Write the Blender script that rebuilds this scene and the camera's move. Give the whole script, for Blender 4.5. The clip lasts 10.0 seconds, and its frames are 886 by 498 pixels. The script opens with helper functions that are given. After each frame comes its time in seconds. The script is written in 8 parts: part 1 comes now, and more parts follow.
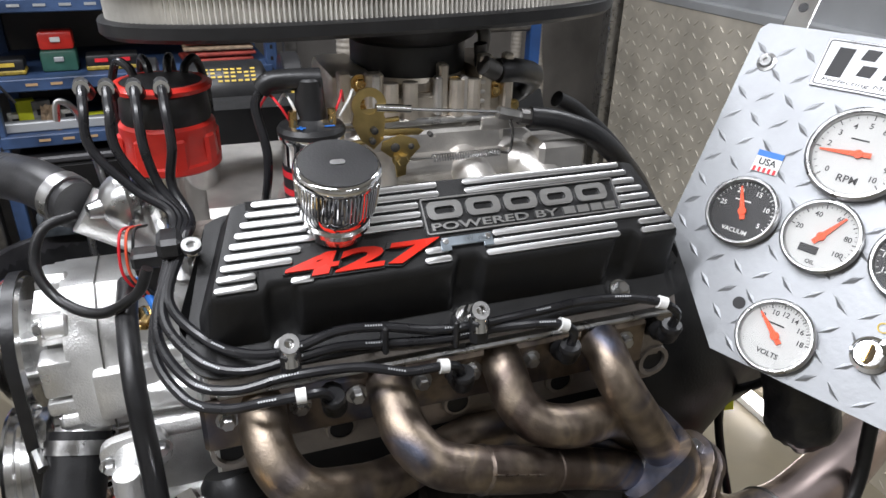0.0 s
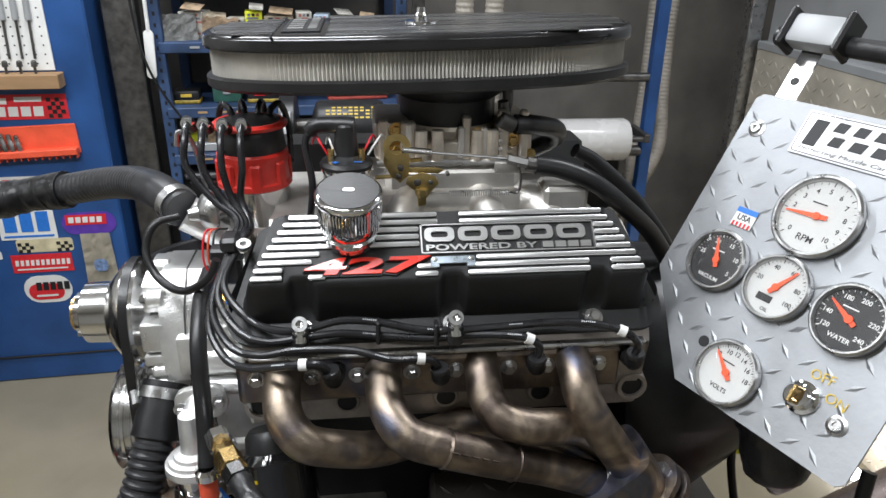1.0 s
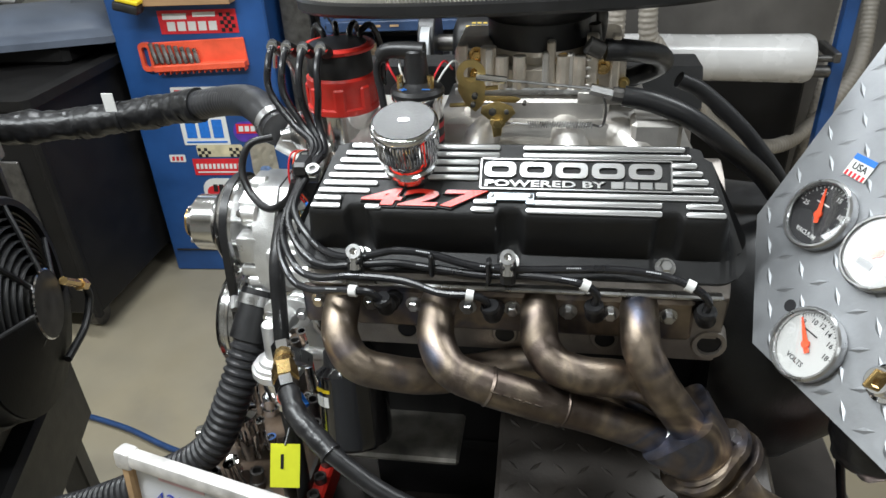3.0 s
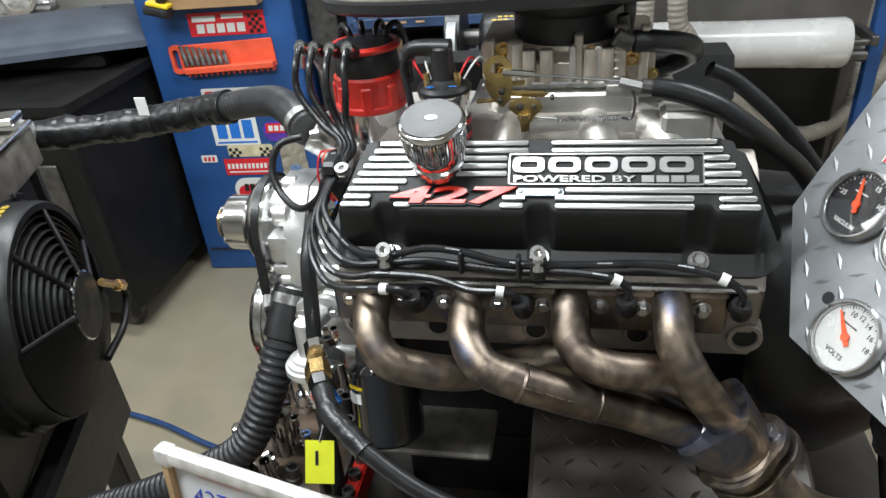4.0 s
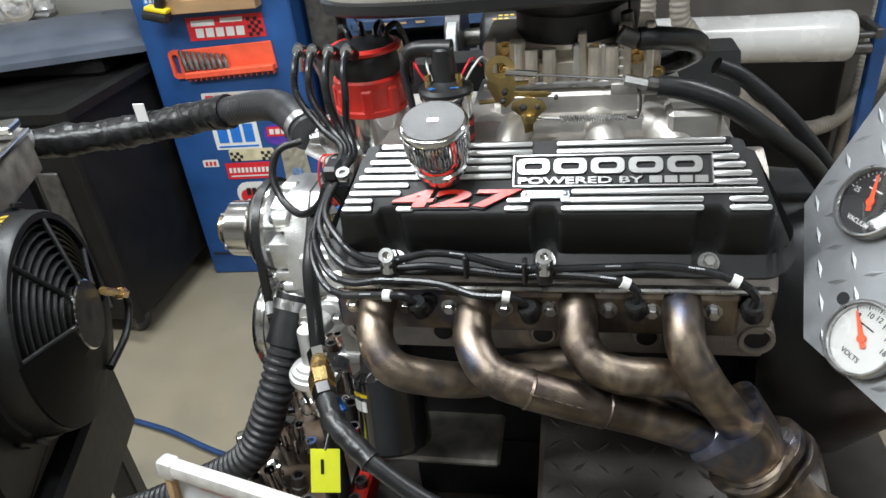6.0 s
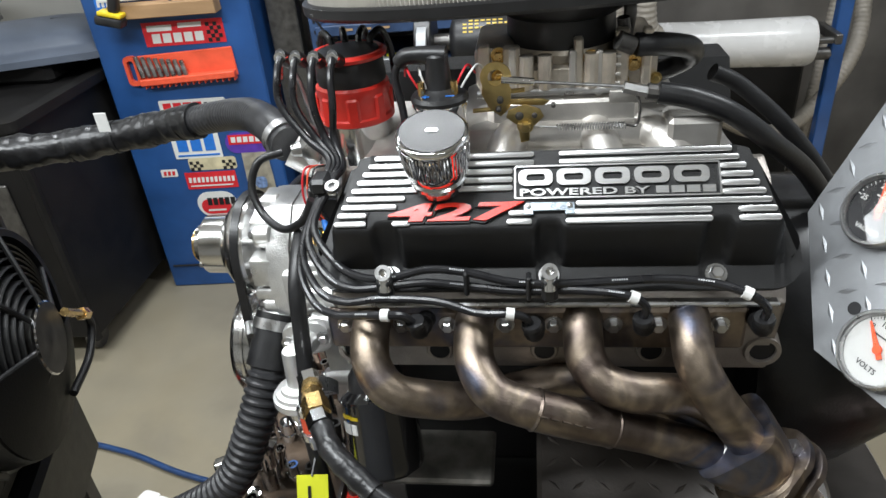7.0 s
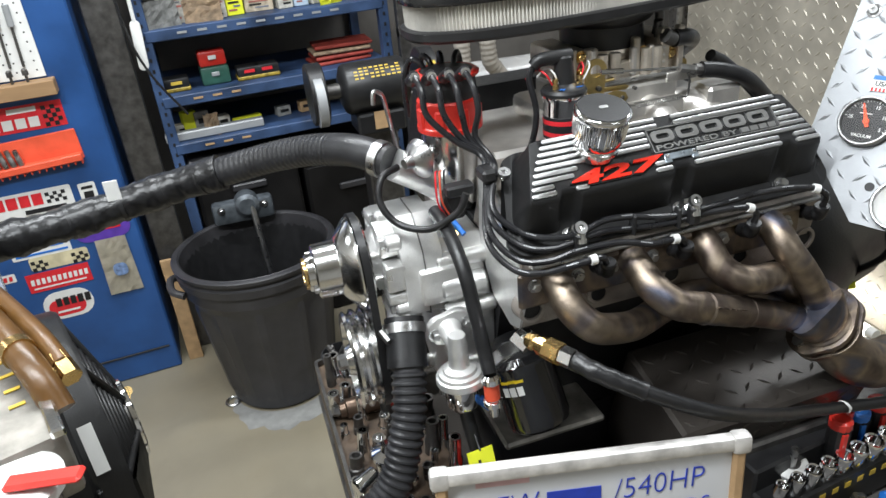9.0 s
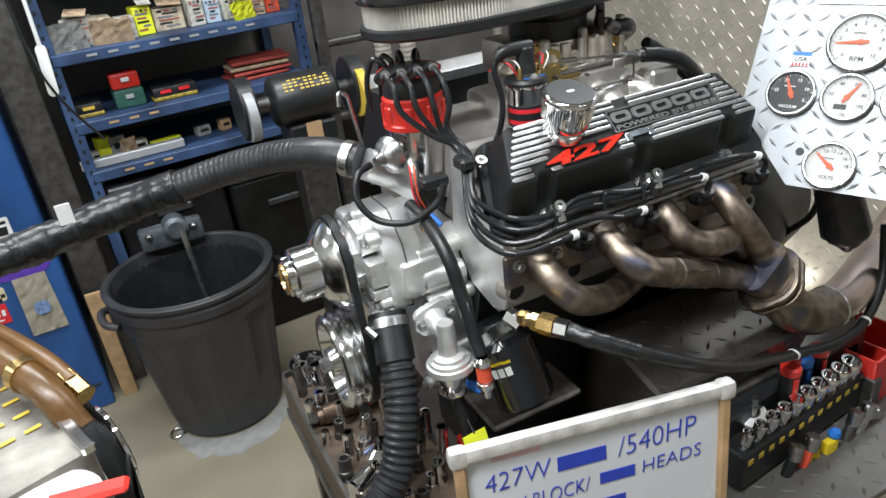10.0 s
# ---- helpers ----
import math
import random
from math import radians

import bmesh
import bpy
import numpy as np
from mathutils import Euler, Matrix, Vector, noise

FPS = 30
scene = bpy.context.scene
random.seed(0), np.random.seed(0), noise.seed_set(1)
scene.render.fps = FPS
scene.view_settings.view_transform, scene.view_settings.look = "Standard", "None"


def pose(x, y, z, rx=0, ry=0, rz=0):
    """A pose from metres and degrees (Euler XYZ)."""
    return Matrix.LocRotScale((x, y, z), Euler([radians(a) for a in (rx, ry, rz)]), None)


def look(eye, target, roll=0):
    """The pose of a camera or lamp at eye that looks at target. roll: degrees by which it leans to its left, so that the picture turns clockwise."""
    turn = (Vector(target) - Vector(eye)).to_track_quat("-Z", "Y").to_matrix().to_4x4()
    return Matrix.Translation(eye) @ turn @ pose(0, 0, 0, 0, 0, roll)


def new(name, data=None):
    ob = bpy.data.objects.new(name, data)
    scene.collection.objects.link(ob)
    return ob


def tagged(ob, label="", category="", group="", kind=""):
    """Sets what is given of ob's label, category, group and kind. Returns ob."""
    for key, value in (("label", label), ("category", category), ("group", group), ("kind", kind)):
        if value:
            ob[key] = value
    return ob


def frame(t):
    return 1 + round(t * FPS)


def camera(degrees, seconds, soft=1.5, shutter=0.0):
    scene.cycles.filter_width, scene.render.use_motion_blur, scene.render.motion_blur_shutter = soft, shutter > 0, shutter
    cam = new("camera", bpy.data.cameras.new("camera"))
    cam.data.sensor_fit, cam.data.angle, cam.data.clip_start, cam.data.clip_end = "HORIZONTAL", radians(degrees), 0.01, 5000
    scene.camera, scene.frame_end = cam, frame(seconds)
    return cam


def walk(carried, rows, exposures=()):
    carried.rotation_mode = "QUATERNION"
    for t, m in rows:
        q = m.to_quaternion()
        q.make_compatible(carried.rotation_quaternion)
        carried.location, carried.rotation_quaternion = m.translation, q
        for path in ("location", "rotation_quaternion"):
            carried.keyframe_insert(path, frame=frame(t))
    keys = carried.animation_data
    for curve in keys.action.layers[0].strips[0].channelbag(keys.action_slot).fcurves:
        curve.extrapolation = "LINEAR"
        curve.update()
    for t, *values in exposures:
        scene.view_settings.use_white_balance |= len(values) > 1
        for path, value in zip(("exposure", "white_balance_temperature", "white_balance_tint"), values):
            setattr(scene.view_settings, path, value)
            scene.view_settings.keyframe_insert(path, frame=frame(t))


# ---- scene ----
cam = camera(64.9, 10.0)
METRES, TILT, LEAN, TURN = 1.13, -26.680, -1.302, -19.805
EYE = (-0.2077, -0.4743, 1.4254)
ROWS = [
    (0.0, 0.0, 0.0, 0.0, -0.0, 0.0, -0.0),
    (0.5, 0.0279, -0.0715, -0.013, 2.82, 2.2, -1.78),
    (1.0, 0.1489, -0.1114, -0.0109, 12.16, 2.39, -5.62),
    (1.5, 0.2264, -0.0976, 0.0015, 20.18, -0.51, -9.2),
    (2.0, 0.2434, -0.0653, 0.0178, 23.36, -3.07, -9.58),
    (2.5, 0.2455, -0.0537, 0.0235, 25.29, -5.03, -9.24),
    (3.0, 0.2467, -0.0588, 0.0217, 26.97, -6.49, -8.86),
    (4.5, 0.2469, -0.0585, 0.0248, 29.99, -7.37, -7.14),
    (5.0, 0.2475, -0.0582, 0.0242, 30.19, -7.41, -6.86),
    (5.5, 0.2474, -0.0564, 0.0241, 29.86, -7.36, -6.7),
    (7.0, 0.1917, -0.038, 0.0287, 25.85, -6.51, -6.05),
    (7.5, 0.1468, -0.0566, 0.0191, 21.43, -4.99, -4.66),
    (8.0, 0.0802, -0.1624, -0.0232, 16.77, -4.42, -2.2),
    (8.5, -0.0457, -0.2328, -0.0488, 10.93, -2.71, 0.96),
    (9.0, -0.2021, -0.2692, -0.0624, 3.9, -0.97, 5.0),
    (9.5, -0.2739, -0.2942, -0.0772, -1.87, -0.31, 8.26),
    (10.0, -0.2921, -0.2929, -0.0778, -3.74, -0.88, 10.04),
]
walk(cam, [(t, pose(*EYE, TILT, LEAN, TURN) @ pose(METRES * x, METRES * y, METRES * z, 90 + pitch, roll, yaw)) for t, x, y, z, yaw, pitch, roll in ROWS],
     exposures=((0.0, -0.10, 6500, 15), (0.6, -0.10, 6500, 14), (1.2, -0.10, 6500, 11), (2.0, -0.04, 6500, 9), (3.0, 0.04, 6500, 9), (5.0, 0.13, 6500, 9), (7.5, 0.08, 6500, 10), (9.0, 0.12, 6500, 10), (10.0, 0.08, 6500, 10)))

# ---- world and lights ----
UP = Vector((0, 0, 1))
ROOM = pose(0, 0, 0, 0, 0, 3.6)
world = bpy.data.worlds.new("world")
scene.world = world
world.use_nodes = True
world.node_tree.nodes["Background"].inputs["Color"].default_value = (0.9, 0.95, 1.0, 1)
world.node_tree.nodes["Background"].inputs["Strength"].default_value = 0.12


def lamp_area(name, eye, target, sx, sy, watts, col=(1.0, 0.97, 0.92)):
    d = bpy.data.lights.new(name, "AREA")
    d.shape, d.size, d.size_y, d.energy, d.color = "RECTANGLE", sx, sy, watts, col
    ob = new(name, d)
    ob.matrix_world = look(eye, target)
    return ob


CEIL = 2.75
for lx, ly, sx, w in ((-0.75, -0.42, 1.2, 38), (-1.95, -0.52, 1.6, 33), (1.2, 0.55, 1.2, 26), (-0.7, 0.95, 1.2, 36), (0.9, -1.9, 1.2, 9)):
    lamp_area("ceiling_tube_light", (lx, ly, CEIL - 0.11), (lx, ly, 0), sx, 0.16, w, (0.95, 1.0, 1.03))
lamp_area("wall_light", (-2.60, 1.0, 2.46), (0.3, 0.0, 1.1), 0.55, 0.30, 3.8, (0.95, 1.0, 1.03))


# ---- materials ----
def mat(name, col, rough=0.5, metal=0.0, var=0.18, scale=30.0, bump=0.08, bscale=300.0, coat=0.0, wear=0.12, stretch=(1, 1, 1)):
    m = bpy.data.materials.new(name)
    m.use_nodes = True
    nt = m.node_tree
    b = nt.nodes["Principled BSDF"]
    tc = nt.nodes.new("ShaderNodeTexCoord")
    mp = nt.nodes.new("ShaderNodeMapping")
    mp.inputs["Scale"].default_value = stretch
    nt.links.new(tc.outputs["Object"], mp.inputs["Vector"])
    n1 = nt.nodes.new("ShaderNodeTexNoise")
    n1.inputs["Scale"].default_value, n1.inputs["Detail"].default_value = scale, 6
    n2 = nt.nodes.new("ShaderNodeTexNoise")
    n2.inputs["Scale"].default_value, n2.inputs["Detail"].default_value = bscale, 3
    for n in (n1, n2):
        nt.links.new(mp.outputs["Vector"], n.inputs["Vector"])
    mix = nt.nodes.new("ShaderNodeMix")
    mix.data_type = "RGBA"
    mix.inputs["A"].default_value = (*[max(0, c * (1 - var)) for c in col], 1)
    mix.inputs["B"].default_value = (*[min(1, c * (1 + var)) for c in col], 1)
    cr = nt.nodes.new("ShaderNodeMapRange")
    cr.inputs["From Min"].default_value, cr.inputs["From Max"].default_value = 0.3, 0.7
    nt.links.new(n1.outputs["Fac"], cr.inputs["Value"])
    nt.links.new(cr.outputs["Result"], mix.inputs["Factor"])
    nt.links.new(mix.outputs["Result"], b.inputs["Base Color"])
    rr = nt.nodes.new("ShaderNodeMapRange")
    rr.inputs["To Min"].default_value, rr.inputs["To Max"].default_value = max(0.02, rough - wear), min(1, rough + wear)
    nt.links.new(n1.outputs["Fac"], rr.inputs["Value"])
    nt.links.new(rr.outputs["Result"], b.inputs["Roughness"])
    b.inputs["Metallic"].default_value = metal
    b.inputs["Coat Weight"].default_value = coat
    if bump:
        bp = nt.nodes.new("ShaderNodeBump")
        bp.inputs["Strength"].default_value, bp.inputs["Distance"].default_value = bump, 0.002
        nt.links.new(n2.outputs["Fac"], bp.inputs["Height"])
        nt.links.new(bp.outputs["Normal"], b.inputs["Normal"])
    return m


def glow(name, col, strength):
    m = bpy.data.materials.new(name)
    m.use_nodes = True
    b = m.node_tree.nodes["Principled BSDF"]
    b.inputs["Base Color"].default_value = (*col, 1)
    b.inputs["Emission Color"].default_value, b.inputs["Emission Strength"].default_value = (*col, 1), strength
    return m


def glass(name):
    m = bpy.data.materials.new(name)
    m.use_nodes = True
    nt = m.node_tree
    tr, gl, mx = nt.nodes.new("ShaderNodeBsdfTransparent"), nt.nodes.new("ShaderNodeBsdfGlossy"), nt.nodes.new("ShaderNodeMixShader")
    fr = nt.nodes.new("ShaderNodeFresnel")
    gl.inputs["Roughness"].default_value = 0.03
    nt.links.new(fr.outputs["Fac"], mx.inputs["Fac"])
    nt.links.new(tr.outputs[0], mx.inputs[1])
    nt.links.new(gl.outputs[0], mx.inputs[2])
    nt.links.new(mx.outputs[0], nt.nodes["Material Output"].inputs["Surface"])
    return m


BLACK_CRINKLE = mat("black_powder_coat", (0.006, 0.006, 0.0065), 0.5, 0, 0.3, 60, 0.2, 900)
MILLED = mat("milled_aluminium", (0.60, 0.60, 0.60), 0.34, 1, 0.08, 40, 0.12, 400, stretch=(0.08, 1, 1))
CAST = mat("cast_aluminium", (0.80, 0.80, 0.79), 0.33, 0.8, 0.15, 25, 0.35, 500)
CAST_DULL = mat("dull_cast_aluminium", (0.62, 0.595, 0.56), 0.38, 0.75, 0.2, 25, 0.15, 450)
HEAD_METAL = mat("heat_stained_cast_head", (0.36, 0.325, 0.295), 0.44, 0.7, 0.25, 22, 0.4, 350)
CHROME = mat("chrome", (0.85, 0.85, 0.86), 0.05, 1, 0.03, 20, 0, wear=0.03)
POLISHED = mat("polished_aluminium", (0.82, 0.82, 0.82), 0.16, 1, 0.06, 30, 0.03, 300, wear=0.06)
STEEL = mat("steel", (0.5, 0.5, 0.5), 0.3, 1, 0.15, 60, 0.1, 300)
DARK_STEEL = mat("dark_steel", (0.13, 0.125, 0.12), 0.4, 0.8, 0.3, 40, 0.15, 300)
ZINC = mat("yellow_zinc", (0.62, 0.47, 0.20), 0.34, 1, 0.2, 50, 0.1, 300)
BRASS = mat("brass", (0.75, 0.52, 0.22), 0.25, 1, 0.12, 60, 0.06, 300)
RUBBER = mat("black_rubber", (0.012, 0.012, 0.013), 0.38, 0, 0.25, 50, 0.12, 300)
RUBBER_GREY = mat("worn_grey_rubber", (0.024, 0.024, 0.026), 0.38, 0, 0.25, 40, 0.15, 250)
TAPE = mat("black_vinyl_tape", (0.010, 0.010, 0.011), 0.34, 0, 0.4, 60, 0.8, 70)
WIRE = mat("black_silicone_wire", (0.014, 0.014, 0.016), 0.3, 0, 0.2, 60, 0.03, 300)
PLASTIC = mat("black_plastic", (0.016, 0.016, 0.017), 0.38, 0, 0.2, 40, 0.1, 400)
RED_CAP = mat("red_plastic", (0.62, 0.03, 0.02), 0.35, 0, 0.12, 40, 0.05, 300, coat=0.2)
RED_PAINT = mat("red_enamel", (0.75, 0.03, 0.015), 0.25, 0, 0.1, 40, 0.04, 300, coat=0.4)
ORANGE = mat("orange_red_plastic", (0.78, 0.10, 0.045), 0.42, 0, 0.12, 20, 0.05, 300)
PAPER_FILTER = mat("filter_paper", (0.52, 0.50, 0.46), 0.85, 0, 0.3, 18, 0.2, 300)
BLUE = mat("blue_painted_steel", (0.018, 0.075, 0.24), 0.38, 0, 0.25, 6, 0.06, 200, wear=0.1)
CONCRETE = None
WALL_PAINT = mat("painted_block", (0.42, 0.41, 0.38), 0.8, 0, 0.12, 3, 0.2, 60)
# darker and browner than the other walls
DARK_WALL = mat("dark_grey_brown_wall", (0.16, 0.148, 0.135), 0.8, 0, 0.3, 4, 0.2, 60)
CEILING_PAINT = mat("white_ceiling", (0.7, 0.69, 0.66), 0.8, 0, 0.08, 3, 0.1, 60)
WHITE = mat("white_plastic", (0.75, 0.75, 0.73), 0.4, 0, 0.06, 20, 0.03, 200)
WHITEBOARD = mat("whiteboard_enamel", (0.62, 0.63, 0.66), 0.25, 0, 0.06, 8, 0.0)
CARD = mat("cardboard", (0.42, 0.27, 0.14), 0.8, 0, 0.2, 30, 0.1, 200)
YELLOW = mat("yellow_plastic", (0.75, 0.55, 0.02), 0.4, 0, 0.1, 30, 0.05, 200)
NEON = mat("neon_yellow_label", (0.75, 0.78, 0.03), 0.6, 0, 0.08, 30, 0.02, 200)
INK_BLUE = mat("blue_marker_ink", (0.02, 0.05, 0.42), 0.5, 0, 0.1, 80, 0)
INK_BLACK = mat("black_ink", (0.01, 0.01, 0.012), 0.5, 0, 0.1, 80, 0)
INK_RED = mat("red_ink", (0.65, 0.02, 0.03), 0.5, 0, 0.1, 80, 0)
INK_BRIGHT_BLUE = mat("bright_blue_print", (0.02, 0.17, 0.6), 0.45, 0, 0.1, 80, 0)
INK_GOLD = mat("gold_print", (0.6, 0.42, 0.06), 0.5, 0, 0.1, 80, 0)
NEEDLE = mat("orange_needle", (0.9, 0.09, 0.02), 0.5, 0, 0.05, 80, 0)
PLATE_ALU = mat("diamond_plate_aluminium", (0.32, 0.33, 0.345), 0.5, 0.85, 0.14, 18, 0.12, 160, wear=0.12)
DPLATE_DULL = mat("dull_diamond_plate", (0.66, 0.61, 0.52), 0.36, 0.35, 0.2, 8, 0.1, 160)
DPLATE_DARK = mat("dirty_grey_diamond_plate", (0.12, 0.115, 0.11), 0.5, 0.4, 0.3, 10, 0.15, 160)
TANK_ALU = mat("dirty_tank_aluminium", (0.24, 0.225, 0.20), 0.55, 0.6, 0.4, 30, 0.2, 200)
BIN_BLACK = mat("matt_black_bin", (0.009, 0.0085, 0.0085), 0.5, 0, 0.3, 10, 0.2, 100)
DPLATE_BLACK = mat("black_diamond_plate", (0.060, 0.052, 0.046), 0.42, 0.3, 0.3, 10, 0.15, 200)
GREY_METAL = mat("grey_painted_metal", (0.35, 0.36, 0.37), 0.45, 0.2, 0.1, 8, 0.05, 150)
CONDUIT = mat("grey_conduit", (0.33, 0.30, 0.26), 0.5, 0.1, 0.15, 10, 0.1, 150)
FILM = mat("white_plastic_film", (0.58, 0.57, 0.56), 0.26, 0, 0.05, 15, 0.25, 25, coat=0.3)
CAN = mat("black_can_plastic", (0.036, 0.035, 0.038), 0.42, 0, 0.3, 10, 0.2, 100)
GREY_LID = mat("slate_lid_plastic", (0.085, 0.10, 0.13), 0.4, 0, 0.2, 8, 0.15, 80)
WOOD = mat("plywood", (0.36, 0.22, 0.11), 0.7, 0, 0.3, 12, 0.2, 120, stretch=(0.2, 1, 1))
AMBER_HOSE = mat("amber_hose", (0.105, 0.050, 0.014), 0.34, 0.0, 0.2, 40, 0.1, 200)
FRAME_WHITE = mat("scuffed_aluminium_frame", (0.60, 0.58, 0.56), 0.4, 0.3, 0.3, 40, 0.2, 200)
WOOD_DARK = mat("oil_stained_board", (0.11, 0.075, 0.05), 0.55, 0, 0.4, 25, 0.2, 150)
STRAW_STEEL = mat("straw_tinted_steel", (0.50, 0.40, 0.37), 0.24, 1, 0.2, 14, 0.05, 200)
BLUE_ZINC = mat("blue_zinc_plate", (0.50, 0.58, 0.66), 0.3, 0.9, 0.15, 60, 0.08, 300)
CARB_METAL = mat("warm_die_cast_metal", (0.66, 0.60, 0.52), 0.36, 0.8, 0.2, 40, 0.25, 350)
GLASS = glass("gauge_glass")
CLAMP_STEEL = mat("blue_grey_cast_clamp", (0.11, 0.125, 0.14), 0.42, 0.4, 0.35, 40, 0.2, 200)
FAN_BLACK = mat("black_fan_plastic", (0.010, 0.010, 0.0105), 0.40, 0, 0.3, 40, 0.15, 300)
LID_BLACK = mat("gloss_black_lid", (0.012, 0.012, 0.013), 0.2, 0, 0.2, 40, 0.03, 300, coat=0.5)
NAVY = mat("navy_rubber_hose", (0.012, 0.045, 0.14), 0.35, 0, 0.2, 40, 0.08, 200)
BIN_BLACK.node_tree.nodes["Principled BSDF"].inputs["Specular IOR Level"].default_value = 0.22
SHELF_BLUE = mat("dusty_blue_shelf_paint", (0.030, 0.060, 0.135), 0.5, 0, 0.55, 9, 0.12, 160, wear=0.2)
LID_RIB = mat("satin_dark_ribs", (0.20, 0.20, 0.205), 0.28, 0.9, 0.2, 40, 0.05, 300, stretch=(0.08, 1, 1))
CLEAR_BAG = mat("cloudy_clear_plastic", (0.52, 0.50, 0.48), 0.18, 0, 0.35, 14, 0.3, 40, coat=0.5)
FACE_WHITE = mat("white_gauge_face", (0.52, 0.52, 0.505), 0.5, 0, 0.03, 40, 0)
FACE_BLACK = mat("black_gauge_face", (0.015, 0.015, 0.017), 0.5, 0, 0.1, 40, 0)
TUBE_GLOW = glow("lit_tube", (1.0, 0.97, 0.92), 9.0)


def ramp_over(m, scale, stops, detail=4, distort=0.0):
    """Recolours a material by noise through a ramp of (place, colour)."""
    nt = m.node_tree
    n = nt.nodes.new("ShaderNodeTexNoise")
    n.inputs["Scale"].default_value, n.inputs["Detail"].default_value, n.inputs["Distortion"].default_value = scale, detail, distort
    tc = nt.nodes.new("ShaderNodeTexCoord")
    nt.links.new(tc.outputs["Object"], n.inputs["Vector"])
    r = nt.nodes.new("ShaderNodeValToRGB")
    els = r.color_ramp.elements
    els[0].position, els[0].color = stops[0][0], (*stops[0][1], 1)
    els[1].position, els[1].color = stops[-1][0], (*stops[-1][1], 1)
    for p, c in stops[1:-1]:
        els.new(p).color = (*c, 1)
    nt.links.new(n.outputs["Fac"], r.inputs["Fac"])
    mx = nt.nodes.new("ShaderNodeMix")
    mx.data_type, mx.blend_type = "RGBA", "MULTIPLY"
    mx.inputs["Factor"].default_value = 1.0
    b = nt.nodes["Principled BSDF"]
    old = b.inputs["Base Color"].links[0].from_socket
    nt.links.new(old, mx.inputs["A"])
    nt.links.new(r.outputs["Color"], mx.inputs["B"])
    nt.links.new(mx.outputs["Result"], b.inputs["Base Color"])
    return m


# bare header steel: brown-grey with straw and blue heat bands
HEADER_STEEL = ramp_over(mat("heat_tinted_steel", (0.95, 0.95, 0.95), 0.44, 1, 0.22, 90, 0.14, 420, wear=0.16), 11.0,
                         ((0.28, (0.13, 0.100, 0.088)), (0.41, (0.20, 0.160, 0.135)), (0.50, (0.35, 0.285, 0.220)), (0.57, (0.22, 0.185, 0.175)), (0.63, (0.14, 0.150, 0.200)), (0.70, (0.19, 0.170, 0.170)), (0.80, (0.25, 0.200, 0.160))), 3, 0.8)
# sealed floor with grey scuffs, spilt marks and fine grit
CONCRETE = ramp_over(mat("sealed_concrete", (0.262, 0.232, 0.172), 0.42, 0, 0.05, 9, 0.03, 240, wear=0.12), 2.1,
                     ((0.30, (0.72, 0.72, 0.74)), (0.44, (0.95, 0.95, 0.95)), (0.60, (1.0, 0.98, 0.94)), (0.74, (0.82, 0.82, 0.84))), 9, 0.4)


# ---- builders ----
def part(name, bm, material, parent=None, label="", smooth=35):
    """Links a bmesh as one mesh object, under a thing or a part."""
    me = bpy.data.meshes.new(name)
    bmesh.ops.recalc_face_normals(bm, faces=bm.faces[:])
    bm.to_mesh(me)
    bm.free()
    me.materials.append(material)
    if smooth:
        me.shade_smooth()
        me.set_sharp_from_angle(angle=radians(smooth))
    ob = new(name, me)
    if parent is not None:
        ob.parent = parent
        ob.matrix_parent_inverse = parent.matrix_world.inverted()
    if label:
        ob["label"] = label
    return ob


def thing(name, at, label, category, group="", kind=""):
    ob = new(name)
    ob.empty_display_size = 0.05
    ob.matrix_world = Matrix.Translation(at)
    bpy.context.view_layer.update()
    return tagged(ob, label, category, group, kind)


def box(c, s, m=None, bevel=0.0, bm=None, seg=1):
    bm = bm or bmesh.new()
    r = bmesh.ops.create_cube(bm, size=1)
    vs = r["verts"]
    mm = (m or Matrix()) @ Matrix.Translation(c) @ Matrix.Diagonal((*s, 1))
    bmesh.ops.transform(bm, matrix=mm, verts=vs)
    if bevel:
        es = list({e for v in vs for e in v.link_edges})
        bmesh.ops.bevel(bm, geom=es, offset=bevel, segments=seg, profile=0.5, affect="EDGES")
    return bm


def frame_of(d):
    d = Vector(d).normalized()
    return d.to_track_quat("Z", "Y").to_matrix().to_4x4()


def lathe(p0, axis, prof, seg=28, bm=None, cap=True):
    """A turned body: prof lists (height along the axis, radius)."""
    bm = bm or bmesh.new()
    m = Matrix.Translation(p0) @ frame_of(axis)
    rings = []
    for h, r in prof:
        rings.append([bm.verts.new(m @ Vector((r * math.cos(2 * math.pi * i / seg), r * math.sin(2 * math.pi * i / seg), h))) for i in range(seg)])
    for a, b in zip(rings, rings[1:]):
        for i in range(seg):
            bm.faces.new((a[i], a[(i + 1) % seg], b[(i + 1) % seg], b[i]))
    if cap:
        bm.faces.new(rings[0][::-1])
        bm.faces.new(rings[-1])
    return bm


def rod(p0, p1, r, seg=16, bm=None, r1=None, ch=0.0):
    p0, p1 = Vector(p0), Vector(p1)
    L = (p1 - p0).length
    r1 = r if r1 is None else r1
    prof = [(0, r), (L, r1)] if not ch else [(0, r - ch), (ch, r), (L - ch, r1), (L, r1 - ch)]
    return lathe(p0, p1 - p0, prof, seg, bm)


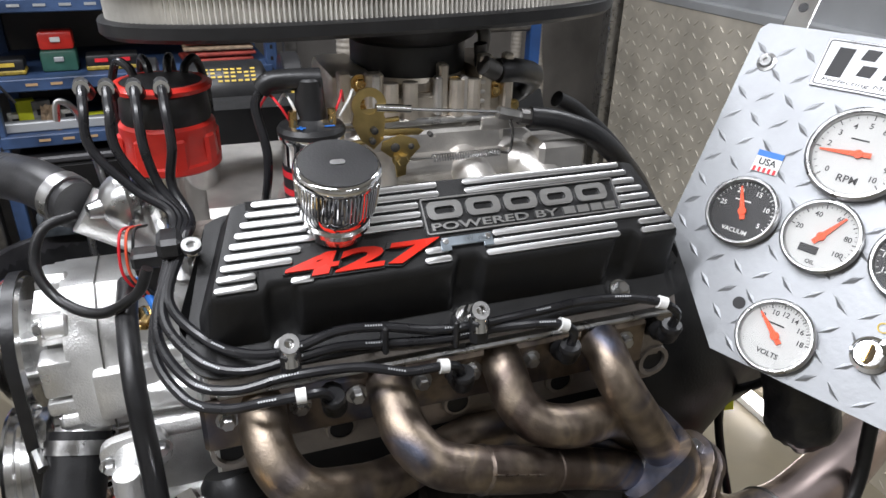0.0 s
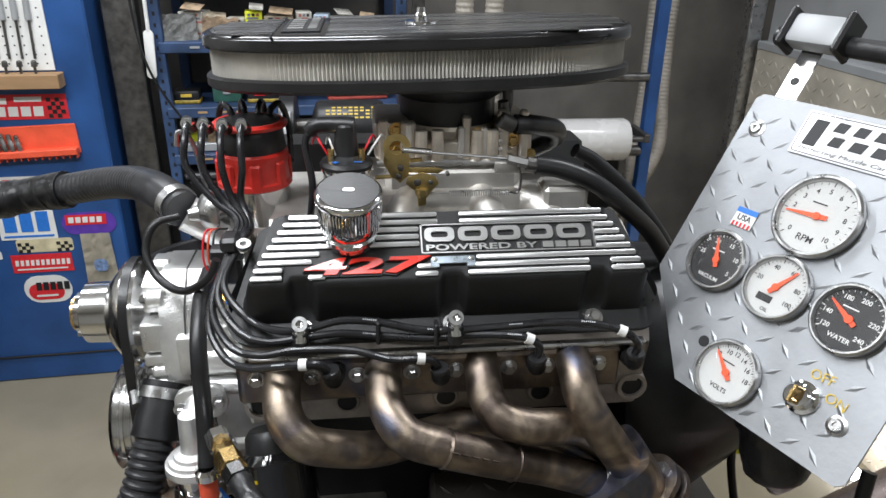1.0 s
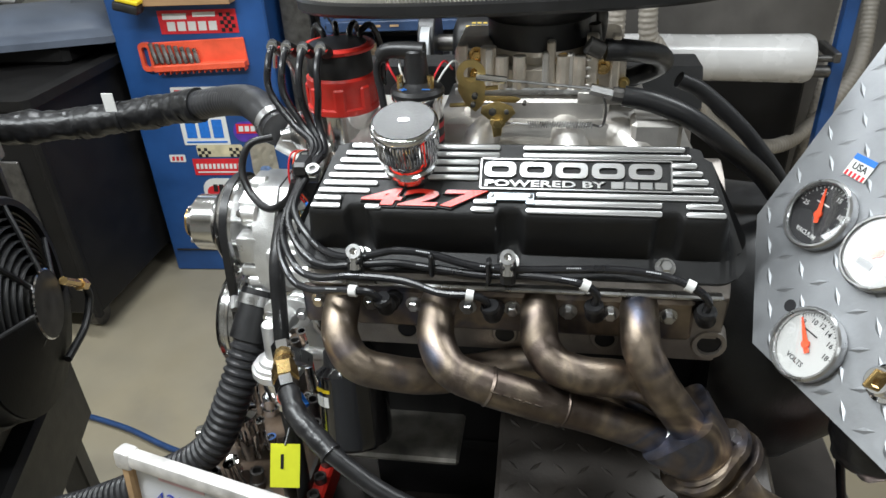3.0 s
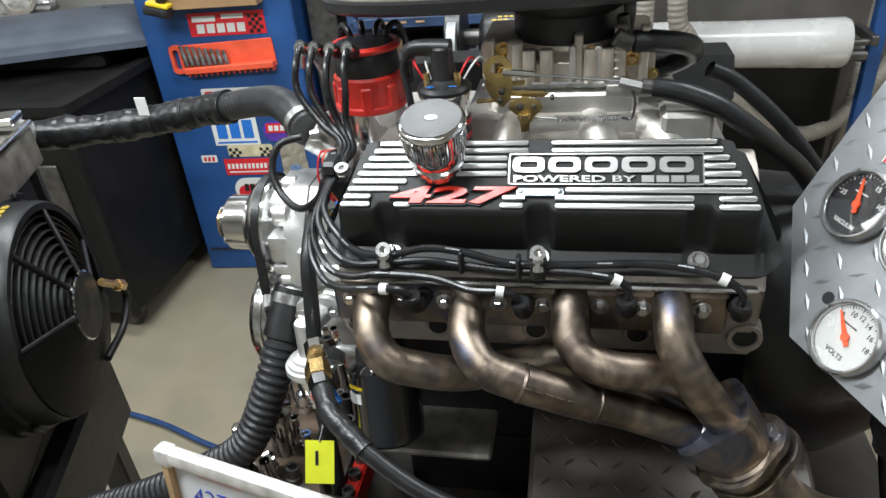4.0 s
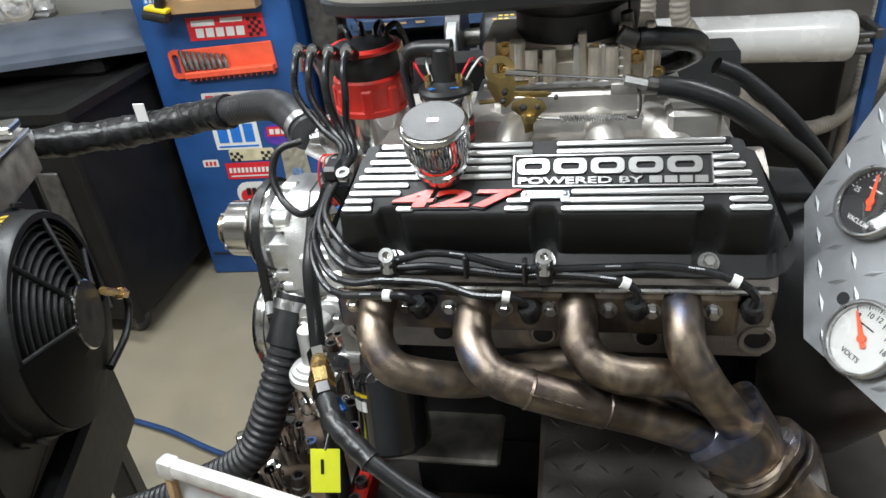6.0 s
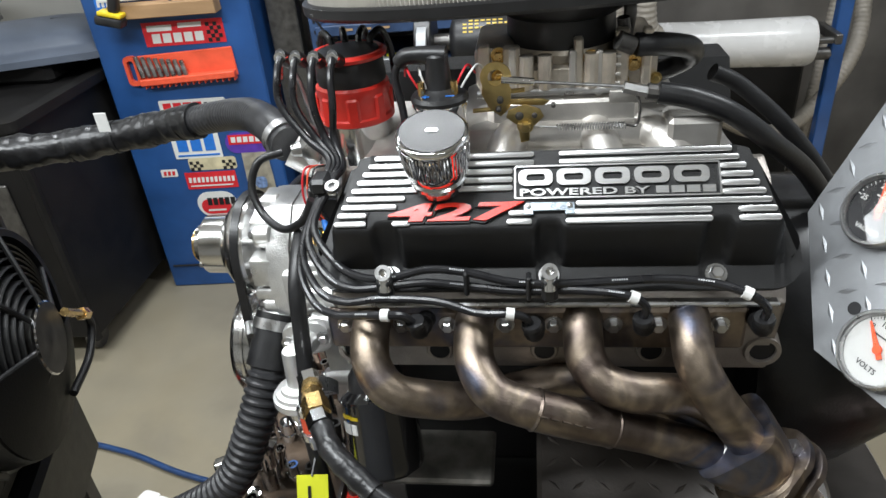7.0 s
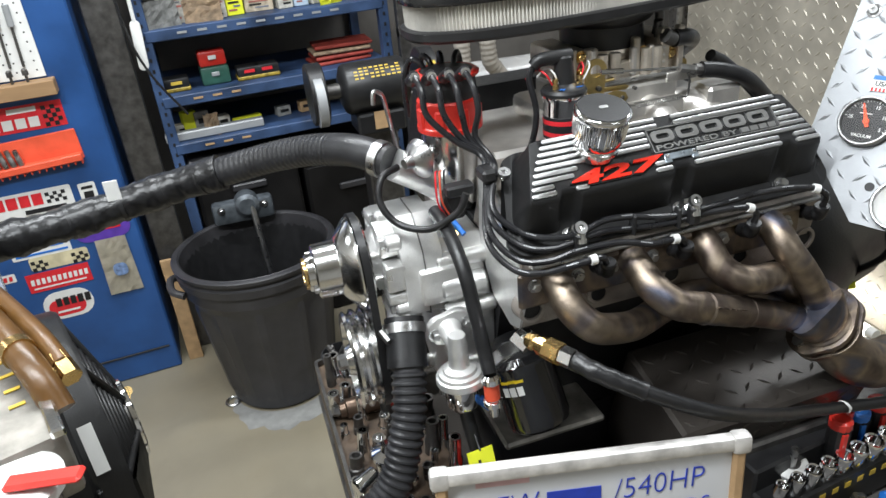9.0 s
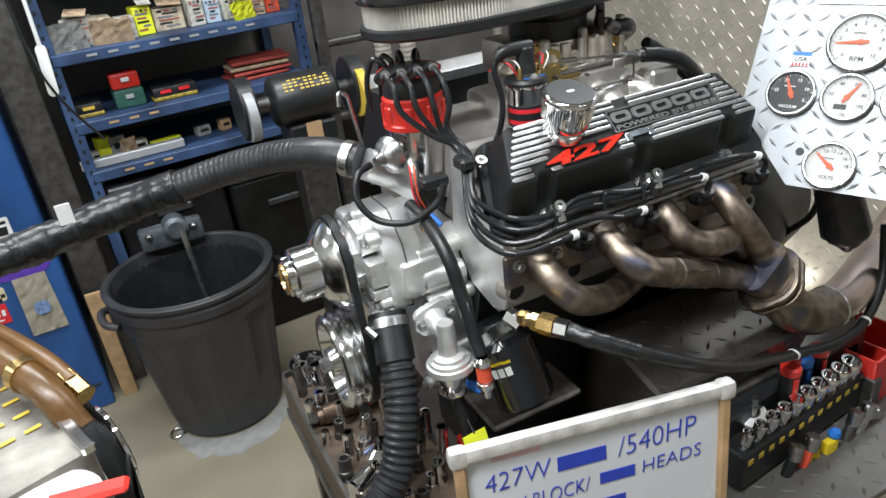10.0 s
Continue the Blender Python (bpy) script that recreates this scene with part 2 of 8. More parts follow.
def spline(pts, per=8):
    P = [Vector(p) for p in pts]
    P = [2 * P[0] - P[1]] + P + [2 * P[-1] - P[-2]]
    out = []
    for i in range(1, len(P) - 2):
        a, b, c, d = P[i - 1:i + 3]
        for k in range(per):
            t = k / per
            out.append(0.5 * (2 * b + (c - a) * t + (2 * a - 5 * b + 4 * c - d) * t * t + (3 * b - a - 3 * c + d) * t ** 3))
    out.append(P[-2])
    return out


def tube(pts, r, seg=14, per=8, bm=None, rad=None, cap=True):
    """A tube along a smooth line; rad(s) scales its radius by the length s."""
    bm = bm or bmesh.new()
    P = spline(pts, per) if per else [Vector(p) for p in pts]
    s, up, rings = 0.0, None, []
    for i, p in enumerate(P):
        d = (P[min(i + 1, len(P) - 1)] - P[max(i - 1, 0)]).normalized()
        if i:
            s += (p - P[i - 1]).length
        if up is None:
            up = d.orthogonal().normalized()
        up = (up - d * up.dot(d)).normalized()
        side = d.cross(up)
        k = r * (rad(s) if rad else 1)
        rings.append([bm.verts.new(p + k * (math.cos(2 * math.pi * j / seg) * up + math.sin(2 * math.pi * j / seg) * side)) for j in range(seg)])
    for a, b in zip(rings, rings[1:]):
        for j in range(seg):
            bm.faces.new((a[j], a[(j + 1) % seg], b[(j + 1) % seg], b[j]))
    if cap:
        bm.faces.new(rings[0][::-1])
        bm.faces.new(rings[-1])
    return bm


def ribbed(pts, r, pitch=0.012, depth=0.14, seg=16, bm=None):
    """A corrugated hose."""
    P = spline(pts, 30)
    L = sum((b - a).length for a, b in zip(P, P[1:]))
    n = int(L / pitch * 4)
    out, acc, i = [P[0]], 0.0, 0
    want = L / n
    for a, b in zip(P, P[1:]):
        seglen = (b - a).length
        while acc + seglen >= want * (i + 1) and i < n:
            i += 1
            out.append(a.lerp(b, (want * i - acc) / max(seglen, 1e-9)))
        acc += seglen
    bm = bm or bmesh.new()
    k = [0]

    def rad(s):
        k[0] += 1
        return 1 + (depth / 2 if (k[0] // 2) % 2 else -depth / 2)
    return tube(out, r, seg, 0, bm, rad)


def prism(poly, m, h, bm=None, bevel=0.0):
    """A flat polygon in the xy plane of m, h thick along its z."""
    bm = bm or bmesh.new()
    lo = [bm.verts.new(m @ Vector((x, y, 0))) for x, y in poly]
    hi = [bm.verts.new(m @ Vector((x, y, h))) for x, y in poly]
    n = len(poly)
    bm.faces.new(lo[::-1])
    top = bm.faces.new(hi)
    for i in range(n):
        bm.faces.new((lo[i], lo[(i + 1) % n], hi[(i + 1) % n], hi[i]))
    if bevel:
        bmesh.ops.bevel(bm, geom=list(top.edges), offset=bevel, segments=2, profile=0.5, affect="EDGES")
    return bm


def rrect(w, h, r, n=4, cx=0.0, cy=0.0):
    out = []
    for sx, sy, a0 in ((1, 1, 0), (-1, 1, 90), (-1, -1, 180), (1, -1, 270)):
        for k in range(n + 1):
            a = radians(a0 + 90 * k / n)
            out.append((cx + sx * (w / 2 - r) + r * math.cos(a), cy + sy * (h / 2 - r) + r * math.sin(a)))
    return out


def ring_prism(outer, inner, m, h, bm=None):
    """A raised outline: the area between two loops of as many points."""
    bm = bm or bmesh.new()
    n = len(outer)
    V = [[bm.verts.new(m @ Vector((x, y, z))) for x, y in loop] for loop in (outer, inner) for z in (0, h)]
    ol, oh, il, ih = V
    for i in range(n):
        j = (i + 1) % n
        bm.faces.new((ol[i], ol[j], oh[j], oh[i]))
        bm.faces.new((il[j], il[i], ih[i], ih[j]))
        bm.faces.new((oh[i], oh[j], ih[j], ih[i]))
    return bm


def words(name, body, size, m, material, parent, extrude=0.0004, align="CENTER", shear=0.0, bold=0.0, sx=1.0, label=""):
    cu = bpy.data.curves.new(name, "FONT")
    cu.body, cu.size, cu.align_x, cu.align_y, cu.extrude, cu.shear, cu.offset = body, size, align, "CENTER", extrude, shear, bold
    cu.resolution_u = 3
    ob = bpy.data.objects.new(name, cu)
    scene.collection.objects.link(ob)
    me = bpy.data.meshes.new_from_object(ob.evaluated_get(bpy.context.evaluated_depsgraph_get()))
    bpy.data.objects.remove(ob)
    me.transform(m @ Matrix.Diagonal((sx, 1, 1, 1)))
    me.materials.clear()
    me.materials.append(material)
    out = new(name, me)
    out.parent = parent
    out.matrix_parent_inverse = parent.matrix_world.inverted()
    if label:
        out["label"] = label
    return out


def fit_words(name, body, w, h, m, material, parent, **k):
    """Writing stretched to a given width and height, centred on m."""
    ob = words(name, body, 0.02, Matrix(), material, parent, **k)
    co = [v.co for v in ob.data.vertices]
    x0, x1, y0, y1 = min(c.x for c in co), max(c.x for c in co), min(c.y for c in co), max(c.y for c in co)
    ob.data.transform(m @ Matrix.Diagonal((w / (x1 - x0), h / (y1 - y0), 1, 1)) @ Matrix.Translation((-(x0 + x1) / 2, -(y0 + y1) / 2, 0)))
    return ob


def bars(cells, m, h=0.0004):
    bm = bmesh.new()
    for x, y, w, hh in cells:
        box((x, y, h / 2), (w, hh, h), m, bm=bm)
    return bm


def basis(o, ex, ey):
    ex, ey = Vector(ex).normalized(), Vector(ey).normalized()
    ez = ex.cross(ey).normalized()
    ey = ez.cross(ex)
    return Matrix(((ex.x, ey.x, ez.x, o[0]), (ex.y, ey.y, ez.y, o[1]), (ex.z, ey.z, ez.z, o[2]), (0, 0, 0, 1)))


def hexbolt(p, axis, r=0.007, h=0.006, bm=None):
    bm = lathe(p, axis, [(0, r * 1.5), (0.0015, r * 1.5)], 14, bm)
    return lathe(Vector(p) + Vector(axis).normalized() * 0.0015, axis, [(0, r), (h * 0.8, r), (h, r * 0.8)], 6, bm)


def lugs(bm, m, w, h, pitch, length, height, keep=None):
    """Raised diamond treads, turned by turns, on the xy plane of m."""
    nx, ny = int(w / pitch), int(h / pitch)
    for i in range(nx):
        for j in range(ny):
            x, y = (i + 0.5) * pitch, (j + 0.5) * pitch
            if keep and not keep(x, y):
                continue
            a = radians(40 if (i + j) % 2 else -40)
            c, s = math.cos(a), math.sin(a)
            L, W = length / 2, length / 7
            base = [bm.verts.new(m @ Vector((x + c * u - s * v, y + s * u + c * v, 0))) for u, v in ((L, 0), (0, W), (-L, 0), (0, -W))]
            ridge = [bm.verts.new(m @ Vector((x + c * u, y + s * u, height))) for u in (L * 0.45, -L * 0.45)]
            bm.faces.new((base[0], base[1], ridge[1], ridge[0]))
            bm.faces.new((base[1], base[2], ridge[1]))
            bm.faces.new((base[2], base[3], ridge[0], ridge[1]))
            bm.faces.new((base[3], base[0], ridge[0]))
    return bm


# ---- the room ----
def slab(name, c, s, material, m=None, label="", bevel=0.0):
    return tagged(part(name, box(c, s, m, bevel), material), label, "wall" if "wall" in name else name.split("_")[0], kind="structure")


slab("floor", (0, 0, -0.05), (9, 9, 0.1), CONCRETE, None, "tan sealed concrete workshop floor with scuffs")
slab("wall_north", (0.87, 2.45, 1.35), (4.24, 0.12, 2.9), DARK_WALL, ROOM, "dark grey-brown wall behind the shelving")
slab("wall_northwest", (-2.125, 2.45, 1.35), (1.75, 0.12, 2.9), WALL_PAINT, ROOM, "pale painted wall behind the bin")
slab("wall_west", (-2.75, 0, 1.35), (0.12, 7, 2.9), WALL_PAINT, ROOM, "pale painted workshop wall")
slab("wall_east", (2.9, 0, 1.35), (0.12, 7, 2.9), WALL_PAINT, ROOM, "pale painted workshop wall")
slab("wall_south", (0, -3.3, 1.35), (6, 0.12, 2.9), WALL_PAINT, ROOM, "pale painted workshop wall")
slab("ceiling", (0, 0, CEIL + 0.06), (7, 7.4, 0.12), CEILING_PAINT, None, "white painted workshop ceiling")


def cabinet():
    m = ROOM @ pose(-1.065, 1.695, 0)
    c = thing("tool_cabinet", m.translation, "tall blue painted steel cabinet covered with stickers", "cabinet")
    part("body", box((-0.005, 0.25, 0.95), (0.545, 0.50, 1.9), m, 0.006), BLUE, c)
    part("kick_panel", box((-0.005, -0.004, 0.10), (0.50, 0.006, 0.006), m, 0.001), INK_BLACK, c, "dark seam above the kick panel")
    return c, m


CAB, CABM = cabinet()


def trash_can():
    c = thing("trash_can", (-0.55, 1.40, 0), "open black ribbed plastic trash can on the floor", "trash can")
    prof = [(0.0, 0.165), (0.012, 0.178), (0.045, 0.182), (0.06, 0.1835), (0.15, 0.1935), (0.25, 0.205), (0.35, 0.2165), (0.375, 0.219), (0.40, 0.222), (0.43, 0.238), (0.47, 0.240), (0.475, 0.250), (0.50, 0.252), (0.505, 0.244), (0.53, 0.246), (0.535, 0.238), (0.53, 0.232), (0.43, 0.215), (0.03, 0.165), (0.025, 0.02)]
    bm = lathe((-0.55, 1.40, 0), UP, prof, 64)
    for v in bm.verts:
        if 0.05 < v.co.z < 0.38:
            d = Vector((v.co.x + 0.55, v.co.y - 1.40, 0))
            a = math.atan2(d.y, d.x)
            k = 1 + (0.020 if math.cos(a * 11) > 0.1 else -0.036)
            v.co.x, v.co.y = -0.55 + d.x * k, 1.40 + d.y * k
    part("bin", bm, CAN, c, smooth=25)
    part("liner", lathe((-0.55, 1.40, 0), UP, [(0.524, 0.2315), (0.50, 0.2275), (0.43, 0.2120), (0.30, 0.195), (0.040, 0.160), (0.036, 0.02)], 48, cap=False), PLASTIC, c, "glossy black bag lining")
    part("rim", lathe((-0.55, 1.40, 0.520), UP, [(-0.004, 0.248), (0.0, 0.256), (0.010, 0.257), (0.014, 0.250), (0.014, 0.240), (0.008, 0.234)], 64, cap=False), CAN, c, "rolled rim")
    for sy in (-1, 1):
        part("handle", tube([(-0.55 + sy * 0.235, 1.33, 0.44), (-0.55 + sy * 0.270, 1.36, 0.45), (-0.55 + sy * 0.275, 1.44, 0.45), (-0.55 + sy * 0.238, 1.47, 0.44)], 0.012, 10), CAN, c)
    return c


trash_can()


def shelf_unit():
    m = ROOM @ pose(-0.62, 1.79, 0)
    c = thing("shelf_unit", m.translation, "blue steel shelving with small boxes and parts", "shelf")
    for x in (0.0, 0.78):
        for y in (0.0, 0.42):
            part("post", box((x, y, 0.95), (0.035, 0.035, 1.9), m, 0.002), SHELF_BLUE, c)
    for z in (0.795, 0.955, 1.165, 1.45):
        part("shelf", box((0.39, 0.21, z - 0.02), (0.78, 0.46, 0.035), m, 0.003), SHELF_BLUE, c, "blue steel shelf with a worn front lip")
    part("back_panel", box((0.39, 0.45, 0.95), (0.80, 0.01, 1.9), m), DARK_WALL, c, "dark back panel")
    return c, m


SHELF, SHELFM = shelf_unit()


def side_wall():
    m = basis((1.42, 0.0, 0), (0, 1, 0), (0, 0, 1))
    p = thing("diamond_plate_partition", (1.42, 1.0, 0), "dull diamond plate clad partition with a steel frame", "partition", kind="structure")
    part("panel", box((1.45, 0.72, 0.555), (0.04, 2.5, 1.11)), DPLATE_DULL, p)
    bm = bmesh.new()
    lugs(bm, pose(1.4295, 1.97, 0, 90, 0, -90), 2.4, 1.1, 0.042, 0.034, 0.0022)
    part("tread", bm, DPLATE_DULL, p)
    part("top_rail", box((1.45, 0.72, 1.125), (0.05, 2.5, 0.03), None, 0.003), GREY_METAL, p)
    part("upper_panel", box((1.48, 0.72, 1.75), (0.03, 2.5, 1.22)), GREY_METAL, p, "smooth grey upper panel")
    part("post", box((1.42, 2.02, 0.95), (0.06, 0.06, 1.9), None, 0.004), STEEL, p, "galvanised frame post")


side_wall()


def wheeled_bin():
    c = thing("wheeled_bin", (-1.75, 1.42, 0), "black wheeled bin with a domed slate grey lid", "bin")
    bm = box((-1.79, 1.53, 0.475), (0.62, 0.76, 0.77), None, 0.02)
    part("body", bm, BIN_BLACK, c)
    part("rim", ring_prism(rrect(0.66, 0.80, 0.03, 4, -1.79, 1.53), rrect(0.56, 0.70, 0.03, 4, -1.79, 1.53), pose(0, 0, 0.845), 0.03), BIN_BLACK, c, "rolled black rim")
    part("corner_post", box((-1.490, 1.155, 0.46), (0.030, 0.030, 0.74), None, 0.008), BIN_BLACK, c)
    part("front_panel", box((-1.80, 1.146, 0.42), (0.46, 0.012, 0.52), None, 0.004), DARK_STEEL, c, "scuffed dark front panel")
    # lid: two domed steps over an oval foot
    part("collar", box((-1.82, 1.71, 0.895), (0.46, 0.34, 0.08), None, 0.02), BIN_BLACK, c)
    m = pose(-1.870, 1.700, 0.922, 0, 0, 21)
    rings, bm = [], bmesh.new()
    for inset, z in ((0.02, 0.0), (0.0, 0.004), (0.0, 0.026), (0.012, 0.032), (0.050, 0.036), (0.062, 0.046), (0.075, 0.066), (0.11, 0.082), (0.17, 0.093), (0.23, 0.098)):
        rings.append([bm.verts.new(m @ Vector((x, y, z + 0.010 * math.cos(x * 5)))) for x, y in rrect(0.86 - 2 * inset, 0.52 - 2 * inset, 0.13 - inset * 0.4, 8)])
    for a, b in zip(rings, rings[1:]):
        for i in range(len(a)):
            bm.faces.new((a[i], a[(i + 1) % len(a)], b[(i + 1) % len(a)], b[i]))
    bm.faces.new(rings[0][::-1])
    bm.faces.new(rings[-1])
    lid = part("lid", bm, GREY_LID, c, "domed slate grey lid", smooth=50)
    part("lid_handle", box((-0.30, -0.262, 0.012), (0.16, 0.03, 0.022), m, 0.006), GREY_LID, lid)
    for x in (-1.56, -2.0):
        for y in (1.24, 1.82):
            part("caster", rod((x - 0.015, y, 0.045), (x + 0.015, y, 0.045), 0.045, 18), DARK_STEEL, c)
            part("caster_fork", box((x, y, 0.08), (0.04, 0.03, 0.05), None, 0.004), STEEL, c)
    b = thing("plastic_bag", (-2.2, 2.0, 0.95), "crumpled clear plastic bag with a coiled hose lying on the lid", "bag")
    bm = bmesh.new()
    bmesh.ops.create_icosphere(bm, subdivisions=4, radius=1)
    for v in bm.verts:
        k = 1 + 0.22 * noise.noise(v.co * 2.3) + 0.10 * noise.noise(v.co * 6.0)
        v.co = Vector((-2.17, 1.99, 1.035)) + Vector((v.co.x * 0.125, v.co.y * 0.09, max(v.co.z, -0.8) * 0.105)) * k
    part("bag", bm, CLEAR_BAG, b, smooth=0)
    part("coil", tube([(-2.13 + 0.06 * math.cos(radians(q)), 1.90 + 0.02 * math.sin(radians(q)), 1.02 + 0.035 * math.sin(radians(q)) + q * 0.00002) for q in range(0, 1081, 30)], 0.007, 8, 0), CONDUIT, b, "coiled grey hose")
    k = thing("cardboard_sheet", (-1.68, 1.98, 0), "brown cardboard sheet behind the bin", "cardboard")
    part("sheet", box((-1.60, 1.99, 0.44), (0.22, 0.012, 0.88), pose(0, 0, 0), 0.002), CARD, k)


wheeled_bin()


def film_roll():
    c = thing("film_roll", (0.5, 1.58, 0.9), "roll of white plastic film on a wall bar", "roll")
    part("film", lathe((0.20, 1.60, 0.868), (1, 0, -0.012), [(0, 0.060), (0.004, 0.069), (0.10, 0.070), (0.30, 0.068), (0.46, 0.070), (0.585, 0.072), (0.598, 0.066), (0.60, 0.030)], 36), FILM, c)
    part("bar", rod((0.02, 1.60, 0.868), (0.86, 1.60, 0.860), 0.01), DARK_STEEL, c)


film_roll()

# ---- the engine ----
ENG = thing("engine", (0, 0.24, 0.72), "V8 engine with black finned valve covers and bare steel headers", "engine")
BANK = basis((0, 0.015, 1.149), (1, 0, 0), (0, 0.743, 0.669))   # x rearwards, y up the slope of the cover, z out of it


def smooth_step(a):
    a = max(0.0, min(1.0, a))
    return a * a * (3 - 2 * a)


def valve_cover():
    bm = bmesh.new()
    xs = sorted({round(x, 4) for x in [sg * q for sg in (-1, 1) for q in (0.192, 0.197, 0.202, 0.206, 0.210, 0.213, 0.216, 0.219, 0.222, 0.225, 0.228, 0.232, 0.236, 0.239, 0.241)]
                 + [d + k * 0.0035 for d in (-0.160, 0.0, 0.157) for k in range(-7, 8)]})
    rows = []
    for x in xs:
        e = max(abs(x - 0.0005) - 0.213, 0) / 0.013
        drop = -0.047 * smooth_step(e) ** 0.8 if e < 1 else -0.047
        dip = max(smooth_step((0.015 - abs(x - d)) / 0.006) for d in (-0.160, 0.0, 0.157))
        cr = min(max(abs(x) - 0.192, 0), 0.0235)
        rnd = 0.024 - math.sqrt(0.024 ** 2 - cr ** 2)
        u0 = 0.008 * dip + rnd * 0.25 - 0.003
        fl = min(max(abs(x) - 0.212, 0), 0.0295)
        out = 0.030 - math.sqrt(0.030 ** 2 - fl ** 2)
        prof = [(-0.052 + out, -0.056), (-0.052 + out, -0.047), (-0.029 + 0.003 * dip + out, -0.046), (u0 - 0.022 + 0.003 * dip, -0.036),
                (u0 - 0.004, -0.006), (u0, -0.001), (u0 + 0.004, 0), (0.030, 0), (0.060, 0), (0.0775 - rnd * 0.3, -0.0005), (0.0795 - rnd * 0.3, -0.004),
                (0.082 - rnd * 0.3, -0.036), (0.083, -0.046), (0.090 - out * 0.4, -0.047), (0.090 - out * 0.4, -0.056)]
        rows.append([bm.verts.new(BANK @ Vector((x * (1 - 0.13 * max(0, min(u, 0.085)) / 0.085) if abs(x) > 0.18 else x, u, min(n, drop - 0.0001 * (0 if n < -0.04 else 1)) if n > -0.0465 else n))) for u, n in prof])
    for a, b in zip(rows, rows[1:]):
        for i in range(len(a) - 1):
            bm.faces.new((a[i], a[i + 1], b[i + 1], b[i]))
    bm.faces.new(rows[0])
    bm.faces.new(rows[-1][::-1])
    vc = part("valve_cover", bm, BLACK_CRINKLE, ENG, "black crinkle-coated finned valve cover", smooth=50)
    # milled fins, with a recess for the badge and gaps over the bolts
    pitch, wid, hgt = 0.0087, 0.0058, 0.0026
    for k in range(9):
        u = 0.0035 + k * pitch
        end = 0.2105 - 0.0375 * (k / 8) ** 1.25
        spans = [(-end, end)]
        cuts = []
        if k < 2:
            cuts = [(-0.178, -0.152), (-0.016, 0.016), (0.150, 0.173)]
        if 3 <= k < 7:
            cuts = [(-0.034, 0.160)]
        if k >= 7:
            cuts = [(-0.013, 0.011)]
        if 1 <= k < 4:
            cuts.append((-0.164 + 0.008 * k, -0.046 + 0.008 * k))
        if k == 0:
            cuts.append((-0.134, -0.040))
        if k == 2:
            cuts.append((-0.024, 0.026))
        for a, b in cuts:
            nxt = []
            for s, e in spans:
                if b <= s or a >= e:
                    nxt.append((s, e))
                else:
                    if a - s > 0.006:
                        nxt.append((s, a))
                    if e - b > 0.006:
                        nxt.append((b, e))
            spans = nxt
        for s, e in spans:
            bmf = prism(rrect(e - s, wid, wid * 0.42, 3, (s + e) / 2, u), BANK, hgt, bevel=0.0006)
            part("fin", bmf, MILLED, vc)
    # raised badge: blocky shapes in the letters' sizes
    bm = ring_prism(rrect(0.193, 0.0345, 0.002, 2, 0.064, 0.0435), rrect(0.190, 0.0315, 0.001, 2, 0.064, 0.0435), BANK, 0.0026)
    part("badge_frame", bm, MILLED, vc)
    for i in range(5):
        cx = -0.012 + i * 0.0365
        o, inn = rrect(0.0325, 0.0170, 0.0060, 5, cx, 0.0482), rrect(0.0185, 0.0070, 0.003, 5, cx, 0.0482)
        part("badge_shape", ring_prism(o, inn, BANK, 0.0028), MILLED, vc, "raised milled block shape")
    fit_words("badge_writing", "POWERED BY", 0.122, 0.0072, BANK @ pose(0.034, 0.0330, 0.0012), MILLED, vc, extrude=0.0012, bold=0.0004)
    for i in range(4):
        part("badge_bar", bars([(0.1065 + 0.0142 * i, 0.0330, 0.0118, 0.0072)], BANK, 0.0024), MILLED, vc)
    # the red number
    nm = BANK @ pose(-0.0895, 0.0138, 0.0)
    fit_words("number_outline", "427", 0.136, 0.0230, nm @ pose(0, 0, 0.0010), BLACK_CRINKLE, vc, extrude=0.0016, shear=0.16, bold=0.0012)
    fit_words("number", "427", 0.133, 0.0190, nm @ pose(0, 0, 0.0030), RED_PAINT, vc, extrude=0.0016, shear=0.16, bold=0.0007, label="glossy red raised number")
    lp = part("latch_plate", box((0.001, 0.0175, 0.0036), (0.046, 0.0085, 0.0016), BANK, 0.0006), BLUE_ZINC, vc, "small blue zinc bracket plate")
    for sx in (-0.019, 0.020):
        part("tab", box((sx, 0.0145, 0.0036), (0.009, 0.010, 0.0014), BANK, 0.0005), BLUE_ZINC, lp)
        part("rivet", lathe(BANK @ Vector((sx, 0.0182, 0.0042)), BANK.to_3x3() @ Vector((0, 0, 1)), [(0, 0.0030), (0.0012, 0.0026), (0.0016, 0.001)], 12), STEEL, lp)
    # bolts and wire looms
    for x, tall in ((-0.160, 1), (0.0, 1), (0.160, 0)):
        p = BANK @ Vector((x, -0.0375, -0.046))
        part("bolt", hexbolt(p, BANK.to_3x3() @ Vector((0, 0, 1)), 0.007, 0.008 + 0.012 * tall), STEEL, vc)
        if tall:
            part("loom_bracket", box((x, -0.045, -0.030), (0.014, 0.012, 0.018), BANK, 0.003), POLISHED, vc)
    return vc


VC = valve_cover()


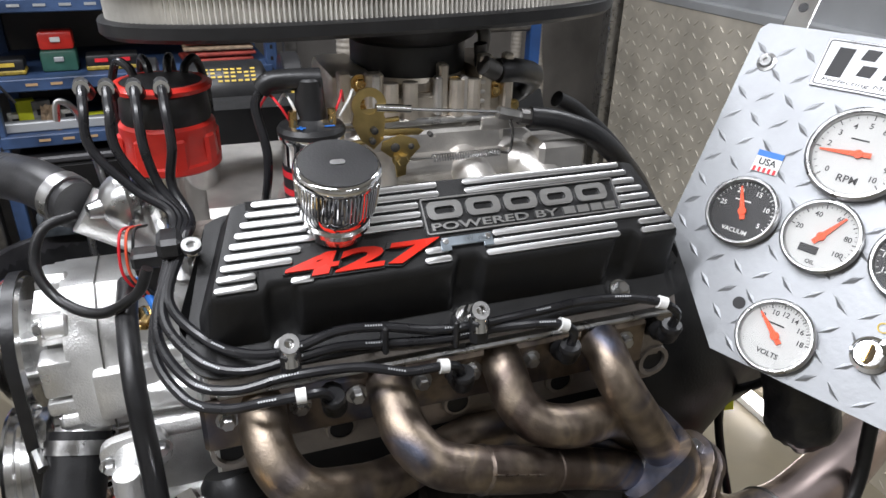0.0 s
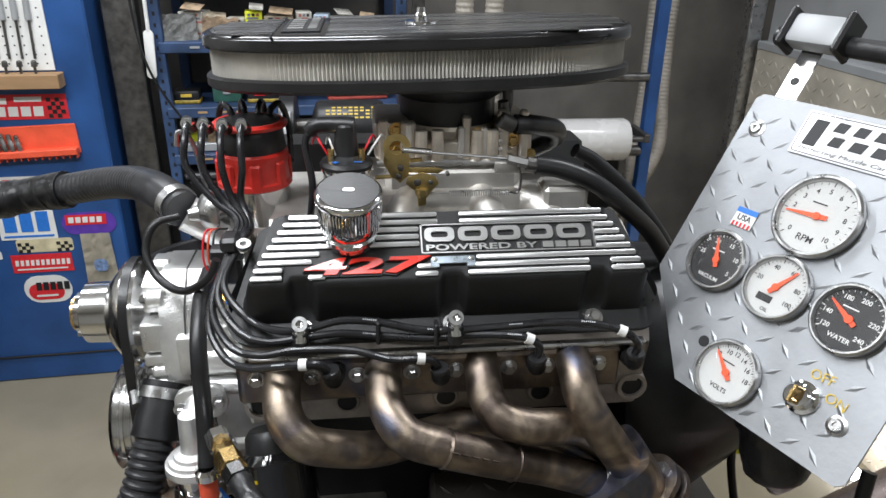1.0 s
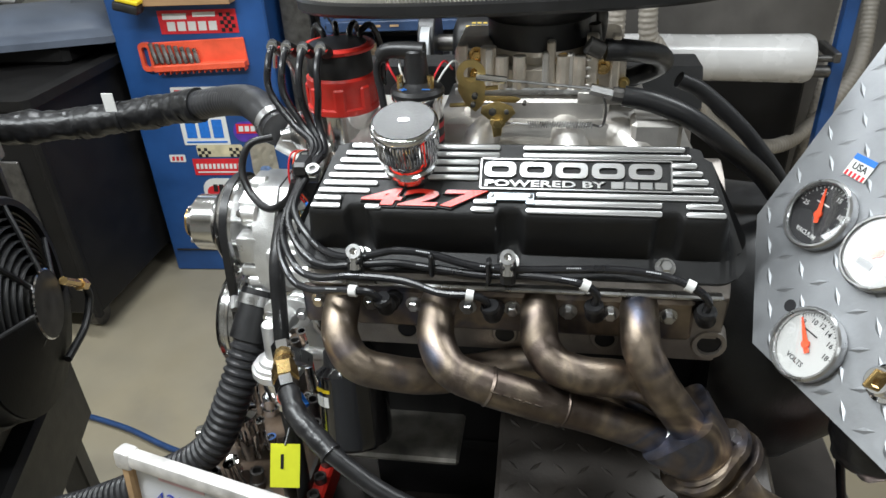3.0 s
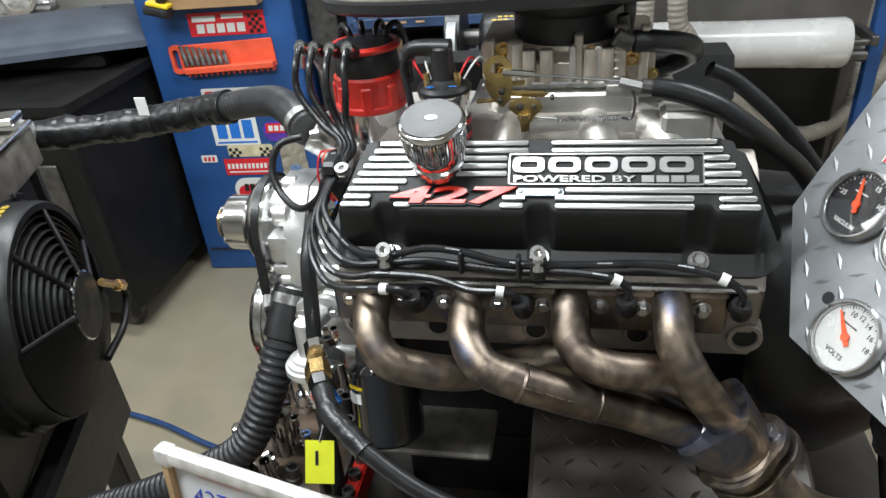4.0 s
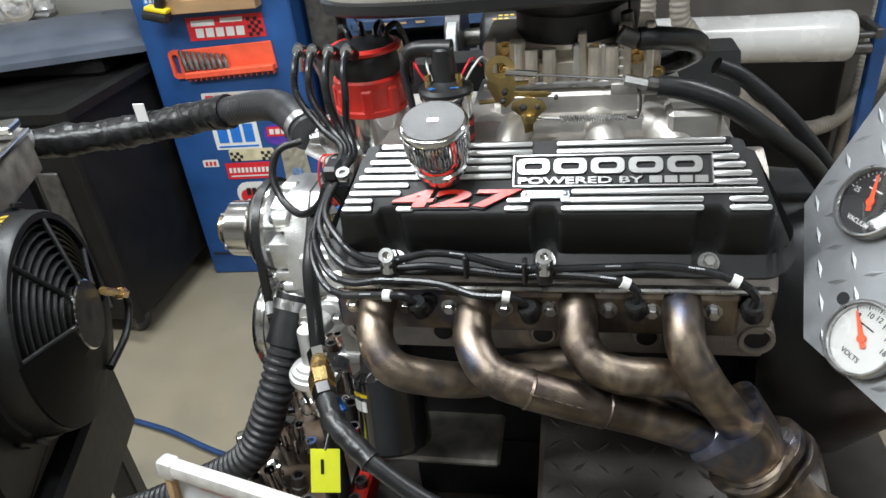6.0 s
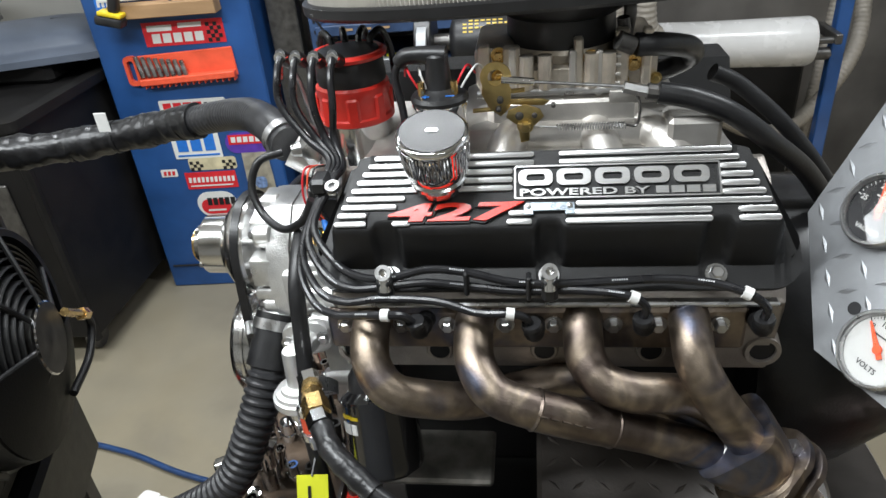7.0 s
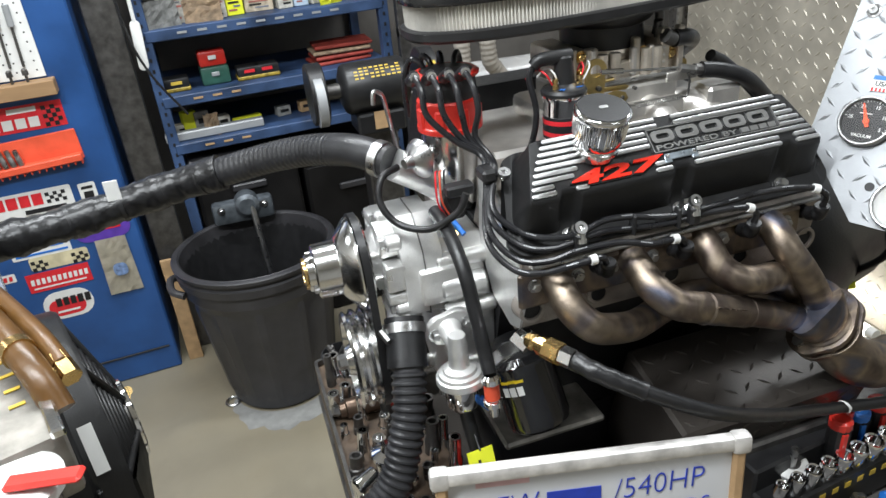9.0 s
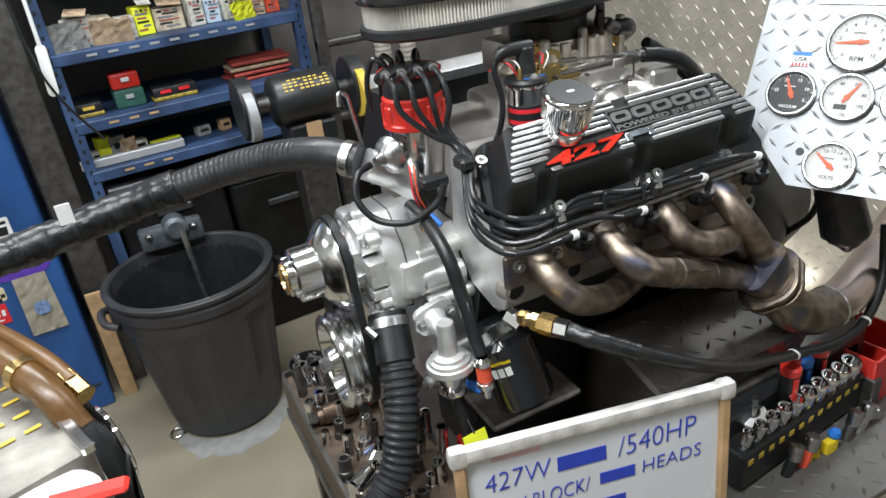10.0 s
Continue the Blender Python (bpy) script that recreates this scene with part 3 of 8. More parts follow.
def breather():
    b = BANK @ Vector((-0.107, 0.0495, 0.0))
    ax = Vector((0, -0.29, 0.957))
    prof = [(0.012, 0.029), (0.014, 0.0318), (0.019, 0.0340), (0.024, 0.0350), (0.030, 0.0356), (0.058, 0.0375), (0.0605, 0.0384), (0.063, 0.0385), (0.0665, 0.0376), (0.068, 0.0350), (0.0682, 0.030)]
    prof = [(h * 0.9, r * 0.91) for h, r in prof]
    br = part("breather", lathe(b, ax, prof, 64), CHROME, ENG, "chrome push-in breather cap", smooth=60)
    fr = basis(b, (1, 0, 0), (0, 0.957, 0.29))
    for k in range(64):
        q = radians(k * 360 / 64)
        part("screen_rib", rod(fr @ Vector((0.0322 * math.cos(q), 0.0322 * math.sin(q), 0.026)), fr @ Vector((0.0340 * math.cos(q), 0.0340 * math.sin(q), 0.051)), 0.0008, 5), CHROME, br)
    part("neck", lathe(b, ax, [(-0.006, 0.0245), (0.003, 0.0245), (0.004, 0.0285), (0.008, 0.0285), (0.010, 0.0265), (0.014, 0.0265)], 36), POLISHED, br, "polished neck")
    # the black disc paints in the dark ceiling reflection of the metal top
    part("top_disc", lathe(b + ax * 0.0612, ax, [(0, 0.0315), (0.0008, 0.0310)], 40), PLASTIC, br, "cap top, black for the dark ceiling it mirrors")
    part("emblem", prism(rrect(0.012, 0.006, 0.0028, 4), basis(b + ax * 0.0621, (1, 0, 0), (0, 0.957, 0.29)), 0.0006), MILLED, br)


breather()


def head_and_block():
    yz = lambda poly, x0, x1: prism([(y, z) for y, z in poly], basis((x0, 0, 0), (0, 1, 0), (0, 0, 1)), x1 - x0, bevel=0.004)
    hd = part("cylinder_head", yz([(0.016, 1.073), (0.010, 1.060), (0.018, 1.052), (0.020, 1.015), (0.026, 0.965), (0.055, 0.945), (0.12, 0.96), (0.20, 1.04), (0.140, 1.160), (0.11, 1.150)], -0.225, 0.228), HEAD_METAL, ENG, "heat-stained cast aluminium cylinder head")
    for x in (-0.214, 0.218):
        part("boss", lathe((x, 0.040, 0.992), (0, -1, 0), [(0, 0.021), (0.022, 0.018), (0.022, 0.0135), (0.016, 0.0125)], 22, cap=False), HEAD_METAL, hd, "cast mounting ear with a bolt hole")
        # no hole is cut: a black disc paints the shade inside the ear
        part("bolt_hole_shade", lathe((x, 0.0235, 0.992), (0, -1, 0), [(0, 0.0128), (0.0015, 0.0128)], 18), INK_BLACK, hd, "black disc for the shade inside a bolt hole")
    for x in (-0.118, -0.005, 0.106):
        part("boss", lathe((x, 0.036, 0.993), (0, -1, 0), [(0, 0.0165), (0.0170, 0.0150), (0.0185, 0.0135), (0.0185, 0.0110)], 22, cap=False), HEAD_METAL, hd, "cast boss with a bolt hole")
        # flat black disc again in place of the boss's shaded bore
        part("bolt_hole_shade", lathe((x, 0.0205, 0.993), (0, -1, 0), [(0, 0.0112), (0.0020, 0.0112)], 18), INK_BLACK, hd, "black disc for the shade inside a bolt hole")
    part("front_face", prism([(0.022, 1.068), (0.016, 1.00), (0.030, 0.962), (0.06, 0.95), (0.12, 0.965), (0.165, 1.03), (0.148, 1.168), (0.118, 1.160)][::-1], basis((-0.2285, 0, 0), (0, 1, 0), (0, 0, 1)), 0.004), CAST, hd, "bright machined front face of the head")
    blk = part("block", yz([(0.10, 0.97), (0.155, 0.78), (0.16, 0.66), (0.33, 0.66), (0.335, 0.78), (0.39, 0.97), (0.30, 1.05), (0.18, 1.05)], -0.225, 0.235), PLASTIC, ENG, "black painted engine block")
    part("far_valve_cover", yz([(0.36, 1.20), (0.42, 1.20), (0.50, 1.08), (0.46, 1.05), (0.33, 1.15)], -0.235, 0.24), BLACK_CRINKLE, ENG, "second black valve cover")
    part("far_head", yz([(0.33, 1.15), (0.46, 1.05), (0.46, 0.96), (0.36, 0.95), (0.29, 1.04)], -0.225, 0.228), HEAD_METAL, ENG)
    part("oil_pan", box((0.0, 0.245, 0.61), (0.45, 0.19, 0.14), None, 0.02, seg=2), PLASTIC, ENG, "black oil pan")
    part("bell_housing", lathe((0.235, 0.245, 0.87), (1, 0, 0), [(0, 0.19), (0.02, 0.20), (0.12, 0.19), (0.20, 0.15), (0.28, 0.13)], 36), RUBBER, ENG, "black bell housing at the rear")


head_and_block()

PORTS = (-0.184, -0.075, 0.034, 0.138)


def headers():
    lines = [[(-0.184, 0.024, 1.042), (-0.186, -0.002, 1.034), (-0.182, -0.030, 1.014), (-0.162, -0.046, 0.992), (-0.128, -0.038, 0.974), (-0.085, -0.022, 0.958), (-0.03, 0.004, 0.950), (0.03, 0.020, 0.950), (0.11, 0.012, 0.935), (0.190, -0.016, 0.900)],
             [(-0.075, 0.024, 1.044), (-0.077, -0.004, 1.038), (-0.074, -0.036, 1.022), (-0.056, -0.061, 1.005), (-0.022, -0.067, 0.992), (0.037, -0.058, 0.965), (0.096, -0.045, 0.937), (0.150, -0.038, 0.911), (0.190, -0.036, 0.893)],
             [(0.034, 0.024, 1.044), (0.033, 0.0, 1.037), (0.036, -0.024, 1.016), (0.052, -0.041, 1.002), (0.080, -0.047, 0.995), (0.110, -0.040, 0.988), (0.140, -0.026, 0.972), (0.172, -0.014, 0.942), (0.200, -0.012, 0.908)],
             [(0.138, 0.024, 1.046), (0.137, -0.004, 1.040), (0.140, -0.030, 1.018), (0.157, -0.044, 0.988), (0.177, -0.046, 0.958), (0.198, -0.044, 0.926), (0.210, -0.042, 0.905)]]
    hd = part("exhaust_header", box((-0.02, 0.014, 1.028), (0.43, 0.010, 0.052), None, 0.004), HEADER_STEEL, ENG, "bare heat-tinted steel tube header")
    for ln in lines:
        part("primary_tube", tube(ln, 0.0202, 22, 8), HEADER_STEEL, hd)
    a, b = Vector((0.174, -0.031, 0.934)), Vector((0.220, -0.037, 0.880))
    d = (b - a).normalized()
    # collector: a pinched square mouth that runs out into a round neck
    cm = basis(a, Vector((0.75, 0.0, 0.66)), Vector((0, 1, 0)))
    bm, rings = bmesh.new(), []
    for h, w, q in ((0.012, 0.044, 0.42), (0.020, 0.045, 0.5), (0.045, 0.042, 0.72), (0.064, 0.0395, 1.0), (0.073, 0.0395, 1.0)):
        rings.append([bm.verts.new(a + d * h + cm.to_3x3() @ Vector((w * math.copysign(abs(math.cos(u)) ** q, math.cos(u)), w * 0.92 * math.copysign(abs(math.sin(u)) ** q, math.sin(u)), 0))) for u in [2 * math.pi * k / 32 for k in range(32)]])
    for r0, r1 in zip(rings, rings[1:]):
        for k in range(32):
            bm.faces.new((r0[k], r0[(k + 1) % 32], r1[(k + 1) % 32], r1[k]))
    bm.faces.new(rings[0][::-1])
    bm.faces.new(rings[-1])
    part("collector", bm, HEADER_STEEL, hd, "welded square-mouthed collector")
    for P, q in ((lines[1], 0.172), (lines[3], 0.198)):
        P = spline(P, 10)
        k = min(range(1, len(P) - 1), key=lambda i: abs(P[i].x - q))
        part("weld_bead", lathe(P[k], P[k + 1] - P[k], [(-0.005, 0.0200), (-0.002, 0.0224), (0.002, 0.0222), (0.005, 0.0200)], 22), STEEL, hd, "rough bright weld")
    fm = basis(b, Vector((0.70, -0.06, 0.71)), Vector((0.02, 1, 0.05)))
    stad = [(0.033 + 0.024 * math.cos(radians(q)), 0.030 * math.sin(radians(q))) for q in range(-75, 76, 15)] + [(0.046 * math.cos(radians(q)), 0.048 * math.sin(radians(q))) for q in range(60, 121, 15)] + [(-0.033 + 0.024 * math.cos(radians(q)), 0.030 * math.sin(radians(q))) for q in range(105, 256, 15)] + [(0.046 * math.cos(radians(q)), 0.048 * math.sin(radians(q))) for q in range(240, 301, 15)]
    part("collector_flange", prism(stad, fm @ pose(0, 0, -0.002), 0.008, bevel=0.001), HEADER_STEEL, hd, "welded collector flange")
    part("pipe_flange", prism(stad, fm @ pose(0, 0, -0.022), 0.008, bevel=0.001), HEADER_STEEL, hd)
    part("weld_bead", lathe(b - d * 0.004, d, [(-0.003, 0.0400), (0, 0.0430), (0.003, 0.0400)], 30), HEADER_STEEL, hd, "bright weld bead")
    for sx in (-0.042, 0.042):
        part("flange_bolt", rod(fm @ Vector((sx, 0, -0.035)), fm @ Vector((sx, 0, 0.014)), 0.005, 8), STEEL, hd)
        part("nut", lathe(fm @ Vector((sx, 0, 0.006)), fm.to_3x3() @ Vector((0, 0, 1)), [(0, 0.009), (0.007, 0.009)], 6), STEEL, hd)
    # weld sleeve and weld beads
    for ln, s in ((lines[1], 33), (lines[1], 43)):
        P = spline(ln, 8)
        part("weld_bead", lathe(P[s], P[s + 1] - P[s], [(-0.0028, 0.0200), (0, 0.0220), (0.0028, 0.0200)], 22), HEADER_STEEL, hd)
    P = spline(lines[1], 8)
    part("stamped_sleeve", tube(P[33:44], 0.0209, 22, 0), HEADER_STEEL, hd, "stamped sleeve between two welds")
    return hd


HDR = headers()


def exhaust_pipe():
    e = part("exhaust_elbow", tube([(0.221, -0.037, 0.878), (0.238, -0.042, 0.850), (0.266, -0.051, 0.814), (0.312, -0.055, 0.788), (0.366, -0.050, 0.778)], 0.037, 26, 8), HEADER_STEEL, ENG, "brown heat-tinted exhaust elbow")
    part("exhaust_pipe", tube([(0.362, -0.0505, 0.7785), (0.410, -0.044, 0.775), (0.50, -0.018, 0.777), (0.625, 0.030, 0.774), (0.831, 0.112, 0.76)], 0.0365, 26, 8), STRAW_STEEL, ENG, "bright straw-tinted steel exhaust pipe")
    part("weld_ring", lathe((0.364, -0.0503, 0.778), (1, 0.12, -0.1), [(-0.003, 0.037), (0, 0.039), (0.003, 0.037)], 28), STEEL, e)


exhaust_pipe()


def air_cleaner():
    m = pose(-0.012, 0.272, 1.312, 0, -1.5, 0)
    L, W = 0.535, 0.225

    def oval(l, w, n=20):
        out, q = [], 2 / 2.6
        for k in range(4 * n):
            a = 2 * math.pi * k / (4 * n)
            c, s = math.cos(a), math.sin(a)
            out.append((l / 2 * math.copysign(abs(c) ** q, c), w / 2 * math.copysign(abs(s) ** q, s)))
        return out

    def stack(levels, nn=20):
        bm = bmesh.new()
        rings = [[bm.verts.new(m @ Vector((x, y, z))) for x, y in oval(L - 2 * i, W - 2 * i, nn)] for i, z in levels]
        for a, b in zip(rings, rings[1:]):
            n = len(a)
            for i in range(n):
                bm.faces.new((a[i], a[(i + 1) % n], b[(i + 1) % n], b[i]))
        bm.faces.new(rings[0][::-1])
        bm.faces.new(rings[-1])
        return bm

    ac = part("air_cleaner", stack([(0.03, -0.004), (0.004, 0.0), (0.0, 0.004), (0.0, 0.014), (0.004, 0.016), (0.01, 0.016)]), PLASTIC, ENG, "oval air cleaner with black base and lid")
    bm = stack([(0.012, 0.014), (0.012, 0.046)])
    # pleats
    ov = oval(L - 0.018, W - 0.018, 20)
    pts = []
    for i in range(len(ov)):
        a, b = Vector(ov[i]), Vector(ov[(i + 1) % len(ov)])
        n = max(1, int((b - a).length / 0.0022))
        pts += [a.lerp(b, k / n) for k in range(n)]
    n = len(pts)
    lo, hi = [], []
    for i, p in enumerate(pts):
        t = (pts[(i + 1) % n] - pts[i - 1]).normalized()
        q = p + Vector((t.y, -t.x)) * (0.0022 if i % 2 else -0.0022)
        lo.append(bm.verts.new(m @ Vector((q.x, q.y, 0.014))))
        hi.append(bm.verts.new(m @ Vector((q.x, q.y, 0.048))))
    for i in range(n):
        bm.faces.new((lo[i], lo[(i + 1) % n], hi[(i + 1) % n], hi[i]))
    part("filter_element", bm, PAPER_FILTER, ac, "dusty pleated paper filter", smooth=0)
    lid = part("lid", stack([(0.004, 0.047), (0.0005, 0.048), (0.0, 0.050), (0.0, 0.060), (0.002, 0.0635), (0.007, 0.0655), (0.012, 0.066)]), LID_BLACK, ac, "black lid with polished ribs", smooth=60)
    for k in range(9):
        y = -0.092 + k * 0.023
        e = L / 2 * (1 - abs(2 * y / W) ** 2.6) ** (1 / 2.6) - 0.012
        part("rib", prism(rrect(e + 0.115, 0.017, 0.003, 2, (e - 0.115) / 2, y), m @ pose(0, 0, 0.0655), 0.0018, bevel=0.0008), LID_RIB, lid)
        part("rib", prism(rrect(e - 0.175, 0.017, 0.003, 2, -(e + 0.175) / 2, y), m @ pose(0, 0, 0.0655), 0.0018, bevel=0.0008), LID_RIB, lid)
    part("badge", box((-0.145, 0, 0.0670), (0.045, 0.13, 0.003), m, 0.001), INK_BLACK, lid, "black badge with raised bars")
    for c in [(-0.152, -0.05 + 0.022 * i, 0.018, 0.015) for i in range(5)] + [(-0.132, -0.056 + 0.0125 * i, 0.010, 0.008) for i in range(10)]:
        part("badge_bar", bars([c], m @ pose(0, 0, 0.0684), 0.0015), MILLED, lid)
    part("wing_nut", lathe(m @ Vector((0, 0, 0.0655)), UP, [(0, 0.022), (0.004, 0.021), (0.005, 0.008), (0.011, 0.009), (0.014, 0.006), (0.020, 0.005)], 18), CHROME, lid)
    part("neck", lathe((0.02, 0.262, 1.262), UP, [(0, 0.062), (0.03, 0.062), (0.036, 0.072), (0.050, 0.080)], 28), PLASTIC, ac)
    return ac


air_cleaner()


def intake_and_carb():
    yz = lambda poly, x0, x1: prism([(y, z) for y, z in poly], basis((x0, 0, 0), (0, 1, 0), (0, 0, 1)), x1 - x0, bevel=0.004)
    im = part("intake_manifold", yz([(0.128, 1.150), (0.150, 1.166), (0.19, 1.160), (0.31, 1.160), (0.345, 1.166), (0.36, 1.150), (0.30, 1.06), (0.19, 1.06)], -0.205, 0.20), CAST_DULL, ENG, "cast aluminium intake manifold")
    part("plenum", box((0.03, 0.25, 1.170), (0.26, 0.17, 0.040), None, 0.012, seg=2), CAST_DULL, im)
    part("carb_pad", box((0.02, 0.25, 1.20), (0.17, 0.14, 0.035), None, 0.008), CAST_DULL, im)
    for x in (-0.135, -0.05, 0.07, 0.15):
        part("runner", tube([(x, 0.125, 1.140), (x * 0.85, 0.165, 1.170), (x * 0.5 + 0.01, 0.22, 1.180)], 0.021, 14, 5), CAST_DULL, im)
    part("coolant_neck_block", box((0.155, 0.165, 1.180), (0.055, 0.05, 0.042), None, 0.005), CAST_DULL, im)
    ca = part("carburettor", box((0.02, 0.255, 1.232), (0.135, 0.125, 0.032), None, 0.004), CARB_METAL, ENG, "dull silver four-barrel carburettor")
    part("bowl", box((-0.055, 0.255, 1.245), (0.045, 0.11, 0.05), None, 0.008, seg=2), CARB_METAL, ca)
    part("bowl", box((0.100, 0.255, 1.245), (0.045, 0.11, 0.05), None, 0.008, seg=2), CARB_METAL, ca)
    part("air_horn", lathe((0.02, 0.262, 1.245), UP, [(0, 0.062), (0.012, 0.064), (0.02, 0.060)], 28), CARB_METAL, ca)
    for x in (-0.02, 0.0, 0.05, 0.068):
        part("boss", rod((x, 0.188, 1.225), (x, 0.188, 1.262), 0.008, 10), CARB_METAL, ca)
    for x in (0.085, 0.12):
        for z in (1.228, 1.262):
            part("screw", hexbolt((x, 0.199, z), (0, -1, 0), 0.0045, 0.004), ZINC, ca)
    for x, w, z0, z1 in ((-0.066, 0.012, 1.215, 1.275), (-0.036, 0.018, 1.22, 1.272), (0.036, 0.010, 1.215, 1.278), (0.082, 0.014, 1.215, 1.285), (0.108, 0.010, 1.22, 1.285)):
        part("casting_rib", box((x, 0.194, (z0 + z1) / 2), (w, 0.014, z1 - z0), None, 0.002), CARB_METAL, ca)
    part("throttle_shaft", rod((-0.075, 0.184, 1.222), (0.115, 0.184, 1.222), 0.004, 10), STEEL, ca)
    for x, z in ((-0.050, 1.238), (-0.050, 1.262), (0.050, 1.255), (0.095, 1.247)):
        part("plug_screw", hexbolt((x, 0.196, z), (0, -1, 0), 0.006, 0.006), BRASS, ca)
    part("vent_tube", tube([(0.090, 0.225, 1.270), (0.092, 0.222, 1.300), (0.084, 0.235, 1.312)], 0.007, 12, 4), DARK_STEEL, ca)
    return ca


CARB = intake_and_carb()


def distributor():
    c = Vector((-0.232, 0.247, 0))
    d = part("distributor", lathe(c + Vector((0, 0, 1.06)), UP, [(0, 0.028), (0.03, 0.030), (0.05, 0.036), (0.09, 0.043), (0.12, 0.044)], 30), POLISHED, ENG, "billet distributor with a red cap")
    cap = part("cap", lathe(c + Vector((0, 0, 1.180)), UP, [(0, 0.045), (0.002, 0.0475), (0.008, 0.0475), (0.010, 0.045), (0.030, 0.0440), (0.034, 0.0455), (0.044, 0.0450), (0.047, 0.042)], 30), RED_CAP, d)
    for k in range(8):
        a = radians(k * 45 + 10)
        part("cap_tower_rib", box((0.0445, 0, 1.200), (0.006, 0.016, 0.034), Matrix.Translation(c) @ pose(0, 0, 0, 0, 0, math.degrees(a)), 0.003), RED_CAP, cap)
    # black colour on the towers stands for the shadow below the wires
    part("cap_tower_block", lathe(c + Vector((0, 0, 1.225)), UP, [(0, 0.041), (0.006, 0.0425), (0.030, 0.0405), (0.036, 0.036)], 24), PLASTIC, d, "tower ring blackened for the shadow of the wires")
    part("retainer", lathe(c + Vector((0, 0, 1.257)), UP, [(0, 0.046), (0.004, 0.047), (0.007, 0.043), (0.007, 0.038), (0.003, 0.036)], 24), RED_CAP, d, "red wire retainer")
    part("retainer_centre", lathe(c + Vector((0, 0, 1.257)), UP, [(0, 0.038), (0.007, 0.037), (0.010, 0.020)], 24), PLASTIC, d, "dark centre of the cap")
    for k in range(4):
        a = radians(52 + 28 * k)
        q = c + Vector((0.034 * math.cos(a), 0.034 * math.sin(a), 1.262))
        o = Vector((math.cos(a), math.sin(a), 0))
        part("far_wire", tube([q, q + Vector((0, 0, 0.010)) + o * 0.006, q + Vector((0, 0, 0.012)) + o * 0.022, q + Vector((0, 0, -0.02)) + o * 0.034, q + Vector((0, 0, -0.07)) + o * 0.034], 0.0042, 10, 5), WIRE, d, "black wire to the far cylinders")
    return d


DIST = distributor()


def coil():
    c = Vector((-0.110, 0.130, 0))
    k = part("ignition_coil", lathe(c + Vector((0, 0, 1.150)), UP, [(0, 0.024), (0.003, 0.0275), (0.080, 0.0275), (0.083, 0.0295), (0.088, 0.0295)], 28), CHROME, ENG, "chrome ignition coil with a black top")
    part("top", lathe(c + Vector((0, 0, 1.237)), UP, [(0, 0.030), (0.004, 0.0305), (0.008, 0.028), (0.010, 0.020), (0.014, 0.0145), (0.036, 0.0125), (0.047, 0.0120), (0.049, 0.010)], 24), PLASTIC, k, "black moulded coil top")
    part("band", lathe(c + Vector((0, 0, 1.180)), UP, [(0, 0.0279), (0.030, 0.0279)], 28), INK_BLACK, k, "dark label band")
    for q in (0.004, 0.020):
        part("label_stripe", lathe(c + Vector((0, 0, 1.180 + q)), UP, [(0, 0.0282), (0.006, 0.0282)], 28), INK_RED, k)
    part("boot", tube([c + Vector((0.010, 0, 1.283)), c + Vector((-0.012, 0.002, 1.284)), c + Vector((-0.032, 0.004, 1.283)), c + Vector((-0.040, 0.006, 1.276))], 0.0098, 14, rad=lambda s: 1.06 - 4 * s), RUBBER, k, "black rubber coil boot")


coil()


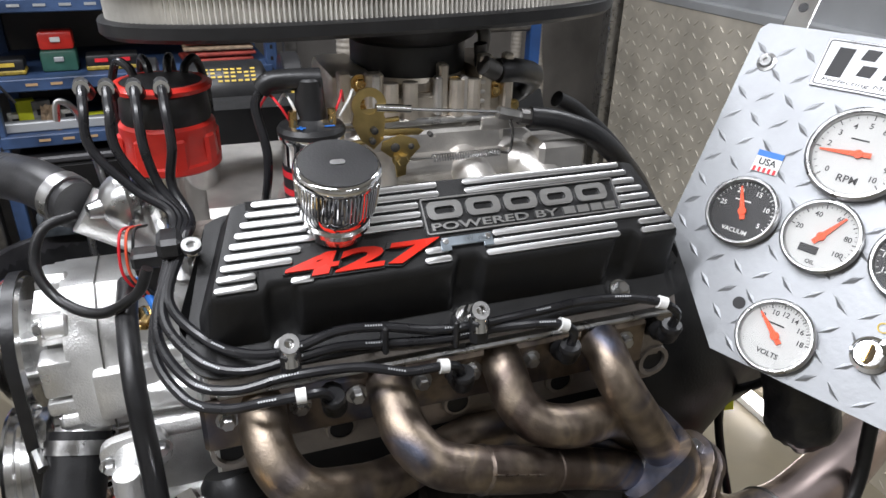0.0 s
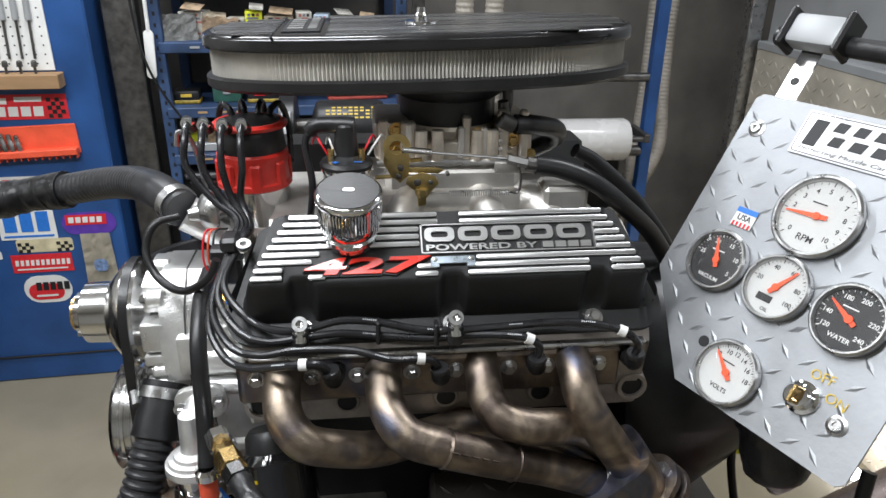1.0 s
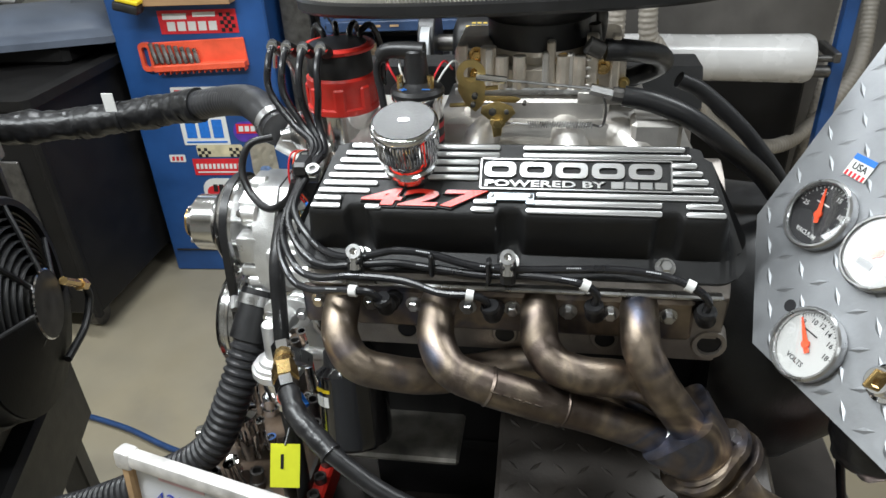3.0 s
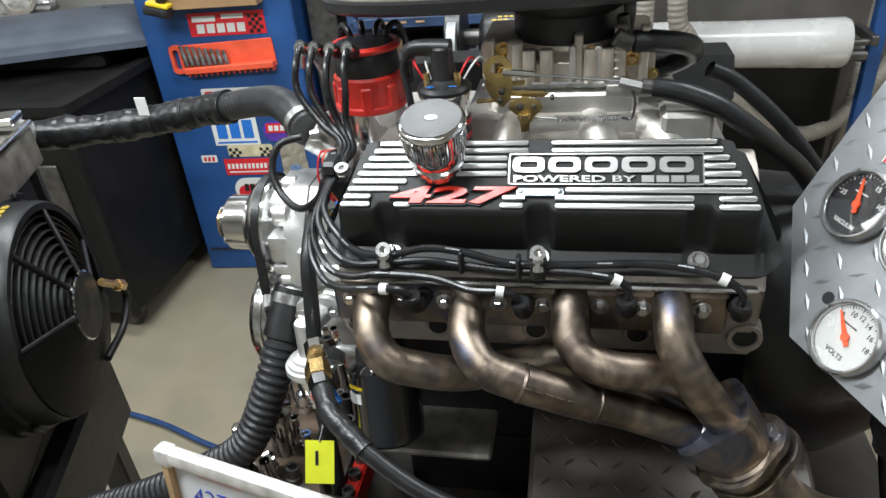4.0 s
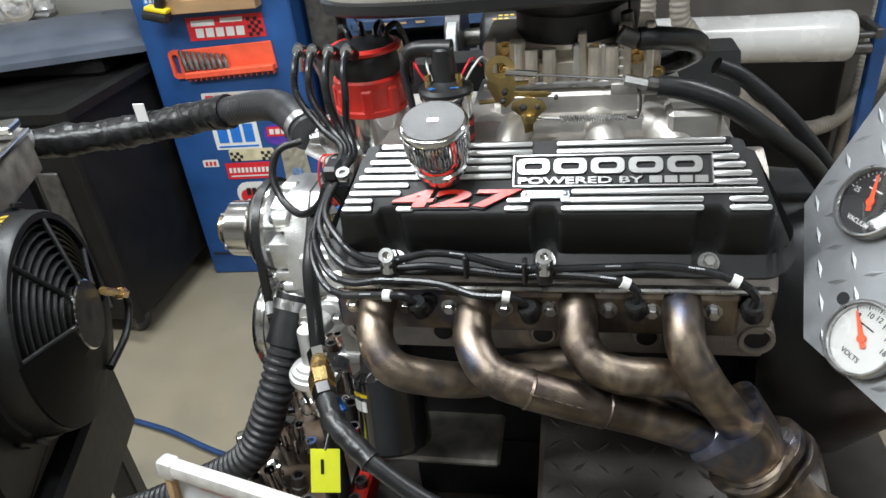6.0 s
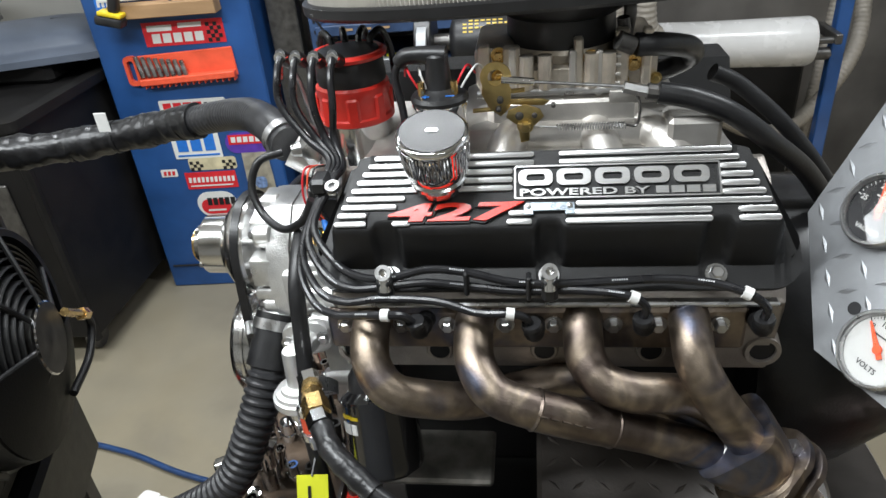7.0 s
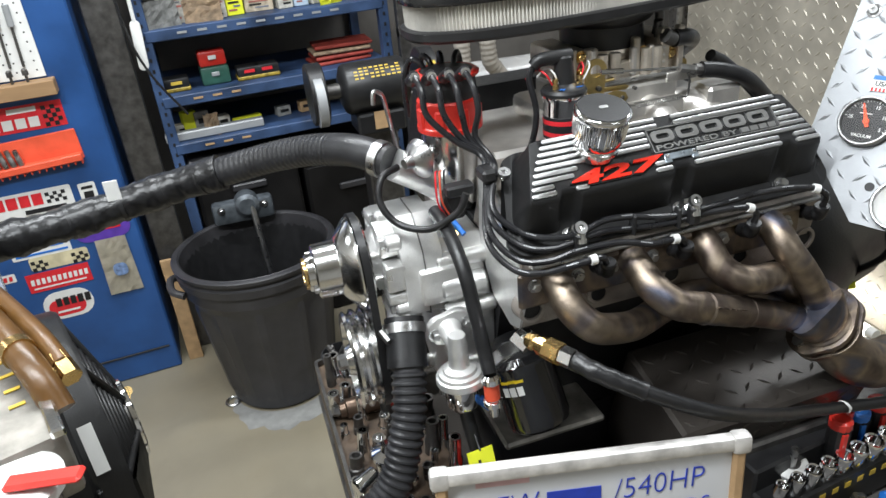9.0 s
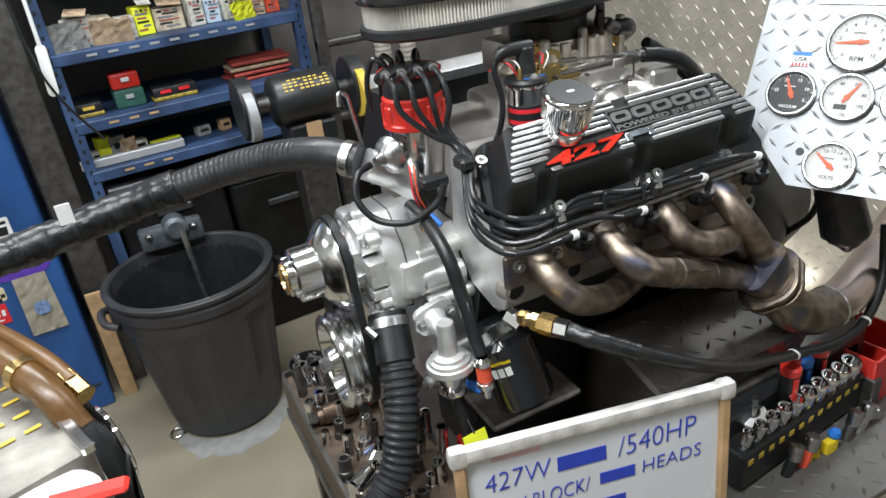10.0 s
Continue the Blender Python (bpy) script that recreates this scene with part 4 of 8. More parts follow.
def front_drive():
    wp = part("water_pump", prism([(0.190, 1.086), (0.250, 1.086), (0.290, 1.055), (0.302, 1.000), (0.285, 0.955), (0.240, 0.938), (0.170, 0.936), (0.140, 0.952), (0.136, 1.000), (0.150, 1.045)][::-1], basis((-0.350, 0, 0), (0, 1, 0), (0, 0, 1)), 0.060, bevel=0.004), CAST, ENG, "bright cast aluminium water pump")
    part("front_web", prism([(0.175, 1.070), (0.205, 1.078), (0.205, 1.035), (0.235, 1.045), (0.262, 1.060), (0.275, 1.010), (0.262, 0.965), (0.225, 0.955), (0.195, 0.975), (0.185, 1.010)][::-1], basis((-0.374, 0, 0), (0, 1, 0), (0, 0, 1)), 0.026, bevel=0.003), CAST, wp)
    tc = part("timing_cover", prism([(0.165, 1.05), (0.30, 1.05), (0.335, 0.93), (0.32, 0.80), (0.27, 0.755), (0.19, 0.755), (0.14, 0.80), (0.125, 0.93)], basis((-0.292, 0, 0), (0, 1, 0), (0, 0, 1)), 0.068, bevel=0.008), CAST, ENG, "cast aluminium timing cover")
    part("gasket", prism([(0.160, 1.055), (0.305, 1.055), (0.34, 0.93), (0.12, 0.93)], basis((-0.2235, 0, 0), (0, 1, 0), (0, 0, 1)), 0.002), INK_BLACK, tc, "thin dark gasket edge")
    for y, z in ((0.15, 1.02), (0.315, 1.02), (0.128, 0.95), (0.135, 0.85), (0.33, 0.9), (0.18, 0.768), (0.27, 0.768)):
        part("bolt_boss", rod((-0.30, y, z), (-0.225, y, z), 0.012, 14, ch=0.002), CAST, tc)
        part("bolt", hexbolt((-0.30, y, z), (-1, 0, 0), 0.006, 0.006), STEEL, tc)
    part("hub_boss", lathe((-0.37, 0.226, 1.010), (-1, 0, 0), [(0, 0.050), (0.012, 0.040), (0.035, 0.030), (0.040, 0.026)], 28), CAST, wp)
    for y, z in ((0.166, 1.058), (0.150, 0.962), (0.268, 1.064), (0.282, 0.962), (0.215, 1.078)):
        part("bolt_boss", rod((-0.345, y, z), (-0.366, y, z), 0.0115, 14, ch=0.002), CAST, wp)
        part("bolt", hexbolt((-0.366, y, z), (-1, 0, 0), 0.006, 0.007), STEEL, wp)
    for y, z, sy, sz in ((0.158, 1.012, 0.030, 0.040), (0.162, 0.980, 0.040, 0.016), (0.180, 1.050, 0.022, 0.030), (0.235, 1.072, 0.05, 0.016), (0.180, 0.950, 0.055, 0.018)):
        part("rib", box((-0.360, y, z), (0.030, sy, sz), None, 0.004, seg=2), CAST, wp)
    for k in range(6):
        a = radians(k * 60 + 15)
        part("hub_web", box((-0.385, 0.226 + 0.034 * math.cos(a), 1.010 + 0.034 * math.sin(a)), (0.030, 0.034, 0.007), pose(0, 0, 0), 0.002), CAST, wp)
    part("rear_pad", box((-0.300, 0.142, 0.992), (0.060, 0.026, 0.055), None, 0.005, seg=2), CAST, wp)
    part("side_pipe", rod((-0.30, 0.140, 0.985), (-0.235, 0.132, 0.985), 0.018, 16, ch=0.003), CAST, wp)
    part("gasket_line", prism([(0.186, 1.0875), (0.252, 1.0875), (0.293, 1.056), (0.305, 1.0), (0.287, 0.953), (0.240, 0.935), (0.168, 0.933), (0.137, 0.950), (0.133, 1.0), (0.148, 1.047)][::-1], basis((-0.3195, 0, 0), (0, 1, 0), (0, 0, 1)), 0.0014), DARK_STEEL, wp, "thin dark gasket edge")
    nk = part("pump_neck", tube([(-0.335, 0.205, 0.965), (-0.350, 0.170, 0.945), (-0.362, 0.140, 0.920)], 0.0255, 20), CAST, wp)
    part("hose_clamp", lathe((-0.3588, 0.147, 0.929), (-0.004, -0.013, -0.016), [(-0.006, 0.0312), (0.008, 0.0312)], 32), STEEL, wp, "worm-drive hose clamp")
    part("clamp_screw", rod((-0.394, 0.142, 0.936), (-0.387, 0.124, 0.928), 0.006, 8), STEEL, wp)
    part("pump_pulley", lathe((-0.400, 0.226, 1.010), (-1, 0, 0), [(-0.012, 0.030), (-0.012, 0.068), (-0.006, 0.070), (-0.001, 0.062), (0.004, 0.070), (0.009, 0.068), (0.028, 0.046), (0.030, 0.0415), (0.062, 0.0405), (0.064, 0.037), (0.065, 0.029), (0.074, 0.028), (0.076, 0.024)], 36), POLISHED, wp, "polished water pump pulley")
    part("crank_pulley", lathe((-0.390, 0.215, 0.850), (-1, 0, 0), [(-0.01, 0.05), (-0.005, 0.078), (0.002, 0.078), (0.007, 0.069), (0.013, 0.078), (0.017, 0.078), (0.022, 0.070), (0.028, 0.078), (0.032, 0.078), (0.037, 0.070), (0.043, 0.077), (0.047, 0.074), (0.047, 0.062), (0.030, 0.056), (0.030, 0.028), (0.040, 0.027), (0.052, 0.022)], 40), POLISHED, ENG, "polished three-groove crank pulley")
    part("pulley_nose", lathe((-0.4755, 0.226, 1.010), (-1, 0, 0), [(0, 0.0235), (0.004, 0.0235), (0.005, 0.016), (0.001, 0.015)], 24), BRASS, wp, "gold-tinted pulley nose")
    for k in range(4):
        part("stud", rod((-0.464, 0.226 + 0.033 * math.cos(k * 1.571 + 0.5), 1.010 + 0.033 * math.sin(k * 1.571 + 0.5)), (-0.470, 0.226 + 0.033 * math.cos(k * 1.571 + 0.5), 1.010 + 0.033 * math.sin(k * 1.571 + 0.5)), 0.004, 8), STEEL, wp)
    part("crank_bolt", hexbolt((-0.441, 0.215, 0.850), (-1, 0, 0), 0.012, 0.014), STEEL, ENG)
    # belt
    bm = bmesh.new()
    ys = []
    c1, c2, r1, r2, x = Vector((0.226, 1.010)), Vector((0.215, 0.850)), 0.069, 0.076, -0.397
    loop = [c1 + r1 * Vector((math.cos(radians(a)), math.sin(radians(a)))) for a in range(0, 181, 12)] + [c2 + r2 * Vector((math.cos(radians(a)), math.sin(radians(a)))) for a in range(180, 361, 12)]
    n = len(loop)
    V = []
    for p in loop:
        cc = c1 if p.y > 0.93 else c2
        o = (p - cc).normalized() * 0.005
        V.append([bm.verts.new((x + dx, p.x + o.x * k, p.y + o.y * k)) for dx, k in ((-0.0055, 1), (0.0055, 1), (0.004, -1), (-0.004, -1))])
    for i in range(n):
        a, b = V[i], V[(i + 1) % n]
        for j in range(4):
            bm.faces.new((a[j], a[(j + 1) % 4], b[(j + 1) % 4], b[j]))
    part("drive_belt", bm, RUBBER, ENG, "black V belt")


front_drive()


def big_hoses():
    part("lower_radiator_hose", ribbed([(-0.358, 0.150, 0.934), (-0.364, 0.128, 0.905), (-0.372, 0.100, 0.870), (-0.388, 0.07, 0.82), (-0.43, 0.04, 0.74), (-0.52, 0.03, 0.68), (-0.64, 0.02, 0.62), (-0.78, 0.02, 0.56)], 0.0240, 0.0115, 0.13, 24), RUBBER_GREY, ENG, "corrugated black radiator hose")
    part("hose_cuff", tube([(-0.3560, 0.156, 0.940), (-0.3600, 0.143, 0.924), (-0.3640, 0.128, 0.905), (-0.3690, 0.112, 0.885)], 0.0290, 22, 5), RUBBER, ENG, "smooth rubber hose cuff")
    hose = [(-0.328, 0.246, 1.146), (-0.362, 0.285, 1.156), (-0.392, 0.325, 1.153), (-0.433, 0.380, 1.141), (-0.492, 0.434, 1.122), (-0.564, 0.475, 1.100), (-0.645, 0.499, 1.082), (-0.731, 0.499, 1.068), (-0.823, 0.480, 1.061), (-0.950, 0.430, 1.066)]
    part("upper_radiator_hose", tube(hose[:6], 0.0245, 24, per=40, rad=lambda s: 1 + (0.016 * math.sin(s * 620) if s > 0.10 else 0)), RUBBER_GREY, ENG, "smooth black radiator hose, ribbed towards the tape")
    tw = part("tape_wrap", tube(hose[5:], 0.0275, 30, per=40, rad=lambda s: 1 + 0.05 * math.sin(s * 58 + 1) + 0.035 * abs(math.sin(s * 29 + 0.4)) + 0.02 * math.sin(s * 233)), TAPE, ENG, "black tape wrapped round the hose")
    for v in tw.data.vertices:
        k = noise.noise(v.co * 55.0) * 0.0028 + noise.noise(v.co * 150.0) * 0.0012
        v.co += Vector((k * 0.3, k, k))
    P = spline(hose[5:], 10)
    for k in (4, 12, 20, 29, 35):
        part("cable_tie", lathe(P[k], P[k + 1] - P[k], [(-0.003, 0.0288), (0.003, 0.0288)], 24), PLASTIC, tw)
    part("hang_tag", box((-0.735, 0.478, 1.102), (0.022, 0.002, 0.034), pose(0, 0, 0), 0.0006), WHITE, tw, "small white paper tag")


big_hoses()


def radiator():
    r = thing("radiator", (-0.86, 0.1, 0.0), "aluminium radiator with a black electric fan", "radiator")
    m = pose(-0.855, 0.125, 0.86, 0, 0, 19)
    part("core", box((-0.03, 0, -0.05), (0.05, 0.56, 0.46), m, 0.004), DARK_STEEL, r)
    part("top_tank", box((-0.010, 0.0, 0.205), (0.10, 0.56, 0.070), m, 0.006, seg=2), TANK_ALU, r, "aluminium top tank with yellow print")
    part("tank_lip", box((0.036, 0.0, 0.243), (0.012, 0.57, 0.010), m, 0.002), POLISHED, r)
    part("tank_lip", box((-0.056, 0.0, 0.243), (0.012, 0.57, 0.010), m, 0.002), POLISHED, r)
    part("bottom_tank", box((-0.03, 0.0, -0.31), (0.07, 0.56, 0.07), m, 0.008, seg=2), PLASTIC, r)
    part("side_channel", box((-0.02, 0.282, 0.0), (0.08, 0.012, 0.40), m, 0.002), DARK_STEEL, r, "dark side channel")
    part("side_channel", box((-0.02, -0.282, 0.0), (0.08, 0.012, 0.40), m, 0.002), DARK_STEEL, r, "dark side channel")
    for sy in (-0.2, 0.2):
        part("leg", box((-0.03, sy, -0.60), (0.05, 0.05, 0.52), m, 0.004), PLASTIC, r)
    part("bracket", box((0.0, 0.255, 0.262), (0.07, 0.05, 0.014), m, 0.003), POLISHED, r)
    for k in range(14):
        part("tank_bar", box((-0.03 + 0.022 * (k % 3), -0.21 + 0.030 * (k // 3), 0.2412), (0.014, 0.005, 0.001), m @ pose(0, 0, 0)), INK_GOLD, r)
    part("outlet_neck", rod(m @ Vector((0.0, 0.262, 0.24)), (-0.945, 0.434, 1.066), 0.026, 18), CAST, r)
    fan = part("fan_shroud", ring_prism(rrect(0.44, 0.40, 0.03, 10), [(0.17 * math.cos(radians(a)), 0.17 * math.sin(radians(a))) for a in [360 * (i + 5.5) / 44 for i in range(44)]], m @ basis((0.004, 0.03, 0.0), (0, 1, 0), (0, 0, 1)), 0.012), FAN_BLACK, r, "black plastic fan shroud")
    fm = m @ pose(0.0, 0.045, -0.002)
    ax = m.to_3x3() @ Vector((1, 0, 0))
    part("shroud_ring", lathe(fm @ Vector((0.010, 0, 0)), ax, [(0, 0.192), (0.030, 0.190), (0.034, 0.185), (0.068, 0.181), (0.074, 0.177), (0.074, 0.166), (0.020, 0.166)], 56, cap=False), FAN_BLACK, fan, "deep black fan ring")
    for k in range(8):
        rr = 0.156 - 0.0125 * k
        h = 0.078 + 0.0045 * k
        part("grille_ring", lathe(fm @ Vector((h, 0, 0)), ax, [(-0.014, rr - 0.0008), (0.0, rr - 0.0018), (0.002, rr), (0.0, rr + 0.0018), (-0.014, rr + 0.0028), (-0.014, rr - 0.0008)], 44, cap=False), FAN_BLACK, fan)
    for k in range(7):
        a = radians(k * 360 / 7 + 168)
        e = Vector((0, math.cos(a), math.sin(a)))
        part("spoke", tube([fm @ (Vector((0.078 + 0.038 * q, 0, 0)) + e * (0.172 - 0.118 * q)) for q in (0, 0.35, 0.7, 1)], 0.0045, 8, 0), FAN_BLACK, fan)
        for q in (0.020, 0.046):
            part("clip", box((q, 0, 0.193), (0.007, 0.030, 0.010), fm @ pose(0, 0, 0, math.degrees(a) - 90, 0, 0), 0.002), FAN_BLACK, fan)
    bm = bmesh.new()
    rows = [[bm.verts.new(fm @ Vector((h, rr * math.cos(radians(q)), rr * math.sin(radians(q))))) for rr, h in ((0.178, 0.074), (0.178, 0.087), (0.115, 0.104), (0.050, 0.120))] for q in range(168, 343, 4)]
    for u, v in zip(rows, rows[1:]):
        for k in range(3):
            bm.faces.new((u[k], u[k + 1], v[k + 1], v[k]))
    bmesh.ops.solidify(bm, geom=bm.faces[:], thickness=0.004)
    part("blank_sector", bm, FAN_BLACK, fan, "solid lower panel of the fan guard")
    part("motor", lathe(fm @ Vector((0.070, 0, 0)), ax, [(0, 0.048), (0.045, 0.050), (0.048, 0.056), (0.052, 0.0575), (0.053, 0.052), (0.051, 0.030), (0.054, 0.012)], 40), DARK_STEEL, fan, "fan motor with a bright rim")
    part("motor_rim", lathe(fm @ Vector((0.116, 0, 0)), ax, [(0, 0.0582), (0.005, 0.0586), (0.007, 0.056)], 40, cap=False), CHROME, fan)
    part("lower_shroud", box((0.0, -0.01, -0.30), (0.09, 0.44, 0.16), m, 0.01), FAN_BLACK, r, "black lower duct")
    for k in range(8):
        part("blade", box((0.030, 0.11, 0), (0.004, 0.13, 0.07), fm @ pose(0, 0, 0, k * 45, 0, 0) @ pose(0, 0, 0, 0, 22, 0), 0.001), FAN_BLACK, fan)
    for k in range(10):
        q = m @ pose(0.0, 0.045, -0.002) @ pose(0, 0, 0, 84 + 5 * (k // 2), 0, 0) @ pose(0.022 + 0.030 * (k % 2), 0.1915 - 0.0065 * (k % 2), 0)
        part("label_bar", box((0, 0, 0), (0.011, 0.0012, 0.010), q), INK_GOLD, fan, "yellow printed bars")
    part("sticker", box((0.058, 0.1846, 0), (0.016, 0.0016, 0.060), m @ pose(0, 0.045, -0.002) @ pose(0, 0, 0, 150, 0, 0), 0), WHITE, fan, "long white label")
    part("fitting", rod((-0.764, 0.262, 0.866), (-0.790, 0.330, 0.812), 0.0075, 8), BRASS, r, "brass drain fitting")
    part("fitting_nut", rod((-0.786, 0.318, 0.821), (-0.797, 0.342, 0.803), 0.0115, 6), BRASS, r)
    part("fitting_hose", tube([(-0.797, 0.342, 0.803), (-0.800, 0.345, 0.77), (-0.79, 0.30, 0.74), (-0.775, 0.22, 0.73)], 0.007, 10), RUBBER, r)
    part("neck", lathe((-0.766, -0.164, 1.040), UP, [(0, 0.030), (0.045, 0.030)], 24), TANK_ALU, r)
    cap = part("cap", lathe((-0.766, -0.164, 1.076), (0.05, 0, 1), [(0, 0.038), (0.004, 0.041), (0.012, 0.041), (0.016, 0.036), (0.018, 0.020)], 32), WHITE, r, "white radiator pressure cap")
    part("cap_lever", box((0.030, -0.006, 0), (0.062, 0.018, 0.007), pose(-0.762, -0.168, 1.098, 0, 0, -12), 0.003), RED_CAP, cap, "red release lever")
    part("cap_bar", bars([(-0.018, 0.014, 0.014, 0.003), (-0.018, -0.016, 0.018, 0.003)], pose(-0.766, -0.164, 1.0935), 0.0006), INK_BLACK, cap)
    part("amber_hose", tube([(-0.91, 0.22, 1.150), (-0.835, 0.09, 1.145), (-0.785, 0.0, 1.138), (-0.753, -0.055, 1.120), (-0.738, -0.08, 1.09)], 0.014, 14), AMBER_HOSE, r, "amber hose with brass clamps")
    part("amber_hose", tube([(-0.885, 0.22, 1.140), (-0.812, 0.098, 1.136), (-0.760, 0.010, 1.126), (-0.736, -0.035, 1.112)], 0.010, 12), AMBER_HOSE, r, "thin amber hose")
    part("hose_fitting", rod((-0.742, -0.024, 1.115), (-0.728, -0.050, 1.104), 0.011, 6), BRASS, r)
    for p in ((-0.808, 0.042, 1.142), (-0.771, -0.024, 1.131)):
        part("clamp", lathe(p, (0.5, -0.85, -0.1), [(-0.006, 0.0165), (0.006, 0.0165)], 16), BRASS, r)


radiator()


# ---- gauge plate ----
PL = basis((0.3251, -0.0381, 1.1437), (0.3803, -0.9249, 0), (0.4826, 0.1984, 0.8531))


def gauge_panel():
    g = thing("gauge_panel", PL @ Vector((0, -0.13, 0)), "diamond plate aluminium panel with five round gauges", "gauge panel")
    poly = [(-0.130, 0.203), (-0.137, 0.196), (-0.137, -0.028), (-0.042, -0.131), (0.148, -0.131), (0.155, -0.124), (0.155, 0.203)]
    part("plate", prism(poly[::-1], PL @ pose(0, 0, -0.003), 0.003), PLATE_ALU, g)
    inside = lambda x, y: -0.125 < x < 0.145 and -0.122 < y < 0.195 and (x + 0.137) * 0.735 + (y + 0.028) * 0.678 > 0.012
    bm = bmesh.new()
    lugs(bm, PL @ pose(-0.137, -0.131, 0), 0.29, 0.335, 0.0245, 0.021, 0.0008, lambda x, y: inside(x - 0.137, y - 0.131))
    part("tread", bm, PLATE_ALU, g)
    specs = ((0.0066, 0.0891, 0.0450, FACE_WHITE), (-0.0681, 0.0066, 0.0355, FACE_BLACK), (0.0085, 0.0069, 0.0355, FACE_WHITE), (0.0867, 0.0088, 0.0355, FACE_BLACK), (0.0099, -0.0947, 0.0355, FACE_WHITE))
    for x, y, r, face in specs:
        gm = PL @ pose(x, y, 0)
        nz = PL.to_3x3() @ Vector((0, 0, 1))
        gg = part("gauge", lathe(gm.translation, nz, [(0, r * 0.96), (0.006, r), (0.011, r), (0.013, r * 0.95), (0.013, r * 0.90), (0.008, r * 0.86)], 40, cap=False), STEEL, g, "round gauge with a steel bezel")
        part("face", lathe(gm @ Vector((0, 0, 0.0062)), nz, [(0, r * 0.87), (0.0006, r * 0.87)], 36), face, gg)
    return g


GAUGES = gauge_panel()


def engine_stand():
    s = thing("engine_stand", (0, 0.24, 0), "black steel engine test stand with a diamond plate deck", "engine stand")
    for x in (-0.30, 0.45):
        for y in (-0.02, 0.50):
            part("leg", box((x, y, 0.33), (0.06, 0.06, 0.66), None, 0.004), DARK_STEEL, s)
    for y in (-0.02, 0.50):
        part("rail", box((0.07, y, 0.66), (0.85, 0.06, 0.06), None, 0.004), DARK_STEEL, s)
    part("deck", box((0.10, 0.28, 0.54), (0.86, 0.50, 0.02), None, 0.003), DPLATE_BLACK, s, "black diamond plate deck")


engine_stand()


def whiteboard():
    w = thing("whiteboard", (-0.24, -0.19, 0.551), "small framed whiteboard with blue handwriting leaning on the shelf", "whiteboard")
    m = basis((-0.244, -0.196, 0.7325), (0.340, -0.078, -0.006), (0.03, 0.10, 0.99))
    part("board", box((0, 0, -0.004), (0.34, 0.375, 0.008), m), WHITEBOARD, w)
    for sy in (-1, 1):
        part("frame_rail", box((0, sy * 0.188, 0), (0.352, 0.018, 0.016), m, 0.004, seg=2), FRAME_WHITE, w)
    for sx in (-1, 1):
        part("frame_stile", box((sx * 0.168, 0, 0), (0.014, 0.36, 0.014), m, 0.003), CARD, w, "tan frame side with worn coating")
        part("corner", box((sx * 0.169, 0.187, 0), (0.022, 0.024, 0.019), m, 0.005, seg=2), FRAME_WHITE, w)
    fit_words("writing", "427W", 0.082, 0.025, m @ pose(-0.100, 0.140, 0.0008) @ pose(0, 0, 0, 0, 0, 2), INK_BLUE, w, bold=-0.0004, shear=0.12)
    part("writing_bar", bars([(-0.020, 0.141, 0.062, 0.020)], m @ pose(0, 0, 0.0002), 0.0008), INK_BLUE, w)
    fit_words("writing", "/540HP", 0.105, 0.027, m @ pose(0.078, 0.145, 0.0008) @ pose(0, 0, 0, 0, 0, 3), INK_BLUE, w, bold=-0.0004, shear=0.12)
    fit_words("writing", "NEW BLOCK/", 0.130, 0.020, m @ pose(-0.076, 0.100, 0.0008) @ pose(0, 0, 0, 0, 0, 2), INK_BLUE, w, bold=-0.0004, shear=0.12)
    part("writing_bar", bars([(0.025, 0.104, 0.046, 0.016)], m @ pose(0, 0, 0.0002), 0.0008), INK_BLUE, w)
    fit_words("writing", "HEADS", 0.080, 0.018, m @ pose(0.098, 0.107, 0.0008) @ pose(0, 0, 0, 0, 0, 3), INK_BLUE, w, bold=-0.0004, shear=0.12)
    part("writing_bar", bars([(-0.09, 0.062, 0.06, 0.018), (0.0, 0.064, 0.07, 0.018)], m @ pose(0, 0, 0.0002), 0.0008), INK_BLUE, w)
    part("smudge", box((-0.10, 0.172, 0.0003), (0.06, 0.008, 0.0006), m), mat("pink_smudge", (0.62, 0.40, 0.42), 0.5), w, "pale red marker smudge")


whiteboard()


